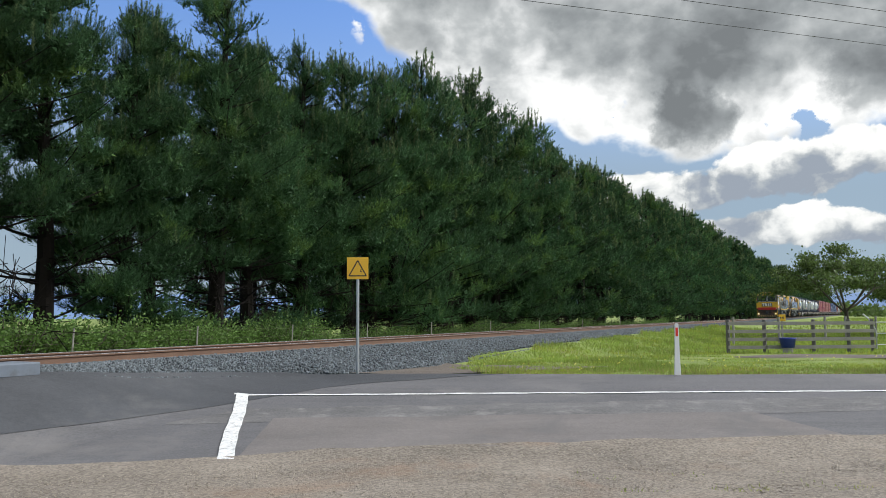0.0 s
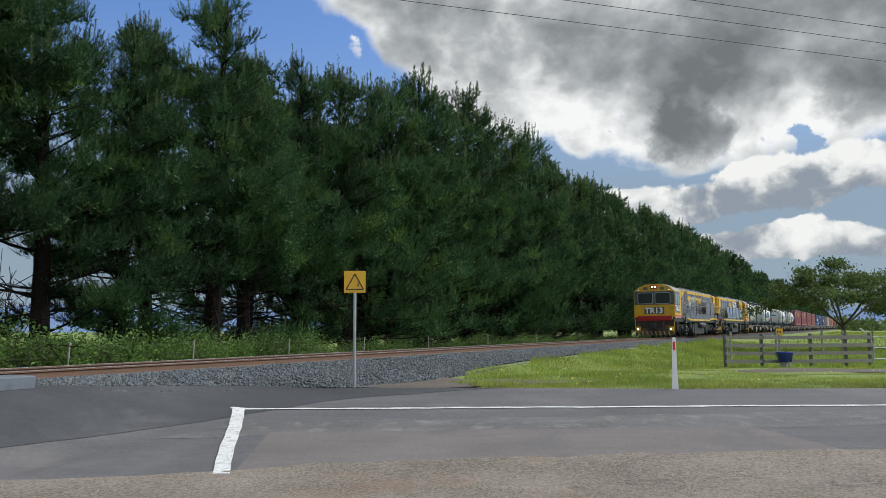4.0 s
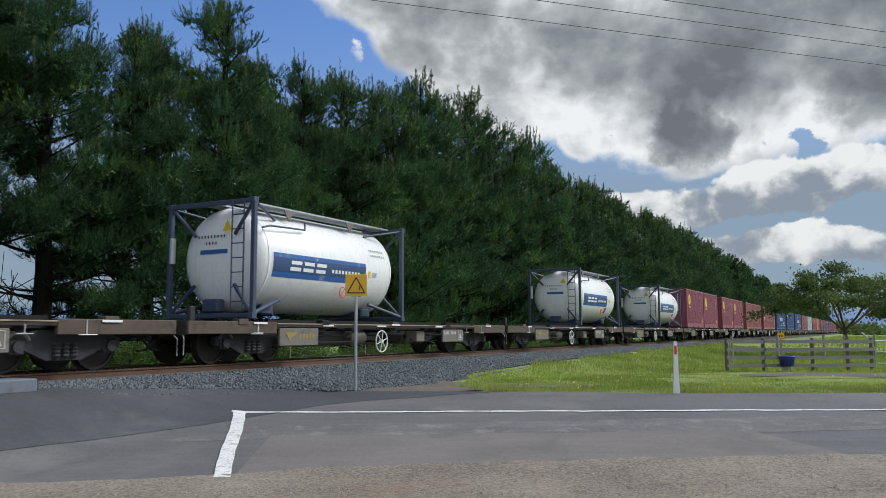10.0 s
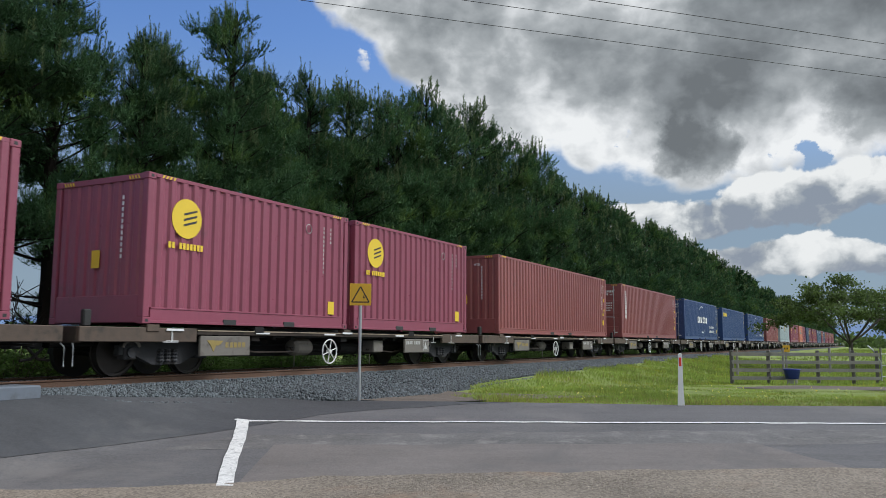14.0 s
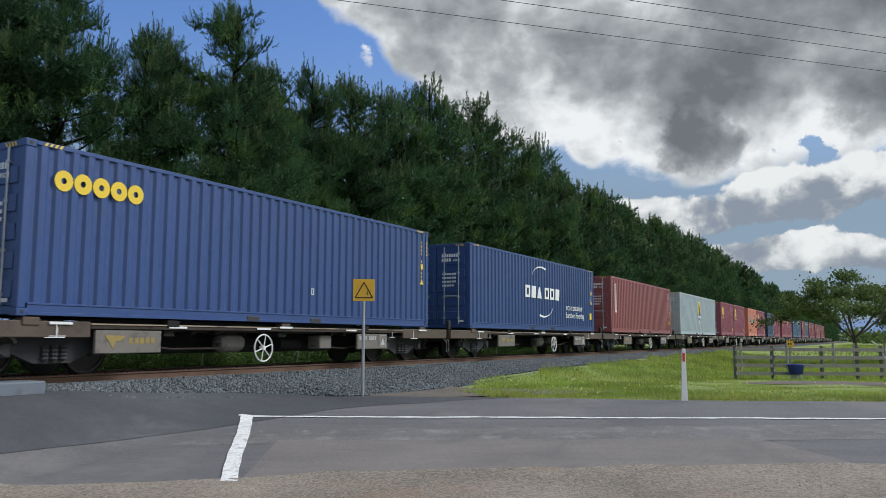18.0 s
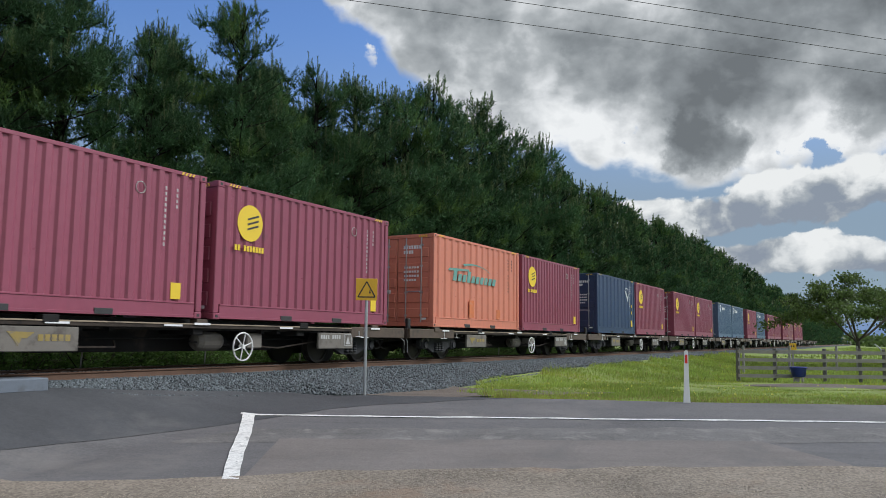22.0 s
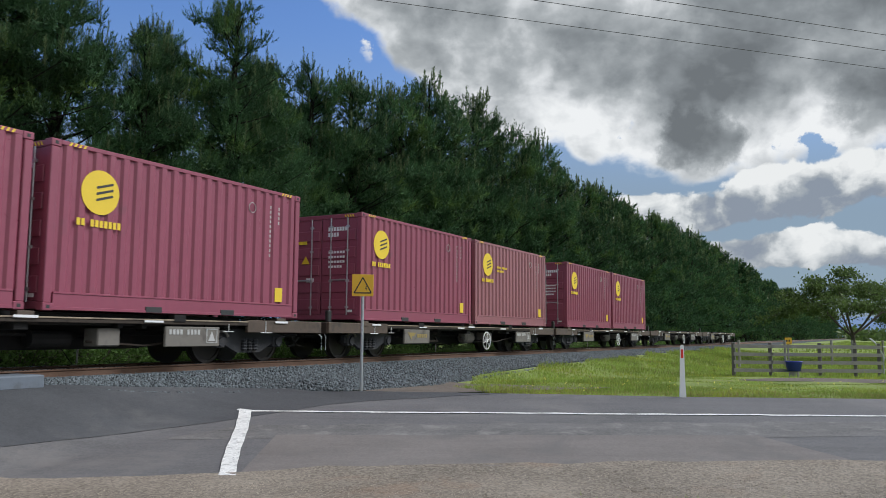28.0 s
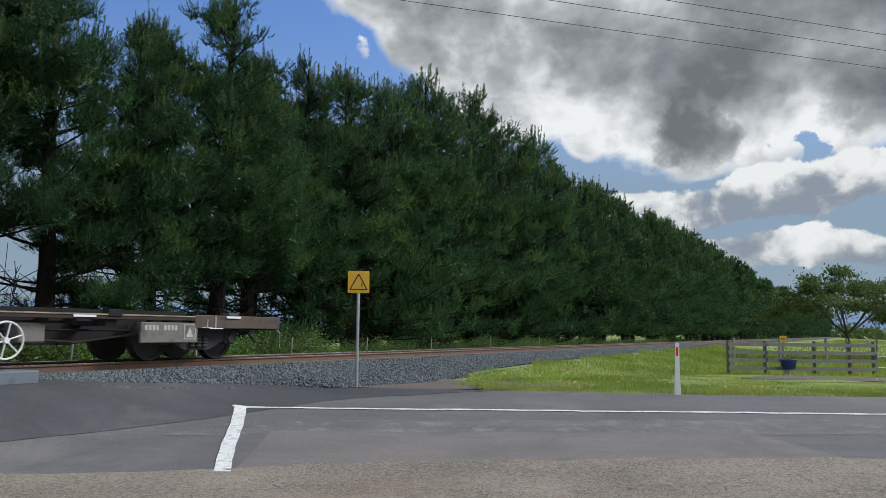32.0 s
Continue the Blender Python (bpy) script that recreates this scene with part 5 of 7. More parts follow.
    ring = Mesh().ring((3.32, -1.115, 0.66), 0.13, 0.012, "y", 20, 4).rod((3.24, -1.115, 0.57), (3.40, -1.115, 0.75), 0.012, 4)
    part("prohibition_sign", ring, M["red_reflector"], t, "small red round prohibition sign")
    part("size_sticker", on_shell(4.42, 4.52, 1.08, 1.24, 0.006, 2), M["mark_yellow"], t)
    part("data_plate", on_shell(4.6, 4.8, 1.1, 1.22, 0.006, 2), M["mark_worn"], t)
    part("bottom_outlet", Mesh().box(0.06, 0.3, -0.22, 0.22, 0.14, 0.42, 0.03), M["tank_frame"], t, "dark outlet valve box")
    part("document_tube", Mesh().rod((0.02, 1.06, 1.2), (0.02, 1.06, 1.75), 0.07, 12), M["galv"], t, "grey document holder")
    for x in (1.5, 3.9):
        part("walkway_bracket", Mesh().prism([(x, H - 0.05), (x + 0.36, H - 0.05), (x + 0.18, H - 0.30)], "y", -0.79, -0.76), M["wagon_plate"], t)
    for z in (1.62, 1.75):
        for k in range(8):
            part("stencil_mark", on_shell(4.6 + k * 0.085, 4.628 + k * 0.085, z, z + 0.06, 0.005, 1), M["mark_or_hole_black"], t)
    part("label_plate", on_shell(4.1, 4.4, 0.6, 0.85, 0.005, 3), M["wagon_plate"], t)
    marks = Mesh()
    for k in range(9):
        marks.box(0.157, 0.162, 0.42 - k * 0.09, 0.45 - k * 0.09, 1.72, 1.78)
    for k in range(4):
        marks.box(0.157, 0.162, 0.2 - k * 0.09, 0.23 - k * 0.09, 1.58, 1.64)
    part("end_stencil", marks, M["mark_or_hole_black"], t)
    part("end_band", Mesh().box(0.152, 0.162, -0.38, 0.38, 1.38, 1.47), M["mark_blue"], t)
    part("warning_triangle", Mesh().add([(0.13, -0.52, 1.85), (0.13, -0.26, 1.85), (0.13, -0.39, 2.09)], [(0, 1, 2)]), M["mark_yellow"], t)
    if ladder:
        lad = Mesh().rod((-0.02, -0.98, 0.2), (-0.02, -0.98, H - 0.05), 0.016, 6).rod((-0.02, -0.66, 0.2), (-0.02, -0.66, H - 0.05), 0.016, 6)
        for k in range(7):
            lad.rod((-0.02, -0.98, 0.35 + k * 0.3), (-0.02, -0.66, 0.35 + k * 0.3), 0.013, 6)
        part("ladder", lad, M["tank_frame"], t)
    return t


def build_loco(number, flip, shiny, label):
    """A hood diesel locomotive, 17.2 m long; the cab end leads unless flipped."""
    L = 17.2
    loco = thing("locomotive", label, "locomotive", group="locomotives of the train")
    Y, G, U_, R_ = M["loco_yellow"], M["loco_grey"], M["loco_under"], M["loco_red"]

    def X(a, b):
        return (L - b, L - a) if flip else (a, b)

    def bx(a, b, y0, y1, z0, z1, bev=0.0):
        return Mesh().box(*X(a, b), y0, y1, z0, z1, bev)

    def px(p):
        return (L - p[0], p[1], p[2]) if flip else p

    def rods(points, r, n=6):
        return Mesh().path([px(p) for p in points], r, n)
    # frame, walkway, stripes
    part("underframe", bx(0.1, L - 0.1, -1.28, 1.28, 1.0, 1.3, 0.02), U_, loco, "dark underframe and walkway")
    dip = 0.0 if flip else 0.12
    top = 1.44 if flip else 1.62
    for s in (-1, 1):
        y0, y1 = sorted((s * 1.285, s * 1.31))
        line = [(2.3, 0.0), (3.95, 0.0), (4.95, dip), (12.6, dip), (13.25, 0.0), (16.2, 0.0)]
        low = [(px((x, 0, 0))[0], 1.34 - d) for x, d in line]
        part("frame_skirt", Mesh().prism(low + [(px((16.0, 0, 0))[0], top), (px((3.6, 0, 0))[0], top), (px((3.5, 0, 0))[0], 1.42), (px((2.3, 0, 0))[0], 1.42)], "y", y0, y1), G, loco, "grey walkway fascia")
        y0, y1 = sorted((s * 1.29, s * 1.318))
        part("side_stripe", Mesh().prism([(px((x, 0, 0))[0], 1.235 - d) for x, d in line[1:]] + [(px((x, 0, 0))[0], 1.345 - d) for x, d in line[:0:-1]], "y", y0, y1), Y, loco, "yellow frame stripe")
        for k in range(6):
            part("reflector", bx(5.2 + k * 1.4, 5.45 + k * 1.4, s * 1.32 - 0.004, s * 1.32 + 0.004, 1.265 - dip, 1.315 - dip), M["mark_white"], loco)
    # long hood
    hood = Mesh().prism([(-1.0, 1.3), (1.0, 1.3), (1.0, 3.19), (0.9, 3.29), (0.5, 3.36), (-0.5, 3.36), (-0.9, 3.29), (-1.0, 3.19)], "x", *X(2.1, 15.95))
    part("long_hood", hood, G, loco, "grey hood with streaked paint")
    part("hood_stripe", bx(4.75, 15.9, -1.008, -0.99, 3.0, 3.185), Y, loco, "yellow stripe below the roof")
    if flip:
        part("yellow_field", Mesh().prism([(13.68, 3.185), (15.45, 3.185), (15.45, 1.42), (14.62, 1.42), (14.45, 1.87), (14.24, 2.12), (13.72, 2.64), (13.1, 2.86), (13.1, 3.185)], "y", -1.012, -0.9), Y, loco, "yellow body panels behind the cab")
        part("red_sweep", Mesh().prism([(14.62, 1.43), (14.74, 1.43), (14.55, 1.9), (14.32, 2.18), (13.78, 2.68), (13.2, 2.90), (13.72, 2.62), (14.24, 2.1), (14.45, 1.85)], "y", -1.02, -1.012), R_, loco, "red curved stripe")
        for x in (13.66, 14.31):
            part("panel_joint", Mesh().box(x - 0.014, x + 0.014, -1.024, -1.0, 1.45, 3.18), M["mark_or_hole_black"], loco)
        part("side_surround", Mesh().prism([(15.78, 2.92), (17.14, 2.92), (17.14, 2.1), (17.0, 1.78), (16.75, 1.62), (15.78, 1.62)], "y", -1.322, -1.302), G, loco, "grey panel round the cab window")
    else:
        sweep = [(2.62, 1.45), (2.85, 1.9), (3.1, 2.25), (3.37, 2.48), (3.87, 2.74), (4.4, 2.92), (4.76, 2.98)]
        part("yellow_field", Mesh().prism([(2.1, 1.45)] + sweep + [(4.76, 3.185), (2.1, 3.185)], "y", -1.012, -0.9), Y, loco, "yellow body panels behind the cab")
        part("red_sweep", Mesh().prism([(2.25, 1.46), (2.62, 1.46), (2.87, 1.9), (3.12, 2.25), (3.42, 2.5), (3.3, 2.5), (2.9, 2.2), (2.55, 1.85)], "y", -1.02, -1.012), R_, loco, "red curved stripe")
        for a, b, c in ((2.36, 2.82, 1.7), (2.99, 3.83, 2.5), (3.87, 4.7, 2.99)):
            for q in ((a - 0.012, a, c, 3.12), (b, b + 0.012, c, 3.12), (a, b, 3.11, 3.122)):
                part("panel_joint", bx(q[0], q[1], -1.018, -1.0, q[2], q[3]), M["mark_or_hole_black"], loco)
        # flat sheet on the hood; the recess shade is its dark colour
        part("side_recess", bx(4.8, 5.44, -1.01, -1.0, 1.66, 3.14), M["loco_under"], loco, "flat dark sheet painted as the shade of a recessed bay")
        part("recess_door", bx(4.84, 5.40, -1.016, -1.01, 1.70, 2.95, 0.004), G, loco)
        for x, z, w, h in ((4.45, 1.6, 0.3, 0.035), (4.2, 2.35, 0.6, 0.03), (3.5, 1.95, 0.22, 0.06), (3.5, 2.3, 0.3, 0.05)):
            part("vent", bx(x, x + w, -1.012, -1.0, z, z + h), M["mark_or_hole_black"], loco)
        for k in range(5):
            part("louvre", bx(2.95, 3.22, -1.03, -1.0, 1.55 + k * 0.07, 1.585 + k * 0.07), M["mark_or_hole_black"], loco)
    for x in (5.46, 8.95, 11.58):
        part("panel_joint", bx(x - 0.03, x + 0.03, -1.016, -1.0, 1.45, 3.19), M["mark_or_hole_black"], loco, "deep gap between the hood sections")
    part("panel_joint", bx(14.97, 14.985, -1.012, -1.0, 1.45, 3.19), M["mark_or_hole_black"], loco)
    part("hood_ledge", bx(11.65, 14.95, -1.03, -1.0, 2.84, 2.88, 0.006), G, loco)
    for x in (5.62, 6.4, 7.18, 7.96, 9.05, 9.68, 10.31, 10.94, 15.05, 15.5):
        door = part("hood_door", bx(x, x + (0.72 if x < 9 else 0.58 if x < 15 else 0.42), -1.012, -0.995, 1.68, 2.97, 0.004), G, loco)
        part("door_latch", bx(x + 0.06, x + 0.11, -1.025, -1.012, 2.0, 2.1), M["mark_or_hole_black"], door)
        part("door_latch", bx(x + 0.42, x + 0.47, -1.025, -1.012, 1.78, 1.86), M["mark_or_hole_black"], door)
        part("door_hinge", bx(x + 0.3, x + 0.36, -1.022, -1.012, 3.0, 3.1), M["mark_or_hole_black"], door)
    for k in range(6):
        part("louvre", bx(14.82, 15.44, -1.03, -1.0, 1.55 + k * 0.085, 1.59 + k * 0.085), M["mark_or_hole_black"], loco)
    part("lamp_grille", bx(15.02, 15.2, -1.02, -1.0, 3.02, 3.15), M["mark_or_hole_black"], loco)
    part("lamp_grille", bx(15.68, 15.9, -1.02, -1.0, 3.02, 3.15), M["mark_or_hole_black"], loco)
    # roof gear
    part("roof_hatch", bx(4.0, 7.6, -0.8, 0.8, 3.3, 3.385, 0.02), M["loco_under"], loco)
    part("roof_hatch", bx(8.1, 11.2, -0.8, 0.8, 3.3, 3.39, 0.02), M["loco_under"], loco)
    part("radiator_fan", Mesh().lathe([(3.3, 0.62), (3.45, 0.62), (3.45, 0.5), (3.4, 0.001)], (px((13.2, 0, 0))[0], 0, 0), "z", 20), M["loco_under"], loco)
    part("exhaust", bx(9.2, 9.9, -0.2, 0.2, 3.4, 3.52, 0.02), M["loco_under"], loco)
    # end of the hood
    end = part("hood_end", bx(15.98, 17.05, -1.0, 1.0, 1.8, 3.2, 0.03), Y, loco, "yellow hood end box")
    part("end_side_box", bx(15.98, 16.88, -1.08, -0.95, 2.2, 3.12, 0.02), Y, loco, "yellow radiator intake box")
    part("hood_end_base", bx(15.95, 17.0, -1.0, 1.0, 1.3, 1.8), U_, loco, "dark lower end panel")
    part("end_grime", bx(16.9, 17.06, -0.6, 0.6, 3.0, 3.165), U_, end, "sooty lamp recess")
    for y in (-0.18, 0.18):
        part("end_lamp", Mesh().lathe([(px((17.21, 0, 0))[0], 0.001), (px((17.21, 0, 0))[0], 0.06), (px((17.12, 0, 0))[0], 0.07)], (0, y, 3.07), "x", 12), M["mark_white"], end)
    part("intake_latch", bx(16.0, 16.4, -1.09, -1.08, 2.9, 2.94), M["mark_or_hole_black"], loco)
    part("intake_latch", bx(16.0, 16.4, -1.09, -1.08, 2.3, 2.34), M["mark_or_hole_black"], loco)
    part("end_visor", bx(16.95, 17.2, -0.98, 0.98, 2.98, 3.16, 0.02), Y, end)
    part("lamp_recess", bx(17.19, 17.212, -0.62, 0.7, 2.99, 3.15, 0.004), M["sooty_yellow"], end, "soot-blackened lamp recess")
    # cab
    cab = Mesh().prism([(-1.3, 1.3), (1.3, 1.3), (1.3, 2.98), (1.04, 3.22), (0.5, 3.44), (-0.5, 3.44), (-1.04, 3.22), (-1.3, 2.98)], "x", *X(0.04, 2.15))
    cab_ob = part("cab", cab, Y, loco, "yellow driving cab")
    part("cab_roof", Mesh().prism([(-1.315, 2.96), (-1.06, 3.235), (-0.5, 3.46), (0.5, 3.46), (1.06, 3.235), (1.315, 2.96), (1.2, 2.96), (1.0, 3.18), (0.48, 3.4), (-0.48, 3.4), (-1.0, 3.18), (-1.2, 2.96)], "x", *X(0.18, 2.2)), M["loco_roof"], loco, "grey cab roof")
    for s in (-1, 1):
        if not flip:
            part("side_surround", Mesh().prism([(1.56, 2.94), (0.045, 2.94), (0.045, 2.12), (0.12, 1.92), (0.25, 1.75), (0.42, 1.65), (0.62, 1.61), (1.56, 1.61)], "y", s * 1.302, s * 1.322), G, cab_ob, "grey panel round the cab window with a swept corner")
        for a, b in ((0.22, 0.80), (0.90, 1.36)):
            w = part("side_window", bx(a, b, s * 1.325 - 0.006, s * 1.325 + 0.006, 2.18, 2.72, 0.004), M["side_glass"], cab_ob)
            fr = Mesh()
            for q in (bx(a - 0.03, a, s * 1.33 - 0.012, s * 1.33 + 0.012, 2.15, 2.75), bx(b, b + 0.03, s * 1.33 - 0.012, s * 1.33 + 0.012, 2.15, 2.75),
                      bx(a, b, s * 1.33 - 0.012, s * 1.33 + 0.012, 2.15, 2.18), bx(a, b, s * 1.33 - 0.012, s * 1.33 + 0.012, 2.72, 2.75)):
                fr.add(q.v, q.f)
            part("window_frame", fr, M["galv"], w)
        part("red_band", bx(0.04, 2.2, s * 1.31 - 0.012, s * 1.31 + 0.012, 1.26, 1.42), R_, cab_ob, "red band under the cab")
        for k in range(3):
            part("reflector", bx(0.1 + k * 0.6, 0.38 + k * 0.6, s * 1.326 - 0.004, s * 1.326 + 0.004, 1.27, 1.34), M["mark_white"], cab_ob)
    me = letters(number, 0.54 if not flip else 0.47, 0.012, 0.03)
    me.materials.append(M["mark_white"])
    part("road_number", me, None, loco, "white number on the cab side", at=pose(0.12 if not flip else 15.86, -1.33, 1.7))
    # rear cab door, beside the walkway
    part("cab_door", bx(2.15, 2.2, -1.28, -1.02, 1.4, 2.9, 0.01), Y, loco)
    part("door_window", bx(2.16, 2.24, -1.22, -1.08, 2.1, 2.75, 0.01), M["glass"], loco)
    # nose
    sx = -1 if not flip else 1
    fx = X(0.04, 0.04)[0]

    def face(y0, y1, z0, z1, out, mat, name, parent, lab="", bev=0.006, back=0.02):
        a, b = sorted((fx + sx * out, fx - sx * back))
        return part(name, Mesh().box(a, b, y0, y1, z0, z1, bev), mat, parent, lab)
    face(-1.27, 1.27, 2.12, 2.98, 0.012, G, "front_surround", cab_ob, "grey panel round the windscreens")
    def rounded(y0, y1, z0, z1, r):
        pts = []
        for cy, cz, a0 in ((y1 - r, z1 - r, 0), (y0 + r, z1 - r, 90), (y0 + r, z0 + r, 180), (y1 - r, z0 + r, 270)):
            pts += [(cy + r * math.cos(radians(a0 + 22.5 * i)), cz + r * math.sin(radians(a0 + 22.5 * i))) for i in range(5)]
        return pts
    for y0, y1 in ((-1.02, -0.09), (0.09, 1.02)):
        pane = Mesh().prism(rounded(y0, y1, 2.2, 2.86, 0.1), "x", *sorted((fx + sx * 0.022, fx)))
        w = part("windscreen", pane, M["glass"], cab_ob, "dark windscreen with rounded corners")
        inner, outer = rounded(y0, y1, 2.2, 2.86, 0.1), rounded(y0 - 0.035, y1 + 0.035, 2.165, 2.895, 0.13)
        n = len(inner)
        v = [(fx + sx * 0.034, *p) for p in inner] + [(fx + sx * 0.034, *p) for p in outer] + [(fx, *p) for p in outer]
        f = [(i, (i + 1) % n, n + (i + 1) % n, n + i) for i in range(n)] + [(n + i, n + (i + 1) % n, 2 * n + (i + 1) % n, 2 * n + i) for i in range(n)]
        part("windscreen_frame", Mesh().add(v, f), M["galv"], w)
        part("wiper", Mesh().rod((fx + sx * 0.05, (y0 + y1) / 2 + 0.1, 2.18), (fx + sx * 0.05, (y0 + y1) / 2 - 0.22, 2.62), 0.012, 5), M["black"], w)
    face(-0.64, 0.64, 1.52, 1.95, 0.02, G, "number_board", cab_ob, "grey number board")
    face(-0.22, 0.22, 3.13, 3.40, 0.03, M["lamp_red"], "headlight_box", cab_ob)
    for y in (-0.1, 0.1):
        part("headlight", Mesh().lathe([(fx + sx * 0.05, 0.001), (fx + sx * 0.05, 0.06), (fx, 0.07)], (0, y, 3.27), "x", 14), M["lamp_lit"], cab_ob)
    for y in (-0.55, 0.55):
        face(y - 0.14, y + 0.14, 3.08, 3.26, 0.02, G, "number_lamp", cab_ob)
    for y in (-0.98, 0.98):
        part("marker_lamp", Mesh().lathe([(fx + sx * 0.05, 0.001), (fx + sx * 0.05, 0.028), (fx, 0.03)], (0, y, 3.06), "x", 14), M["mark_white"] if flip else M["lamp_lit"], cab_ob)
        part("lamp_bezel", Mesh().ring((fx + sx * 0.03, y, 3.06), 0.05, 0.018, "x", 16, 6), M["black"], cab_ob)
    face(-1.1, 1.1, 1.08, 1.40, 0.05, R_, "front_step", loco, "red ribbed front apron")
    for k in range(4):
        face(-1.1, 1.1, 1.10 + k * 0.08, 1.125 + k * 0.08, 0.075, R_, "apron_rib", loco)
    me = letters(number, 0.50, 0.012, 0.035)
    me.materials.append(M["mark_white"])
    if not flip:
        part("road_number", me, None, loco, "white number on the front", at=pose(fx - 0.03, 0.60, 1.57, 0, 0, -90))
    else:
        a = X(17.05, 17.05)[0]
        part("number_board", Mesh().box(a - 0.03, a, -0.3, 0.72, 2.0, 2.48, 0.006), G, loco, "grey number board")
        part("road_number", me, None, loco, "white number on the hood end", at=pose(a - 0.04, 0.68, 2.08, 0, 0, -90))
    # both ends below the frame: buffers, plough, lamps, hoses
    for e, q in ((0.1, -1), (L - 0.1, 1)):
        ex, es = px((e, 0, 0))[0], (q if not flip else -q)
        a, b = sorted((ex, ex + es * 0.06))
        part("end_plate", Mesh().box(a, b, -1.27, 1.27, 0.62, 1.14, 0.01), M["pilot"], loco, "grimy end plate")
        plough = Mesh().prism([(ex + es * 0.05, 0.62), (ex + es * 0.28, 0.14), (ex + es * 0.2, 0.14), (ex, 0.62)], "y", -1.2, 1.2)
        part("snow_plough", plough, M["pilot"], loco, "grimy pilot with worn stripes")
        st = Mesh()
        for k in range(8):
            y = -1.05 + k * 0.28
            st.add([(ex + es * 0.285, y, 0.15), (ex + es * 0.285, y + 0.1, 0.15), (ex + es * 0.17, y + 0.22, 0.42), (ex + es * 0.17, y + 0.12, 0.42)], [(0, 1, 2, 3)])
        part("plough_stripe", st, M["mark_dull_yellow"], loco)
        part("coupler", Mesh().box(*sorted((ex, ex + es * 0.5)), -0.1, 0.1, 0.62, 0.82, 0.02).box(*sorted((ex + es * 0.4, ex + es * 0.66)), -0.17, 0.17, 0.54, 0.9, 0.04), M["bogie"], loco)
        for y in (-1.05, 1.05):
            part("ditch_light_box", Mesh().box(*sorted((ex + es * 0.02, ex + es * 0.2)), y - 0.14, y + 0.14, 0.40, 0.70, 0.02), Y, loco)
            part("ditch_light", Mesh().lathe([(ex + es * 0.22, 0.001), (ex + es * 0.215, 0.06), (ex + es * 0.18, 0.075)], (0, y, 0.55), "x", 14), M["lamp_lit"] if e < 1 and not flip else M["mark_white"], loco)
            part("end_step", Mesh().path([(ex + es * 0.06, y * 1.18, 1.2), (ex + es * 0.06, y * 1.18, 0.2)], 0.018, 6), Y, loco)
        part("brake_hose", Mesh().path([(ex + es * 0.06, -0.55, 1.1), (ex + es * 0.25, -0.62, 0.8), (ex + es * 0.25, -0.55, 0.45), (ex + es * 0.2, -0.42, 0.35)], 0.03, 6), M["rubber"], loco, "red brake hose")
        a, b = sorted((ex, ex - es * 0.06))
        part("buffer_stripe", Mesh().box(a, b, -1.3, 1.3, 1.16, 1.3, 0.008), R_, loco)
        for k in range(4):
            y = -1.15 + k * 0.62
            part("reflector", Mesh().box(*sorted((ex + es * 0.006, ex - es * 0.05)), y, y + 0.3, 1.18, 1.28), M["mark_white"], loco)
    # fuel tank and air tank
    part("fuel_tank", bx(6.97, 10.8, -1.2, 1.2, 0.16, 0.98, 0.04), U_, loco, "dark fuel tank")
    part("air_tank", Mesh().lathe([(X(8.4, 8.4)[0], 0.001), (X(8.44, 8.44)[0], 0.15), (X(8.52, 8.52)[0], 0.2), (X(10.3, 10.3)[0], 0.2), (X(10.38, 10.38)[0], 0.15), (X(10.42, 10.42)[0], 0.001)], (0, -1.24, 0.80), "x", 18), U_, loco, "round air reservoir", smooth=True)
    part("battery_box", bx(5.85, 6.3, -1.28, -0.6, 0.28, 0.84, 0.02), U_, loco)
    part("battery_box", bx(10.95, 11.35, -1.28, -0.6, 0.3, 0.9, 0.02), U_, loco)
    # bogies
    for c in (3.35, 13.85):
        m = Mesh()
        for s in (-1, 1):
            y = s * 0.98
            m.prism([(-2.2, 0.5), (-2.2, 0.78), (-1.9, 0.86), (1.9, 0.86), (2.2, 0.78), (2.2, 0.5), (1.9, 0.40), (1.2, 0.52), (0.6, 0.52), (0.3, 0.40), (-0.3, 0.40), (-0.6, 0.52), (-1.2, 0.52), (-1.9, 0.40)], "y", y - 0.05, y + 0.05)
            for q in (-0.8, 0.8):
                for w in (-0.12, 0.12):
                    m.lathe([(0.42 + i * 0.035, 0.06 + 0.02 * (i % 2)) for i in range(10)], (q + w, y + s * 0.07, 0), "z", 8)
        m.box(-0.3, 0.3, -0.9, 0.9, 0.6, 1.0, 0.02)
        bogie = part("bogie", m, M["bogie"], loco, "grimy three-axle bogie", at=pose(px((c, 0, 0))[0], 0, 0))
        for q in (-1.6, 0.0, 1.6):
            for s in (-1, 1):
                b = Mesh().box(q - 0.16, q + 0.16, s * 1.0 - 0.1, s * 1.0 + 0.12, 0.32, 0.66, 0.03).rod((q, s * 1.05, 0.48), (q, s * 1.17, 0.48), 0.1, 12)
                part("axle_box", b, M["bogie"], bogie)
            WHEELS.append((build_wheelset(bogie, q), q))
        for q in (-2.15, 2.15):
            part("brake_cylinder", Mesh().rod((q, -1.12, 0.56), (q, -1.12, 0.95), 0.17, 12), U_, bogie)
            part("sand_box", Mesh().box(q - 0.3, q + 0.3, -1.22, -0.95, 0.55, 1.0, 0.03), U_, bogie)
    # ladders and handrails
    for x in (3.09, 15.25):
        lad = Mesh()
        for q in (-0.26, 0.26):
            lad.box(*X(x + q - 0.025, x + q + 0.025), -1.34, -1.29, 0.18, 1.32)
        for k in range(5):
            lad.box(*X(x - 0.24, x + 0.24), -1.4, -1.26, 0.2 + k * 0.25, 0.225 + k * 0.25)
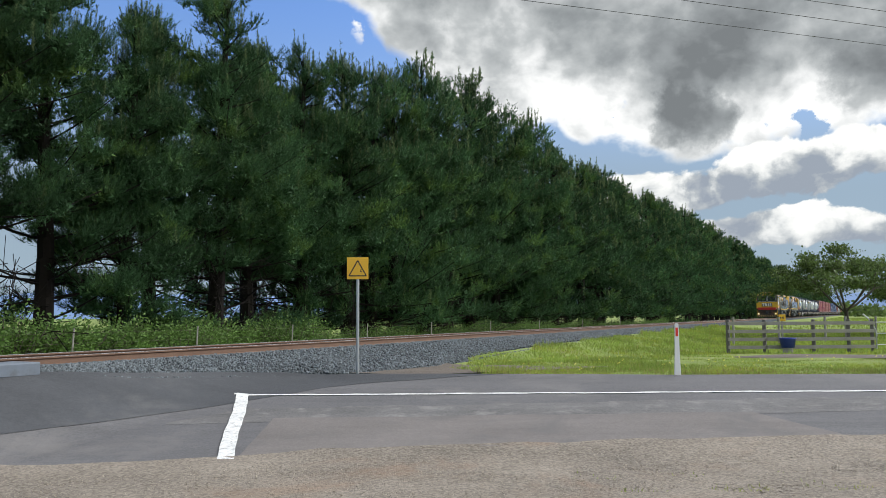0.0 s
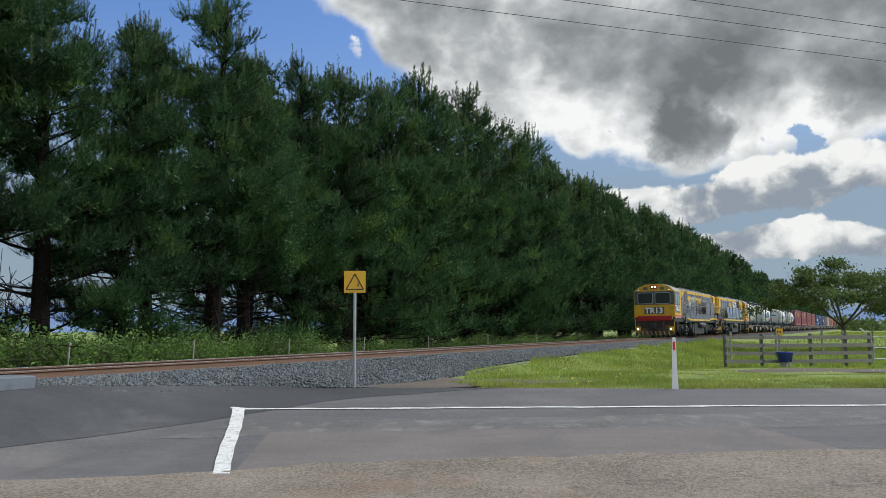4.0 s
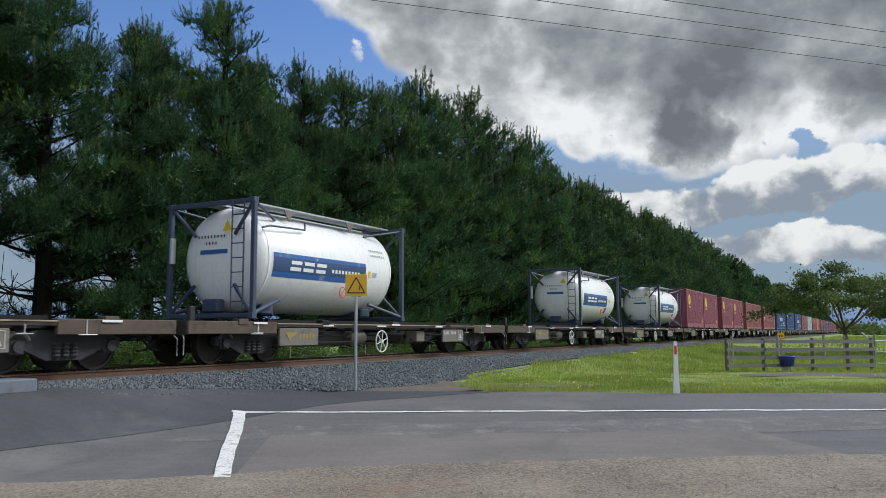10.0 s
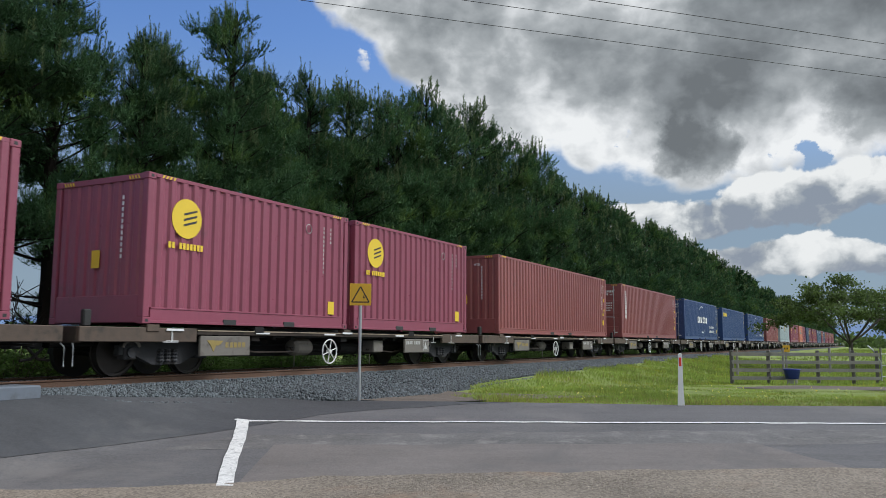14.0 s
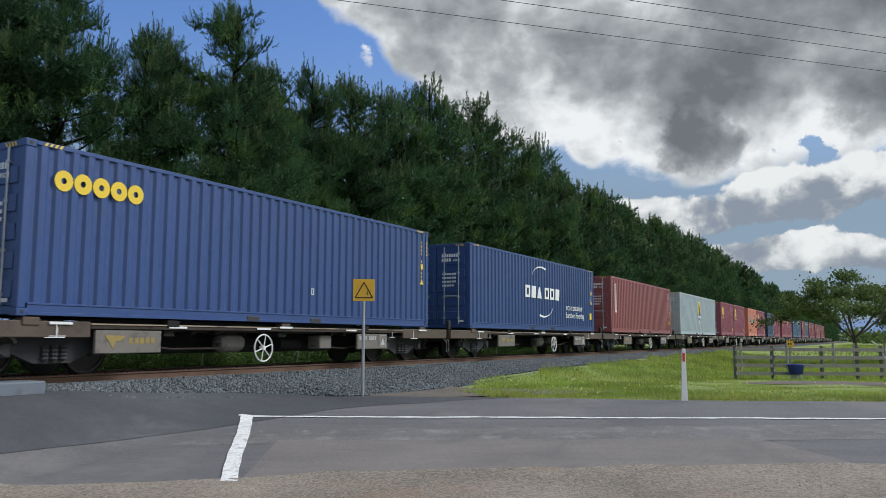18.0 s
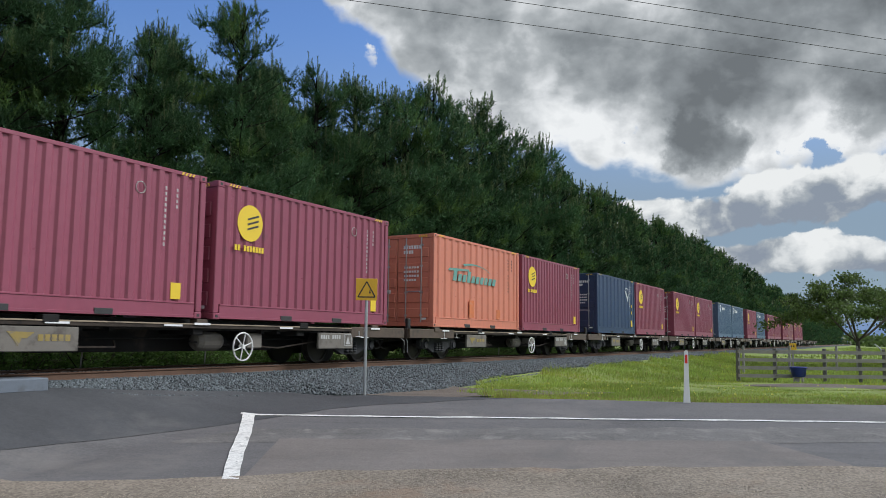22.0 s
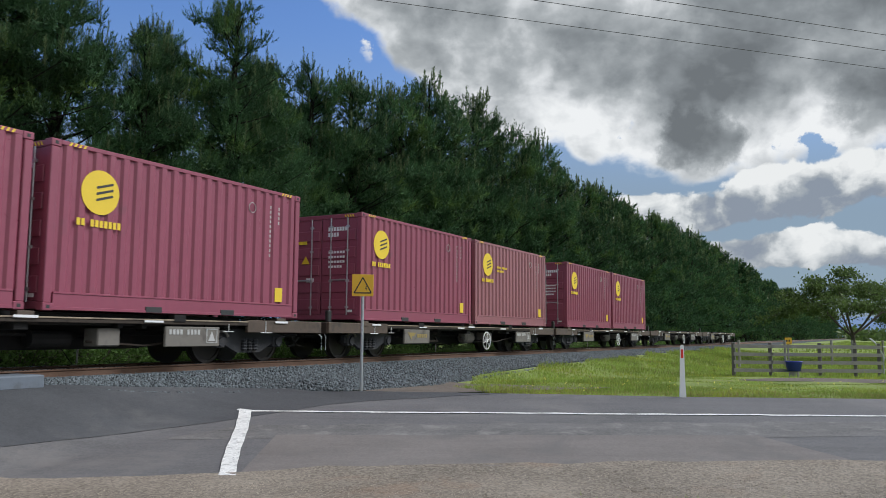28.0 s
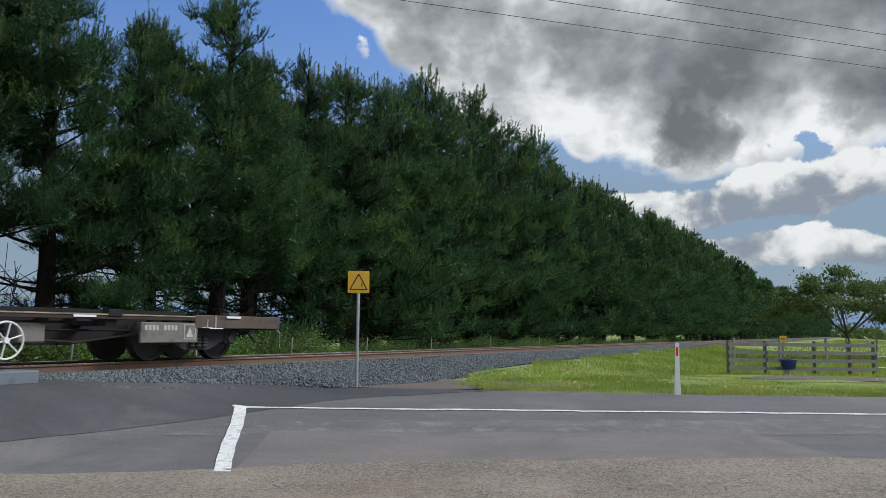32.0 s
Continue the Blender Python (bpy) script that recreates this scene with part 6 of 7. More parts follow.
        part("ladder", lad, M["loco_under"], loco, "dark steel cab ladder with worn treads")
        for k in range(5):
            part("ladder_tread", bx(x - 0.22, x + 0.22, -1.41, -1.4, 0.195 + k * 0.25, 0.232 + k * 0.25), M["galv"], loco, "worn bright tread edge")
    for x, x2, zt in ((2.78, 2.14, 2.36), (3.55, 3.55, 2.6), (14.95, 14.95, 2.53), (15.72, 17.15, 2.31)):
        part("grab_rail", rods([(x, -1.32, 1.15), (x, -1.32, zt - 0.06), (x + (0.06 if x2 > x else -0.06 if x2 < x else 0.0), -1.32, zt), (x2, -1.32, zt)], 0.02), M["rail_paint"], loco, "worn painted grab rail")
        if x2 != x:
            part("grab_rail", rods([(x, -1.32, zt - 0.36), (x2, -1.32, zt - 0.36)], 0.016), M["rail_paint"], loco)
            part("handrail_post", rods([(x2, -1.32, 1.3), (x2, -1.32, zt)], 0.018), M["rail_paint"], loco)
    part("grab_rail", rods([(2.9, -1.32, 1.75), (2.9, -1.32, 2.22), (2.97, -1.32, 2.28), (3.5, -1.32, 2.28)], 0.016), M["rail_paint"], loco)
    part("grab_rail", rods([(2.9, -1.32, 1.95), (3.5, -1.32, 1.95)], 0.016), M["rail_paint"], loco)
    for x in ((5.25, 7.33, 9.3, 11.25, 13.18) if not flip else (L - 13.0, L - 4.58, L - 6.44, L - 8.4, L - 10.5)):
        part("handrail_post", rods([(x, -1.325, 1.5), (x, -1.325, 2.58)], 0.018), M["rail_paint"], loco)
        part("post_foot", bx(x - 0.05, x + 0.05, -1.35, -1.31, 1.5, 1.64, 0.006), M["rail_paint"], loco)
    zt = 2.6 if not flip else 2.43
    part("handrail", rods([(3.55, -1.325, zt), (14.89, -1.325, zt - 0.04)], 0.018), M["rail_paint"], loco)
    part("handrail", rods([(3.55, -1.325, zt - 0.42), (11.2 if not flip else 4.2, -1.325, zt - 0.42)], 0.015), M["rail_paint"], loco)
    part("handrail", rods([(17.15, -1.3, 2.3), (17.15, -0.6, 2.3)], 0.018), M["rail_paint"], loco)
    for a, b in shiny:
        if flip:
            v, fc = grid(np.linspace(*X(a, b), 22), np.linspace(1.46, 2.38, 14), lambda x, z: (x, -1.305 + 0.022 * noise.noise((x * 1.5, z * 1.7, a)) + 0.006 * noise.noise((x * 4, z * 4, a)) + 0.02 * (z - 1.92), z))
            part("rail_panel", Mesh().add(v, fc), M["panel_metal"], loco, "shiny buckled sheet metal panel on the handrail", smooth=True)
        else:
            part("rail_panel", bx(a, b, -1.305, -1.285, 1.64, 2.55, 0.008), G, loco, "grey sheet panel on the handrail")
        if flip:
            part("panel_frame", bx(a - 0.03, a, -1.315, -1.28, 1.42, 2.4), G, loco)
            part("panel_frame", bx(a, b, -1.315, -1.28, 1.42, 1.46), G, loco)
    if not flip:
        tri = part("emblem", Mesh().prism([(5.72, 2.86), (6.98, 2.80), (6.86, 2.62), (6.5, 2.60), (6.30, 2.22), (6.12, 2.52), (5.95, 2.55)], "y", -1.026, -1.012), Y, loco, "yellow angular emblem")
        part("emblem_wing", Mesh().prism([(6.90, 2.60), (7.28, 2.80), (6.98, 2.42), (6.62, 2.12)], "y", -1.026, -1.012), Y, tri)
        part("emblem_blade", Mesh().prism([(6.34, 2.24), (6.86, 2.56), (6.58, 2.1), (6.44, 1.9)], "y", -1.03, -1.013), M["mark_white"], tri)
        for k in range(7):
            x = 7.40 + k * 0.47 + (0.12 if k > 2 else 0)
            block = Mesh().prism([(x, 2.42), (x + 0.12, 2.42), (x + 0.16, 2.66), (x + 0.28, 2.66), (x + 0.25, 2.42), (x + 0.37, 2.42), (x + 0.42, 2.84), (x + 0.06, 2.84)], "y", -1.026, -1.012)
            part("emblem_block", block, M["worn_letter"] if k < 3 else Y, loco)
        for x, z in ((5.75, 2.05), (6.1, 2.03), (7.1, 2.0), (7.55, 1.98), (8.4, 1.96), (9.25, 1.94), (9.6, 1.93), (10.1, 1.92), (10.5, 1.92), (7.3, 2.93), (7.75, 2.93), (9.2, 2.92), (9.65, 2.92), (10.3, 2.91), (10.75, 2.91)):
            part("hood_latch", bx(x, x + 0.055, -1.034, -1.012, z - 0.045, z + 0.045, 0.004), M["mark_or_hole_black"], loco)
    else:
        part("emblem", Mesh().prism([(5.96, 2.88), (7.15, 2.84), (6.95, 2.62), (6.75, 2.6), (6.62, 2.3), (6.3, 2.45)], "y", -1.026, -1.012), Y, loco, "worn yellow emblem")
        part("emblem_wing", Mesh().prism([(7.52, 2.84), (7.22, 2.4), (6.92, 2.4), (7.05, 2.6)], "y", -1.026, -1.012), Y, loco)
        # no real opening: the shade inside the bay is painted as a black sheet
        part("engine_bay_opening", Mesh().box(10.92, 12.58, -1.02, -1.0, 2.1, 3.14), M["mark_or_hole_black"], loco, "flat black sheet painted as the shade of an open side bay")
        for k in range(8):
            part("bay_bar", Mesh().box(11.1 + k * 0.18, 11.115 + k * 0.18, -1.03, -1.02, 2.1, 3.12), M["loco_under"], loco)
        part("white_panel", Mesh().box(8.5, 10.84, -1.022, -1.0, 1.6, 2.99), M["white_wrap"], loco, "scuffed white panel with a safety poster")
        part("poster", Mesh().prism([(8.7, 1.9), (10.5, 1.9), (10.25, 2.88), (9.0, 2.93)], "y", -1.028, -1.023), G, loco, "dark safety poster with a red band")
        part("poster_band", Mesh().prism([(8.985, 2.86), (10.27, 2.80), (10.25, 2.88), (9.0, 2.93)], "y", -1.032, -1.029), R_, loco)
        say = letters("SPEAK UP!", 0.26, 0.006, 0.03)
        say.materials.append(M["mark_white"])
        part("poster_lettering", say, None, loco, "white words on the poster", at=pose(8.9, -1.033, 2.5))
        part("poster_line", bars(8.95, 2.33, 9, 0.11, 0.09, 0.03, -1.03, (4,)), M["mark_white"], loco)
        part("panel_joint", Mesh().box(8.5, 10.84, -1.028, -1.02, 2.44, 2.455), M["mark_or_hole_black"], loco)
    return loco


def build_train():
    ride(build_loco("TR13", False, [(11.3, 13.14), (13.22, 14.85)], "yellow and grey freight locomotive leading the train, lamps lit"), -86.1)
    ride(build_loco("TR14", True, [(4.68, 6.65), (6.72, 8.75), (8.84, 10.73), (10.8, 12.6), (12.66, 13.93)], "yellow and grey locomotive running hood first, shiny side panels"), -67.6)
    first = build_wagon("black skeletal container wagon, rusty sills, white handbrake wheel")
    other = build_wagon("black skeletal container wagon, brown end sills, handbrake wheel off centre", 7.2, 2.16, 9.66)
    first_used, other_used = 0, 0
    wagons = []
    for k in range(24):
        second = 10 <= k <= 15 or k >= 20
        if second:
            wagons.append(other if not other_used else copy_thing(other, pose(0, 0, 0)))
            other_used += 1
        else:
            wagons.append(first if not first_used else copy_thing(first, pose(0, 0, 0)))
            first_used += 1
    pitch = 14.82
    for k, w in enumerate(wagons):
        ride(w, 10.4 + pitch * (k - 4))
    tank = build_tank("white tank container with a blue band in a dark frame")
    tanks = [tank] + [copy_thing(tank, pose(0, 0, 0)) for _ in range(3)]
    for t, (k, off) in zip(tanks, ((0, 0.45), (1, 0.48), (2, 6.7), (3, 6.7))):
        ride(t, 10.4 + pitch * (k - 4) + off, DECK)
    maroon = "maroon corrugated steel container with a yellow round emblem"
    kinds = {
        "m": build_container(6.058, "maroon", True, maroon, disc_logo()),
        "f": build_container(6.058, "maroon", False, "maroon steel container with plain end and yellow emblem", disc_logo()),
        "w": build_container(6.058, "maroon", True, "maroon steel container with yellow emblem and extra painted lines", disc_logo(False, True)),
        "p": build_container(6.058, "maroon_faded", False, "faded maroon steel container with a worn yellow emblem", disc_logo(False, True)),
        "o": build_container(6.058, "orange", True, "sun-bleached orange steel container with worn teal emblem", teal_logo, pitch=0.42),
        "n": build_container(6.058, "navy", True, "dark navy steel container with white diamond emblem and lock bars", diamond_logo, pitch=0.56),
        "b": build_container(6.058, "steel_blue", True, "steel-blue container with a white emblem, on a flat wagon", bird_logo),
        "R": build_container(12.192, "red", False, "long oxide-red steel container with white stencil marks", plain_logo),
        "S": build_container(12.192, "red", True, "long oxide-red steel container with a tall white stencil", front_marks_logo),
        "C": build_container(12.192, "blue", True, "long blue steel container with a white emblem between curved strokes", blue_line_logo),
        "D": build_container(12.192, "blue", True, "long darker blue steel container with a white emblem between curved strokes", blue_line_logo),
        "E": build_container(12.192, "blue", True, "long blue steel container with yellow block emblem", yellow_word_logo),
        "G": build_container(12.192, "pale", True, "long pale grey-blue steel container with a yellow round emblem", sunset_logo),
    }
    hire = letters("HIRE  ME", 0.22)
    hire.materials.append(M["mark_white"])
    part("hire_board", Mesh().box(-0.012, -0.002, 0.12, 1.02, 2.03, 2.32), M["mark_blue"], kinds["G"], "dark blue board with white words")
    part("lettering", hire, None, kinds["G"], at=pose(-0.016, 1.0, 2.1, 0, 0, -90))
    loads = ["ff", "ff", "R", "S", "C", "E", "D", "S", "G", "mm", "om", "nm", "mm", "bb", "mb", "wm", "mp", "mm"]
    used = set()
    for k, load in enumerate(loads):
        for i, c in enumerate(load):
            ob = kinds[c]
            if c in used:
                ob = copy_thing(ob, pose(0, 0, 0))
            used.add(c)
            ride(ob, 10.4 + pitch * k + i * 6.36, DECK)


build_train()


# ---- plants ----
def blades(centres, ways, lengths, widths, rng):
    """Thin triangles from centres along ways, as vertex and face arrays."""
    n = len(centres)
    side = np.cross(ways, rng.normal(size=(n, 3)))
    side /= np.linalg.norm(side, axis=1, keepdims=True) + 1e-9
    v = np.empty((n, 3, 3))
    v[:, 0] = centres - side * widths[:, None] / 2
    v[:, 1] = centres + side * widths[:, None] / 2
    v[:, 2] = centres + ways * lengths[:, None]
    return v.reshape(-1, 3), np.arange(3 * n).reshape(-1, 3)


def unit(a):
    return a / (np.linalg.norm(a, axis=-1, keepdims=True) + 1e-9)


def pine_mesh(seed, height, radius, crown_base, whorl, shoots, needles, blade, wide, core):
    """A windbreak pine: trunk, whorls of rising limbs that carry dense needle pads, dead twigs below, candles on top."""
    rng = np.random.default_rng(seed)
    wood = Mesh()
    lean = rng.normal(size=2) * 0.012
    knots = [Vector((lean[0] * z + 0.05 * math.sin(z + seed), lean[1] * z, z)) for z in (height * 0.96 * i / 8 for i in range(9))]
    r0 = 0.021 * height
    for i in range(8):
        wood.rod(knots[i], knots[i + 1], r0 * (1 - i / 8) ** 0.8 + 0.02, 8, r0 * (1 - (i + 1) / 8) ** 0.8 + 0.02, caps=False)
    pads, candles = [], []          # centre, outward way, size; foot, tallness
    phase = rng.random(4) * 6.28
    z = 0.6
    while z < height - 0.9:
        k = z / height
        taper = min(1.0, 1.30 * (1 - k) ** 0.84)
        for b in range(rng.integers(4, 7)):
            a = rng.random() * 2 * math.pi
            lump = 1 + 0.20 * math.sin(2 * a + phase[0] + z * 0.9) + 0.16 * math.sin(3 * a + phase[1] - z * 1.6)
            ln = radius * taper * lump * (0.72 + 0.36 * rng.random()) + 0.12
            rise = radians(-4 + 36 * k + rng.normal() * 7)
            out = np.array([math.cos(a), math.sin(a), 0.0])
            base = np.array([lean[0] * z, lean[1] * z, z + rng.normal() * 0.12])
            f = np.linspace(0, 1, 6)[:, None]
            pts = base + out * ln * f * math.cos(rise) + np.array([0, 0, 1.0]) * ln * (f * math.sin(rise) + 0.16 * f * f)
            for s in range(5):
                wood.rod(pts[s], pts[s + 1], 0.035 * (1 - s / 5) * (1 - 0.5 * k) + 0.008, 3, caps=False)
            if z < crown_base and rng.random() < 0.74:
                for q in range(9):
                    s = rng.integers(1, 6)
                    e = pts[s] + unit(rng.normal(size=3) + np.array([out[0], out[1], 0.0])) * (0.35 + 0.6 * rng.random())
                    wood.rod(pts[s], e, 0.010, 3, caps=False)
                continue
            if rng.random() < 0.1:
                continue
            for g in ((1.0, 0.74, 0.48) if ln > 1.4 else (1.0, 0.55) if ln > 0.7 else (0.9,)):
                at = np.array([np.interp(g, f[:, 0], pts[:, j]) for j in range(3)]) + rng.normal(size=3) * np.array([0.2, 0.2, 0.06]) * min(1, ln)
                pads.append((at, out, min(0.66, (0.34 + 0.12 * ln) * (0.75 + 0.5 * rng.random()))))
            if k > 0.5:
                for g in (1.0, 0.8, 0.6)[:rng.integers(1, 4)]:
                    candles.append((base + (pts[-1] - base) * g + rng.normal(size=3) * np.array([0.1, 0.1, 0.0]) + np.array([0, 0, 0.08]), 0.4 + 0.45 * rng.random()))
            elif rng.random() < 0.3:
                candles.append((pts[-1], 0.3 + 0.3 * rng.random()))
        if z > crown_base:
            pads.append((np.array([lean[0] * z, lean[1] * z, z + 0.2]), np.array([0.0, 0.0, 0.3]), 0.55 - 0.2 * k))
        z += whorl * (0.7 + 0.6 * rng.random()) * (1.0 - 0.35 * k)
    top = np.array([lean[0] * height, lean[1] * height, height])
    candles.append((top - np.array([0, 0, 1.25]), 1.25))
    for i in range(9):
        q = 0.25 + 0.75 * rng.random()
        a = rng.random() * 6.28
        candles.append((top + np.array([math.cos(a) * 0.75 * q, math.sin(a) * 0.75 * q, -0.9 - 1.2 * q]), 0.5 + 0.35 * rng.random()))
    # the leafy shoots of every pad, fanned outward and upward over a dim core
    foot, way, size, cores, spans = [], [], [], [], []
    for at, out, r in pads:
        n = max(4, int(shoots * (r / 0.5) ** 2))
        o = unit(rng.normal(size=(n, 3)) + out * 0.35 + np.array([0, 0, 0.35])) * (r * rng.random((n, 1)) ** 0.45) * np.array([1, 1, 0.5])
        foot.append(at + o * 0.75)
        way.append(unit(o / r * 0.7 + out * 0.35 + np.array([0, 0, 0.85]) + rng.normal(size=(n, 3)) * 0.22))
        size.append(np.full(n, 0.75 * r) * (0.6 + 0.6 * rng.random(n)))
        m = max(3, int(2 * core * (r / 0.5) ** 2))
        cores.append(at + unit(rng.normal(size=(m, 3))) * r * 0.6 * rng.random((m, 1)) * np.array([1, 1, 0.5]))
        spans.append(np.full(m, r))
    foot, way, size, cores, spans = (np.concatenate(q) for q in (foot, way, size, cores, spans))

    def brush(foot, way, size, count, ln, wd, press):
        """Needles set round each shoot."""
        u = rng.random((len(foot), count, 1))
        at = foot[:, None] + way[:, None] * size[:, None, None] * u
        w = unit(way[:, None] * press + unit(rng.normal(size=at.shape)))
        n = at.shape[0] * count
        taper = (1.15 - 0.5 * u).reshape(-1)
        return blades(at.reshape(-1, 3), w.reshape(-1, 3), ln * taper * (0.7 + 0.5 * rng.random(n)), wd * (0.7 + 0.6 * rng.random(n)), rng)
    v, f = brush(foot, way, size, needles, blade, wide, 1.35)
    cv, cf = blades(cores, unit(rng.normal(size=cores.shape) + np.array([0, 0, 0.5])), spans * 0.24, spans * 0.11, rng)
    v, f = np.concatenate([v, cv]), np.concatenate([f, cf + len(v)])
    cfoot = np.array([c for c, h in candles])
    cway = unit(rng.normal(size=cfoot.shape) * 0.07 + np.array([0, 0, 1.0]))
    yv, yf = brush(cfoot, cway, np.array([h for c, h in candles]), max(12, needles * 4), min(blade, 0.22) * 0.95, wide, 1.15)
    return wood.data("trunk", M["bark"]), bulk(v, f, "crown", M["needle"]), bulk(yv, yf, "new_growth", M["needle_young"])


def build_pines():
    rng = random.Random(11)
    group = "pine windbreak along the railway"
    label = "tall dark green pine with upright shoots in a dense windbreak"

    def make(seed, *spec):
        t = thing("pine_tree", label, "tree", group=group)
        trunk, crown, shoots = pine_mesh(seed, 12.0, *spec)
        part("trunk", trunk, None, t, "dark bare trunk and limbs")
        part("crown", crown, None, t, "dark green needle crown")
        tagged(part("new_growth", shoots, None, t, "paler upright shoots"), kind="stuff")
        return t
    near = [make(3 + i, 2.35 + 0.15 * (i % 3), (3.6, 2.2, 3.2, 1.6, 2.8)[i], 0.52, 21, 26, 0.13, 0.013, 40) for i in range(5)]
    middle = [make(13 + i, 2.6 + 0.15 * (i % 3), (1.6, 0.9, 2.2, 1.0)[i], 0.60, 13, 13, 0.17, 0.028, 26) for i in range(4)]
    far = [make(20 + i, 2.6, 0.8, 0.70, 7, 8, 0.26, 0.065, 12) for i in range(3)]
    distant = [make(30 + i, 2.5, 0.8, 0.95, 3, 5, 0.45, 0.15, 5) for i in range(2)]
    used = set()

    def plant(kinds, x, y, top):
        fresh = [k for k in kinds if k.name not in used]
        ob = fresh[0] if fresh else rng.choice(kinds)
        foot = float(land(x, y)) - 0.5 - (0.0 if y < 20 else 0.2)
        s = (top - foot) / 12.0
        m = pose(x, y, foot, 0, 0, rng.uniform(0, 360)) @ Matrix.Diagonal((s * rng.uniform(0.92, 1.1), s * rng.uniform(0.92, 1.1), s, 1))
        if ob.name in used:
            copy_thing(ob, m)
        else:
            used.add(ob.name)
            ob.matrix_basis = m

    # the front row as it stands beside the crossing: place along the track and height of the tip
    for x, top in ((8.6, 13.4), (11.0, 13.3), (13.6, 12.8), (15.7, 10.9), (17.2, 11.3), (19.4, 11.9), (21.4, 12.5), (24.4, 13.2), (26.8, 12.8), (29.2, 12.6), (30.6, 13.1), (32.7, 14.3), (36.1, 12.8), (39.0, 13.0), (41.8, 12.6), (44.7, 13.3), (47.4, 12.6)):
        plant(near if x < 26 else middle, x, 18.7 + rng.uniform(-0.35, 0.35), top)

    def top_at(x):
        return float(np.interp(x, [50, 55.6, 60, 65, 74, 90, 118, 170, 400], [13.0, 13.4, 12.9, 13.2, 12.6, 13.1, 13.0, 12.7, 12.9]))
    x = 50.0
    while x < 78:
        plant(far, x, 18.7 + rng.uniform(-0.8, 0.8), top_at(x) + rng.uniform(-0.7, 0.3))
        x += rng.uniform(2.2, 3.1)
    x = 25.0
    while x < 60:
        plant(far, x, 22.0 + rng.uniform(-0.6, 0.6), 11.6 + rng.uniform(-0.9, 0.3))
        x += rng.uniform(2.8, 3.6)
    x = 79.0
    while x < 420:
        plant(far if x < 120 else distant, x, 18.8 + rng.uniform(-0.6, 0.6), top_at(x) + rng.uniform(-1.0, 0.4))
        x += rng.uniform(2.8, 3.8) * (1 if x < 180 else 1.5)


build_pines()


def leaf_cloud(rng, centres, size, n_each, spread, flat=0.6):
    """Small pointed leaves about centres: two triangles each."""
    c = np.repeat(centres, n_each, 0) + rng.normal(size=(len(centres) * n_each, 3)) * spread
    n = len(c)
    a = unit(rng.normal(size=(n, 3)) + np.array([0, 0, 0.3]))
    b = unit(np.cross(a, rng.normal(size=(n, 3)) + np.array([0, 0, flat])))
    ln = size * (0.6 + 0.8 * rng.random(n))[:, None]
    v = np.stack([c, c + a * ln * 0.5 + b * ln * 0.32, c + a * ln, c + a * ln * 0.5 - b * ln * 0.32], 1).reshape(-1, 3)
    return v, np.arange(4 * n).reshape(-1, 4)


def build_bushes():
    group = "brambles beside the railway"
    kinds = []
    for i in range(4):
        rng = np.random.default_rng(50 + i)
        t = thing("bramble_bush", "low bright green bramble thicket beside the railway", "bush", group=group)
        stems = Mesh()
        cs = []
        for k in range(46):
            a, r = rng.random() * 2 * math.pi, 1.15 * math.sqrt(rng.random())
            p = np.array([r * math.cos(a) * 1.25, r * math.sin(a) * 0.8, (0.95 - 0.5 * (r / 1.15) ** 2) * (0.55 + 0.5 * rng.random())])
            stems.rod((p[0] * 0.5, p[1] * 0.5, -0.05), p, 0.008, 4, caps=False)
            for j in range(3):
                cs.append(p * np.array([1, 1, 1 - 0.3 * j]) + rng.normal(size=3) * 0.05)
        part("stem_tangle", stems, M["twig"], t)
        v, f = leaf_cloud(rng, np.array(cs), 0.075, 24, 0.15)
        part("foliage", bulk(v, f, "foliage", M["leaf"]), None, t, "bright green leaves")
        kinds.append(t)
    rng = random.Random(5)
    x, used = 7.5, set()
    while x < 75:
        near = x < 22
        for row in ((0, 1) if near else (0,)):
            fresh = [k for k in kinds if k.name not in used]
            ob = fresh[0] if fresh else rng.choice(kinds)
            y = (15.9 if near else 16.4) + row * 0.9 + rng.uniform(-0.25, 0.25)
            s = rng.uniform(0.8, 1.1) * (0.95 if x < 14 else 0.8 if near else 0.7)
            m = pose(x + row * 0.7, y, float(land(x, y)) - 0.03, 0, 0, rng.uniform(-25, 25)) @ Matrix.Diagonal((s * 1.05, s, s * rng.uniform(0.8, 1.15), 1))
            if ob.name in used:
                copy_thing(ob, m)
            else:
                used.add(ob.name)
                ob.matrix_basis = m
        x += rng.uniform(1.2, 1.7) * (1 if near else 1.7)


build_bushes()


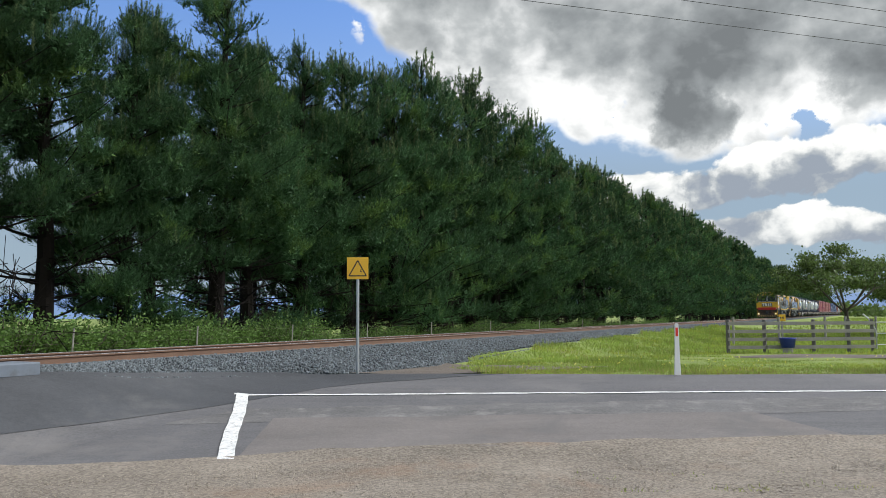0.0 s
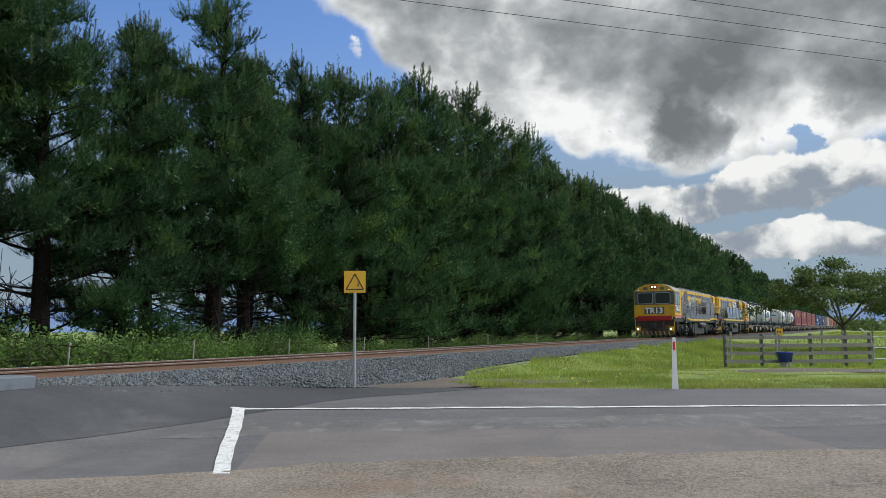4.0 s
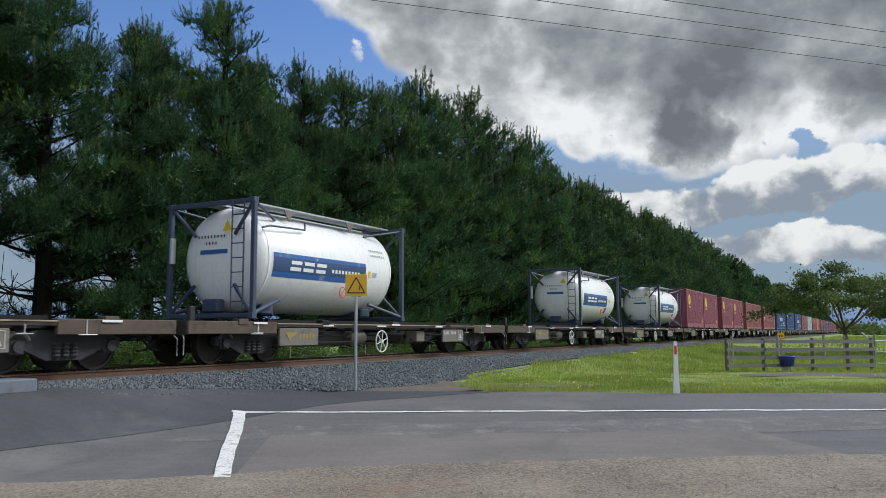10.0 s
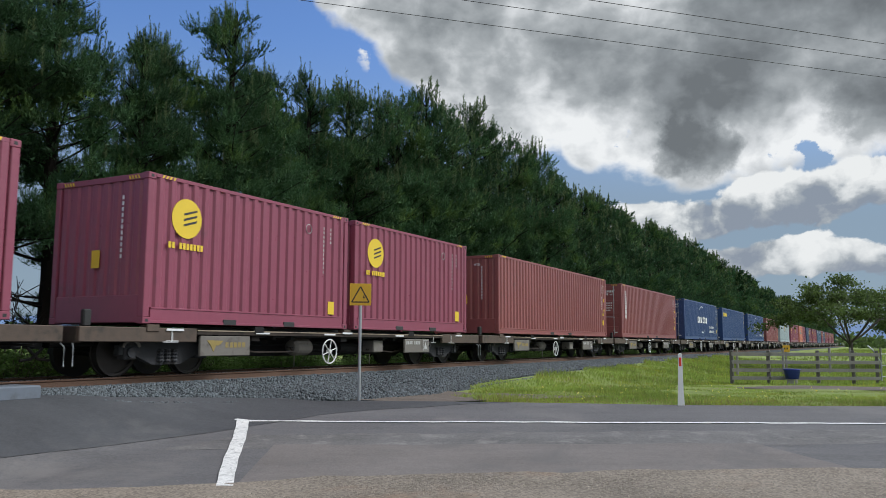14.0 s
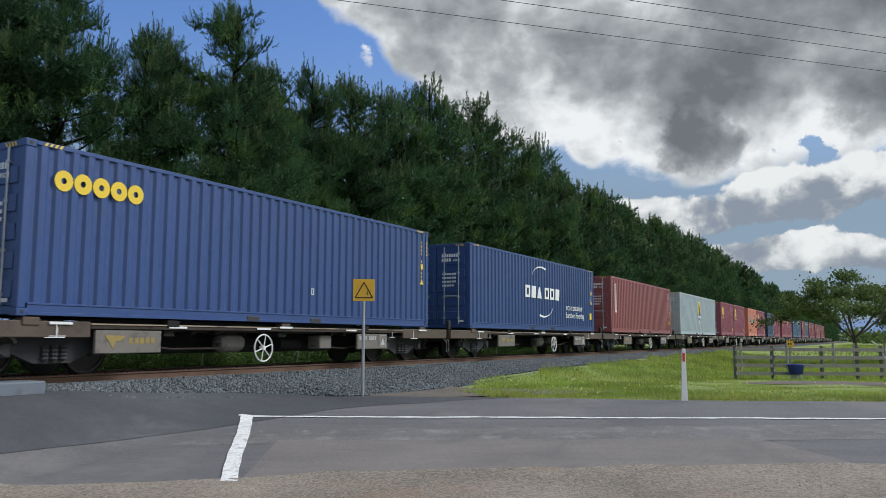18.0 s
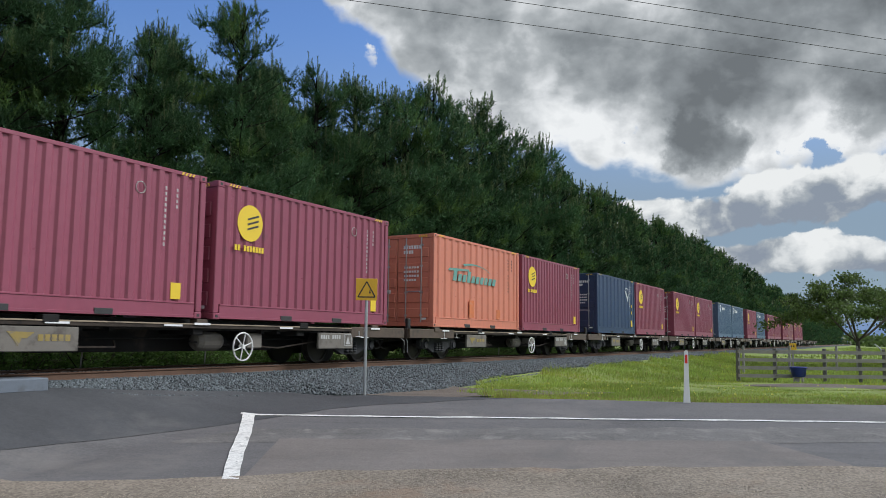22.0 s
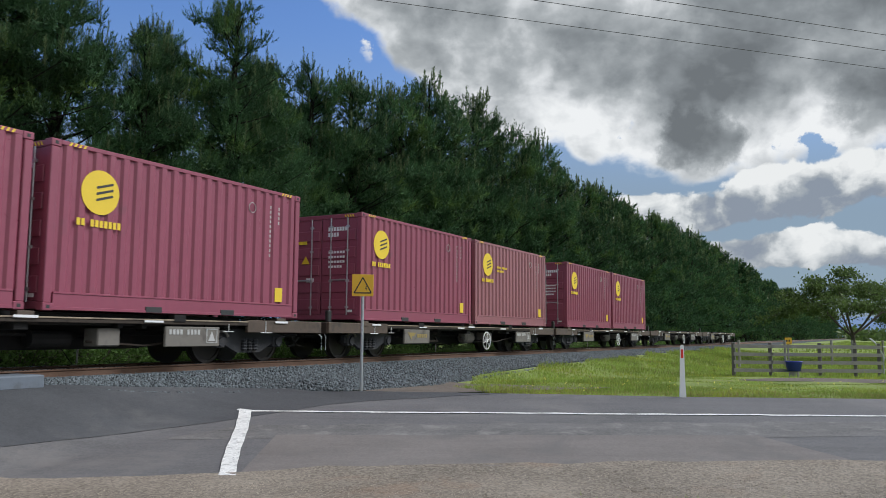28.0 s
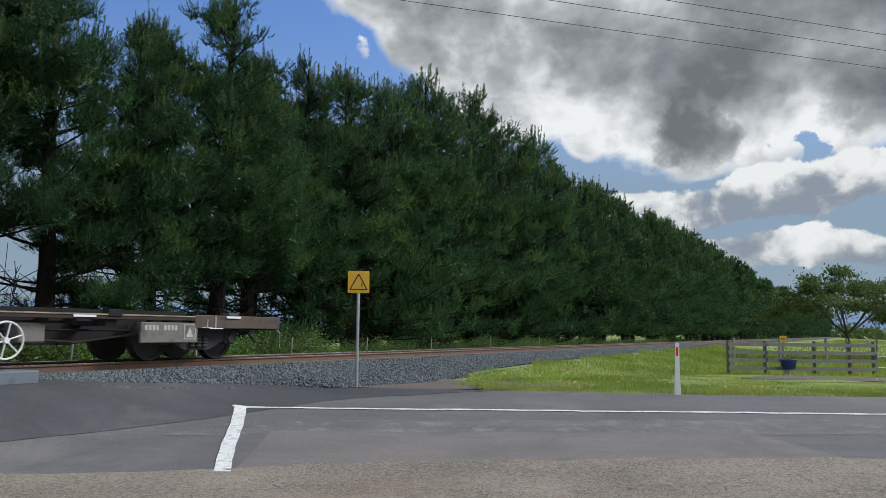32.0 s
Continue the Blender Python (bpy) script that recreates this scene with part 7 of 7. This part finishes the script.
def build_paddock_tree(d, side, height, width, seed, label):
    rng = np.random.default_rng(seed)
    x, y = world_xy(d, side)
    t = thing("paddock_tree", label, "tree", at=pose(x, y, float(land(x, y)) - 0.05))
    wood, tips = Mesh(), []
    fork = np.array([0.08, 0.05, height * 0.32])
    wood.rod((0, 0, 0), fork, 0.13, 9, 0.10, caps=False)
    limbs = []
    for i in range(5):
        a = i * 1.257 + 0.5 * rng.random()
        r = width * (0.34 + 0.12 * rng.random())
        e = np.array([r * math.cos(a), r * math.sin(a), height * (0.50 + 0.16 * rng.random())])
        low = fork * np.array([1, 1, 0.8 + 0.2 * rng.random()])
        wood.path([low, low * 0.6 + e * 0.4 + np.array([0, 0, -0.12]), e], 0.06, 6)
        limbs.append(e)
    for i in range(22):
        a = i * 2.4 + 0.4 * rng.random()
        r = width * math.sqrt((i + 0.5) / 22)
        e = np.array([r * math.cos(a), r * math.sin(a), height * (0.44 + 0.54 * (1 - (r / width) ** 1.6) * (0.5 + 0.5 * rng.random()) + 0.06 * rng.random())])
        root = min(limbs, key=lambda q: float(np.linalg.norm(q - e)))
        mid = root * 0.5 + e * 0.5 + np.array([0, 0, 0.08])
        wood.path([root, mid, e], 0.022, 5)
        for k in range(9):
            f = 0.4 + 0.6 * rng.random()
            p = mid * (1 - f) + e * f
            q = p + rng.normal(size=3) * np.array([0.5, 0.5, 0.22]) * width * 0.2
            q[2] = max(q[2], height * 0.43 + 0.12 * rng.random())
            wood.rod(p, q, 0.010, 3, caps=False)
            tips += [q, p * 0.4 + q * 0.6]
    part("trunk", wood, M["twig"], t, "thin dark trunk and limbs")
    v, f = leaf_cloud(rng, np.array(tips), 0.15, 46, np.array([0.26, 0.26, 0.14]))
    part("crown", bulk(v, f, "crown", M["leaf_tree"]), None, t, "open green leafy crown")
    return t


build_paddock_tree(47, 23.4, 5.5, 4.7, 4, "small spreading green tree in the paddock behind the fence")
build_paddock_tree(52, 31.5, 5.0, 3.4, 9, "small leafy paddock tree beyond the fence")


def build_grass():
    """Grass between the road, the ballast and the fence, and tufts at the road's edge."""
    rng = np.random.default_rng(8)
    n = 420000
    d = 15.0 + 45 * rng.random(n) ** 1.7
    side = -3 + 34 * rng.random(n)
    x, y = world_xy(d, side)
    foot = np.interp(x, [13.4, 16, 18, 20, 30, 46, 90], [8.9, 8.85, 9.25, 9.6, 9.75, 10.1, 10.2])
    patchy = np.sin(x * 0.9 + 1) * np.sin(y * 1.1) + np.sin(x * 2.3) * np.sin(y * 2.9 + 2) * 0.6
    keep = (d > road_far(side) + 0.05) & (y < foot - 0.1 + 0.25 * np.sin(x * 1.3)) & (y < 6.8 + 0.53 * (x - 13.9) + 0.3 * np.sin(x * 2.1) + 0.2 * np.sin(x * 5.3))
    off = np.abs(d - 24.6 + 0.4 * np.sin(side)) - np.minimum(1.9, (side - 8.6) * 1.6) - 0.4 * np.sin(side * 1.7) - 0.5 * np.sin(side * 4.1) * np.sin(d * 2)
    bare = (side > 8.6) & (off < 1.3 * rng.random(n) ** 2)
    keep &= ~(bare & (rng.random(n) < 0.985)) & ((patchy > -1.0) | (rng.random(n) < 0.4))
    x, y, d, side_, patchy = x[keep], y[keep], d[keep], side[keep], patchy[keep]
    z = land(x, y) - 0.03
    n = len(x)
    h = (0.03 + 0.055 * rng.random(n)) * (1 + 0.7 * np.clip(patchy, -0.6, 1.2)) * (1 + 0.02 * (d - 15))
    h = np.where((d > 17.5) & (d < 27.5) & (d * 0.28 < side_), h * 0.3, h)
    tall = (rng.random(n) < 0.08)
    h = np.where(tall, h * 1.9, h)
    c = np.stack([x, y, z], 1)
    w = unit(np.array([0, 0, 1.0]) + rng.normal(size=(n, 3)) * 0.33)
    v, f = blades(c, w, h, (0.010 + 0.012 * rng.random(n)) * (d / 17), rng)
    dry = rng.random(n) < np.where(d < 16.6, 0.35, 0.07)
    faces = f[~dry]
    used = v.reshape(-1, 3, 3)
    for name, pick, mat, label in (("grass", ~dry, "grass", "bright green roadside grass"), ("dry_grass", dry, "grass_dry", "dry straw-coloured grass among the green")):
        vv = used[pick].reshape(-1, 3)
        tagged(new(name, bulk(vv, np.arange(len(vv)).reshape(-1, 3), name, M[mat])), label, "grass", "", "stuff")
    k = 420
    pick = rng.choice(n, k, replace=False)
    near = pick[(d[pick] < 24)]
    fc = c[near] + np.array([0, 0, 0.11])
    v, f = leaf_cloud(rng, fc, 0.03, 5, 0.012)
    tagged(new("flowers", bulk(v, f, "flowers", M["flower"])), "small yellow flowers in the grass", "flowers", "", "stuff")
    # far rough growth along the railway and across the paddock
    n = 26000
    x = 30 + 220 * rng.random(n) ** 1.3
    y = -40 + 48 * rng.random(n)
    z = land(x, y) - 0.03
    c = np.stack([x, y, z], 1)
    w = unit(np.array([0, 0, 1.0]) + rng.normal(size=(n, 3)) * 0.4)
    v, f = blades(c, w, 0.12 + 0.16 * rng.random(n), 0.03 + 0.0010 * x, rng)
    tagged(new("paddock_grass", bulk(v, f, "paddock_grass", M["grass"])), "longer green grass across the paddock", "grass", "", "stuff")
    # weeds on the shoulder near the viewer and along the ballast foot
    m = 700
    sd = 1.2 + 5.5 * rng.random(m)
    dd = 8.0 + 0.9 * rng.random(m) ** 2
    x, y = world_xy(dd, sd)
    cl = np.sin(x * 5) * np.sin(y * 4) > 0.25
    c = np.stack([x, y, land(x, y)], 1)[cl]
    w = unit(np.array([0, 0, 1.0]) + rng.normal(size=c.shape) * 0.6)
    v, f = blades(c, w, 0.02 + 0.04 * rng.random(len(c)), np.full(len(c), 0.008), rng)
    tagged(new("shoulder_weeds", bulk(v, f, "shoulder_weeds", M["grass"])), "sparse weeds in the gravel shoulder", "weeds", "", "stuff")


build_grass()


def stones(points, sizes, rng, name, mat, label, category):
    """Angular crushed stones as uneven eight-sided lumps."""
    n = len(points)
    base = np.array([(1, 0, 0), (-1, 0, 0), (0, 1, 0), (0, -1, 0), (0, 0, 1), (0, 0, -1)], float)
    v = base[None] * (0.65 + 0.7 * rng.random((n, 6, 1))) * sizes[:, None, None] + rng.normal(size=(n, 6, 3)) * (sizes * 0.18)[:, None, None]
    a = rng.random(n) * 2 * math.pi
    ca, sa = np.cos(a)[:, None], np.sin(a)[:, None]
    x, y = v[..., 0] * ca - v[..., 1] * sa, v[..., 0] * sa + v[..., 1] * ca
    tilt = rng.normal(size=n)[:, None] * 0.7
    y, z = y * np.cos(tilt) - v[..., 2] * np.sin(tilt), y * np.sin(tilt) + v[..., 2] * np.cos(tilt)
    v = np.stack([x, y, z], -1) + points[:, None, :]
    f = np.array([(0, 2, 4), (2, 1, 4), (1, 3, 4), (3, 0, 4), (2, 0, 5), (1, 2, 5), (3, 1, 5), (0, 3, 5)])
    faces = (f[None] + 6 * np.arange(n)[:, None, None]).reshape(-1, 3)
    tagged(new(name, bulk(v.reshape(-1, 3), faces, name, mat)), label, category, "", "stuff")


def build_stones():
    rng = np.random.default_rng(21)
    n = 36000
    x = 8.0 + 52 * rng.random(n) ** 1.6
    foot = np.array([ballast_foot(q) for q in x])
    y = foot - 0.25 + (11.5 - foot + 0.25) * rng.random(n)
    z = np.array([ballast_z(a, max(b, f)) for a, b, f in zip(x, y, foot)]) + 0.006
    stones(np.stack([x, y, z], 1), 0.015 + 0.022 * rng.random(n), rng, "ballast_stones", M["ballast_stone"], "angular blue-grey ballast stones", "stones")
    n = 5000
    x = 8.0 + 40 * rng.random(n) ** 1.4
    y = 11.7 + 1.6 * rng.random(n)
    z = np.full(n, RAIL - 0.145)
    stones(np.stack([x, y, z], 1), 0.016 + 0.02 * rng.random(n), rng, "ballast_stones", M["ballast_stone"], "ballast stones between the rails", "stones")
    n = 18000
    side = -6.5 + 14 * rng.random(n)
    d = road_near(side) + 0.12 - 2.9 * rng.random(n) ** 1.1 + np.where(rng.random(n) < 0.06, 0.5 * rng.random(n) ** 2, 0)
    x, y = world_xy(d, side)
    z = land(x, y) + 0.004
    stones(np.stack([x, y, z], 1), 0.0045 + 0.008 * rng.random(n) ** 4, rng, "shoulder_gravel", M["stone_loose"], "loose pale gravel on the shoulder", "gravel")


build_stones()


# ---- roadside things ----
def build_warning_sign():
    x, y = world_xy(15.5, -1.64)
    z = float(land(x, y))
    s = thing("warning_sign", "yellow square sign with black triangle on a steel pole", "sign", at=pose(x, y, z, 0, 0, 27.9 - 90 + 4))
    part("pole", Mesh().rod((0, 0.03, -0.1), (0, 0.03, 2.2), 0.03, 12), M["galv"], s, "slim galvanised pole")
    plate = part("plate", Mesh().box(-0.205, 0.205, -0.006, 0.0, 1.80, 2.22, 0.003), M["sign_yellow"], s, "yellow square plate")
    edge = Mesh()
    a, b, c = (-0.165, 1.865), (0.165, 1.865), (0.0, 2.16)

    def stroke(p, q, w):
        dx_, dz_ = q[0] - p[0], q[1] - p[1]
        ln = math.hypot(dx_, dz_)
        nx, nz = -dz_ / ln * w, dx_ / ln * w
        edge.prism([(p[0] - nx, p[1] - nz), (q[0] - nx, q[1] - nz), (q[0] + nx, q[1] + nz), (p[0] + nx, p[1] + nz)], "y", -0.010, -0.006)
    for p, q in ((a, b), (b, c), (c, a)):
        stroke(p, q, 0.011)
    part("triangle_outline", edge, M["mark_or_hole_black"], plate, "black triangle outline")
    bolt = Mesh().prism([(0.06, 2.0), (0.075, 2.0), (0.066, 1.955), (0.085, 1.96), (0.06, 1.895), (0.066, 1.94), (0.048, 1.935)], "y", -0.010, -0.006)
    part("lightning_bolt", bolt, M["mark_or_hole_black"], plate)
    part("clamp", Mesh().box(-0.05, 0.05, 0.0, 0.065, 1.9, 1.94, 0.004).box(-0.05, 0.05, 0.0, 0.065, 2.08, 2.12, 0.004), M["galv"], s)


build_warning_sign()


def build_guide_post():
    x, y = world_xy(15.1, 4.33)
    g = thing("guide_post", "white plastic guide post with a red reflector", "guide post", at=pose(x, y, float(land(x, y)) - 0.02, 0, 0, 27.9 - 90))
    part("post", Mesh().prism([(-0.065, 0.0), (0.065, 0.0), (0.048, 0.3), (0.038, 0.97), (0.0, 0.985), (-0.03, 0.96), (-0.048, 0.3)], "y", -0.012, 0.012), M["white_plastic"], g)
    part("reflector", Mesh().box(-0.022, 0.022, -0.018, -0.012, 0.74, 0.90, 0.002), M["red_reflector"], g)


build_guide_post()


def on_land(d, side):
    x, y = world_xy(d, side)
    return Vector((x, y, float(land(x, y))))


def build_paddock_fence():
    f = thing("paddock_fence", "weathered grey post and rail timber fence", "fence", at=pose(0, 0, 0))
    ends = [(29.0, 10.15), (29.0, 11.45), (29.0, 13.2), (29.1, 14.5), (29.2, 15.4)]
    feet = [on_land(d, q) for d, q in ends]
    for p in feet:
        part("post", Mesh().box(p.x - 0.07, p.x + 0.07, p.y - 0.06, p.y + 0.06, p.z - 0.1, p.z + 1.17, 0.012), M["fence_post"], f, "dark weathered post")
    for h in (0.20, 0.48, 0.76, 1.04):
        for a, b in zip(feet[:-1], feet[1:]):
            along = (b - a).normalized()
            n = Vector((along.y, -along.x, 0)) * 0.1
            if n.dot(a) > 0:
                n = -n
            m = Mesh()
            c = [a + Vector((0, 0, h)) - along * 0.04 + n, b + Vector((0, 0, h - 0.012)) + along * 0.04 + n]
            v = [q + o for q in c for o in (Vector((0, 0, -0.06)), Vector((0, 0, 0.06)), Vector((0, 0, 0.06)) + n * 0.35, Vector((0, 0, -0.06)) + n * 0.35)]
            m.add(v, [(0, 1, 5, 4), (1, 2, 6, 5), (2, 3, 7, 6), (3, 0, 4, 7), (0, 3, 2, 1), (4, 5, 6, 7)])
            part("rail", m, M["fence"], f)
    wf = thing("wire_fence", "taller timber posts carrying plain wire along the paddock", "fence")
    pts = [on_land(37, 13.2), on_land(38.5, 15.9), on_land(40, 18.8), on_land(43, 21.3), on_land(46, 24.5)]
    for p in pts:
        part("post", Mesh().rod((p.x, p.y, p.z - 0.1), (p.x, p.y, p.z + 1.25), 0.06, 8), M["fence"], wf)
    for h in (0.4, 0.75, 1.1):
        part("wire", Mesh().path([(p.x, p.y, p.z + h) for p in pts], 0.004, 4), M["twig"], wf)
    gate = thing("farm_gate", "bent pale steel pipe gate at the fence end", "gate")
    a, b = on_land(29.2, 15.55), on_land(29.4, 17.9)
    up = Vector((0, 0, 1))
    part("frame", Mesh().path([a + up * 0.1, a + up * 0.75, a + up * 1.2 - (b - a) * 0.12, a + up * 1.35 - (b - a) * 0.2], 0.025, 6), M["galv"], gate)
    for h in (0.25, 0.65, 1.05):
        part("bar", Mesh().rod(a + up * h, b + up * h, 0.02, 6), M["galv"], gate)
    part("upright", Mesh().rod(b + up * 0.05, b + up * 1.1, 0.025, 6), M["galv"], gate)


build_paddock_fence()


def build_small_things():
    p = on_land(28.6, 12.1)
    tub = thing("plastic_tub", "blue plastic tub standing at the paddock fence", "tub", at=pose(p.x, p.y, p.z))
    part("body", Mesh().lathe([(0.0, 0.001), (0.0, 0.22), (0.30, 0.27), (0.31, 0.29), (0.34, 0.29), (0.34, 0.265), (0.05, 0.21), (0.05, 0.001)], (0, 0, 0.18), "z", 24), M["blue_plastic"], tub, smooth=True)
    part("foot_block", Mesh().box(-0.16, 0.16, -0.16, 0.16, -0.05, 0.18, 0.02), M["fence"], tub)
    p = on_land(44, 18.35)
    s = thing("track_sign", "small yellow board on a post beside the railway", "sign", at=pose(p.x, p.y, p.z, 0, 0, -60))
    part("post", Mesh().box(-0.04, 0.04, -0.03, 0.03, -0.1, 1.05), M["fence"], s)
    board = part("board", Mesh().box(-0.19, 0.19, -0.05, -0.03, 1.0, 1.36, 0.004), M["sign_yellow"], s)
    part("board_marks", bars(-0.12, 1.14, 2, 0.07, 0.1, 0.06, -0.051), M["mark_or_hole_black"], board)
    # line side posts with wire behind the track
    lf = thing("lineside_fence", "thin timber stakes and wire behind the track", "fence")
    pts = []
    for x in (7.0, 11.6, 15.2, 19.0, 23.0, 27.5, 33.0, 39.0, 46.0, 54.0):
        y = 15.1
        z = float(land(x, y))
        pts.append((x, y, z))
        part("stake", Mesh().rod((x, y, z - 0.1), (x + 0.04, y, z + 0.62), 0.02, 6), M["fence"], lf)
    for h in (0.3, 0.52):
        part("wire", Mesh().path([(x, y, z + h) for x, y, z in pts], 0.002, 4), M["twig"], lf)
    # three overhead cables, sagging a little
    for k, off in enumerate((0.0, -1.08, -1.92)):
        pts = []
        for i in range(41):
            side = -30 + 2.2 * i
            d = 16.42 + 0.328 * side + off
            x, y = world_xy(d, side)
            pts.append((x, y, 8.52))
        c = thing("overhead_cable", "thin black overhead cable against the sky", "cable", group="overhead cables")
        part("strand", Mesh().path(pts, 0.0065, 5), M["wire"], c)


build_small_things()


# ---- far away: blue hills and a dark line of woods ----
def build_distance():
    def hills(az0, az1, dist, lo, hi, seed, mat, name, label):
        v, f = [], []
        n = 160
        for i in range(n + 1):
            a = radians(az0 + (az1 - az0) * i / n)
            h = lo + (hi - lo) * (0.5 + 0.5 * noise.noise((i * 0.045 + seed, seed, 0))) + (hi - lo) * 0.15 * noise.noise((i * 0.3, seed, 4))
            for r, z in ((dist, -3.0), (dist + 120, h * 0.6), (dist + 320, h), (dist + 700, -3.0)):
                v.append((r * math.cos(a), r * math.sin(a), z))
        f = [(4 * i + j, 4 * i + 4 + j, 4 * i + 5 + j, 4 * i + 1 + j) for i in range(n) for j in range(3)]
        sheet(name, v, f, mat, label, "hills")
    # the haze of distance is painted into the hills as a blue surface colour
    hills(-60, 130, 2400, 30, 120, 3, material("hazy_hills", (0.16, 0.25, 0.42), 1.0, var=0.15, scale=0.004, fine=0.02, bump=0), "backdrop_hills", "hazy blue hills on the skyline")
    rng = np.random.default_rng(77)
    n = 1500
    az = np.radians(-40 + 42 * rng.random(n))
    r = 330 + 120 * rng.random(n)
    cs = np.stack([r * np.cos(az), r * np.sin(az), 0.5 + 3.2 * rng.random(n) * (0.6 + 0.4 * np.sin(az * 40))], 1)
    v, f = leaf_cloud(rng, cs, 2.2, 9, np.array([1.6, 1.6, 1.2]))
    tagged(new("far_woods", bulk(v, f, "far_woods", M["leaf_tree"])), "dark line of distant trees beyond the paddock", "woods", "", "stuff")


build_distance()


# seconds, and metres by which the train lags behind a steady pace
PACE = [(0, 0), (4, 0), (8, 0), (12, 0), (16, 0), (20, 0), (22, -0.06), (23, -0.2), (24, -0.72), (25, -0.72), (26, -0.46), (27, -0.18), (28, 0.1), (29, 0.33), (30, 0.6), (31, 0.87), (32, 1.2)]


def motions():
    """The train runs by at a steady pace, every vehicle and load alike; its wheels turn."""
    for ob, s0, z in MOVERS:
        walk(ob, [(t, pose(s0 - SPEED * (t - 13.0) + lag, TRACK_Y, RAIL + z)) for t, lag in PACE])
    # the wheelsets roll: those at one place on their bogie share one set of keys
    rolled = {}
    turn = -math.degrees(SPEED / 0.42) / FPS
    for wheel, q in WHEELS:
        if q not in rolled:
            walk(wheel, [(k / FPS, pose(q, 0, 0.42, 0, turn * k, 0)) for k in range(32 * FPS + 1)])
            rolled[q] = wheel
    for wheel in [o for o in bpy.data.objects if o.name.startswith("wheelset")]:
        q = round(wheel.location.x, 3)
        source = next((w for k, w in rolled.items() if abs(k - q) < 0.01), None)
        if source and wheel != source:
            wheel.rotation_mode = "QUATERNION"
            wheel.animation_data_create()
            wheel.animation_data.action = source.animation_data.action
            wheel.animation_data.action_slot = source.animation_data.action_slot


motions()
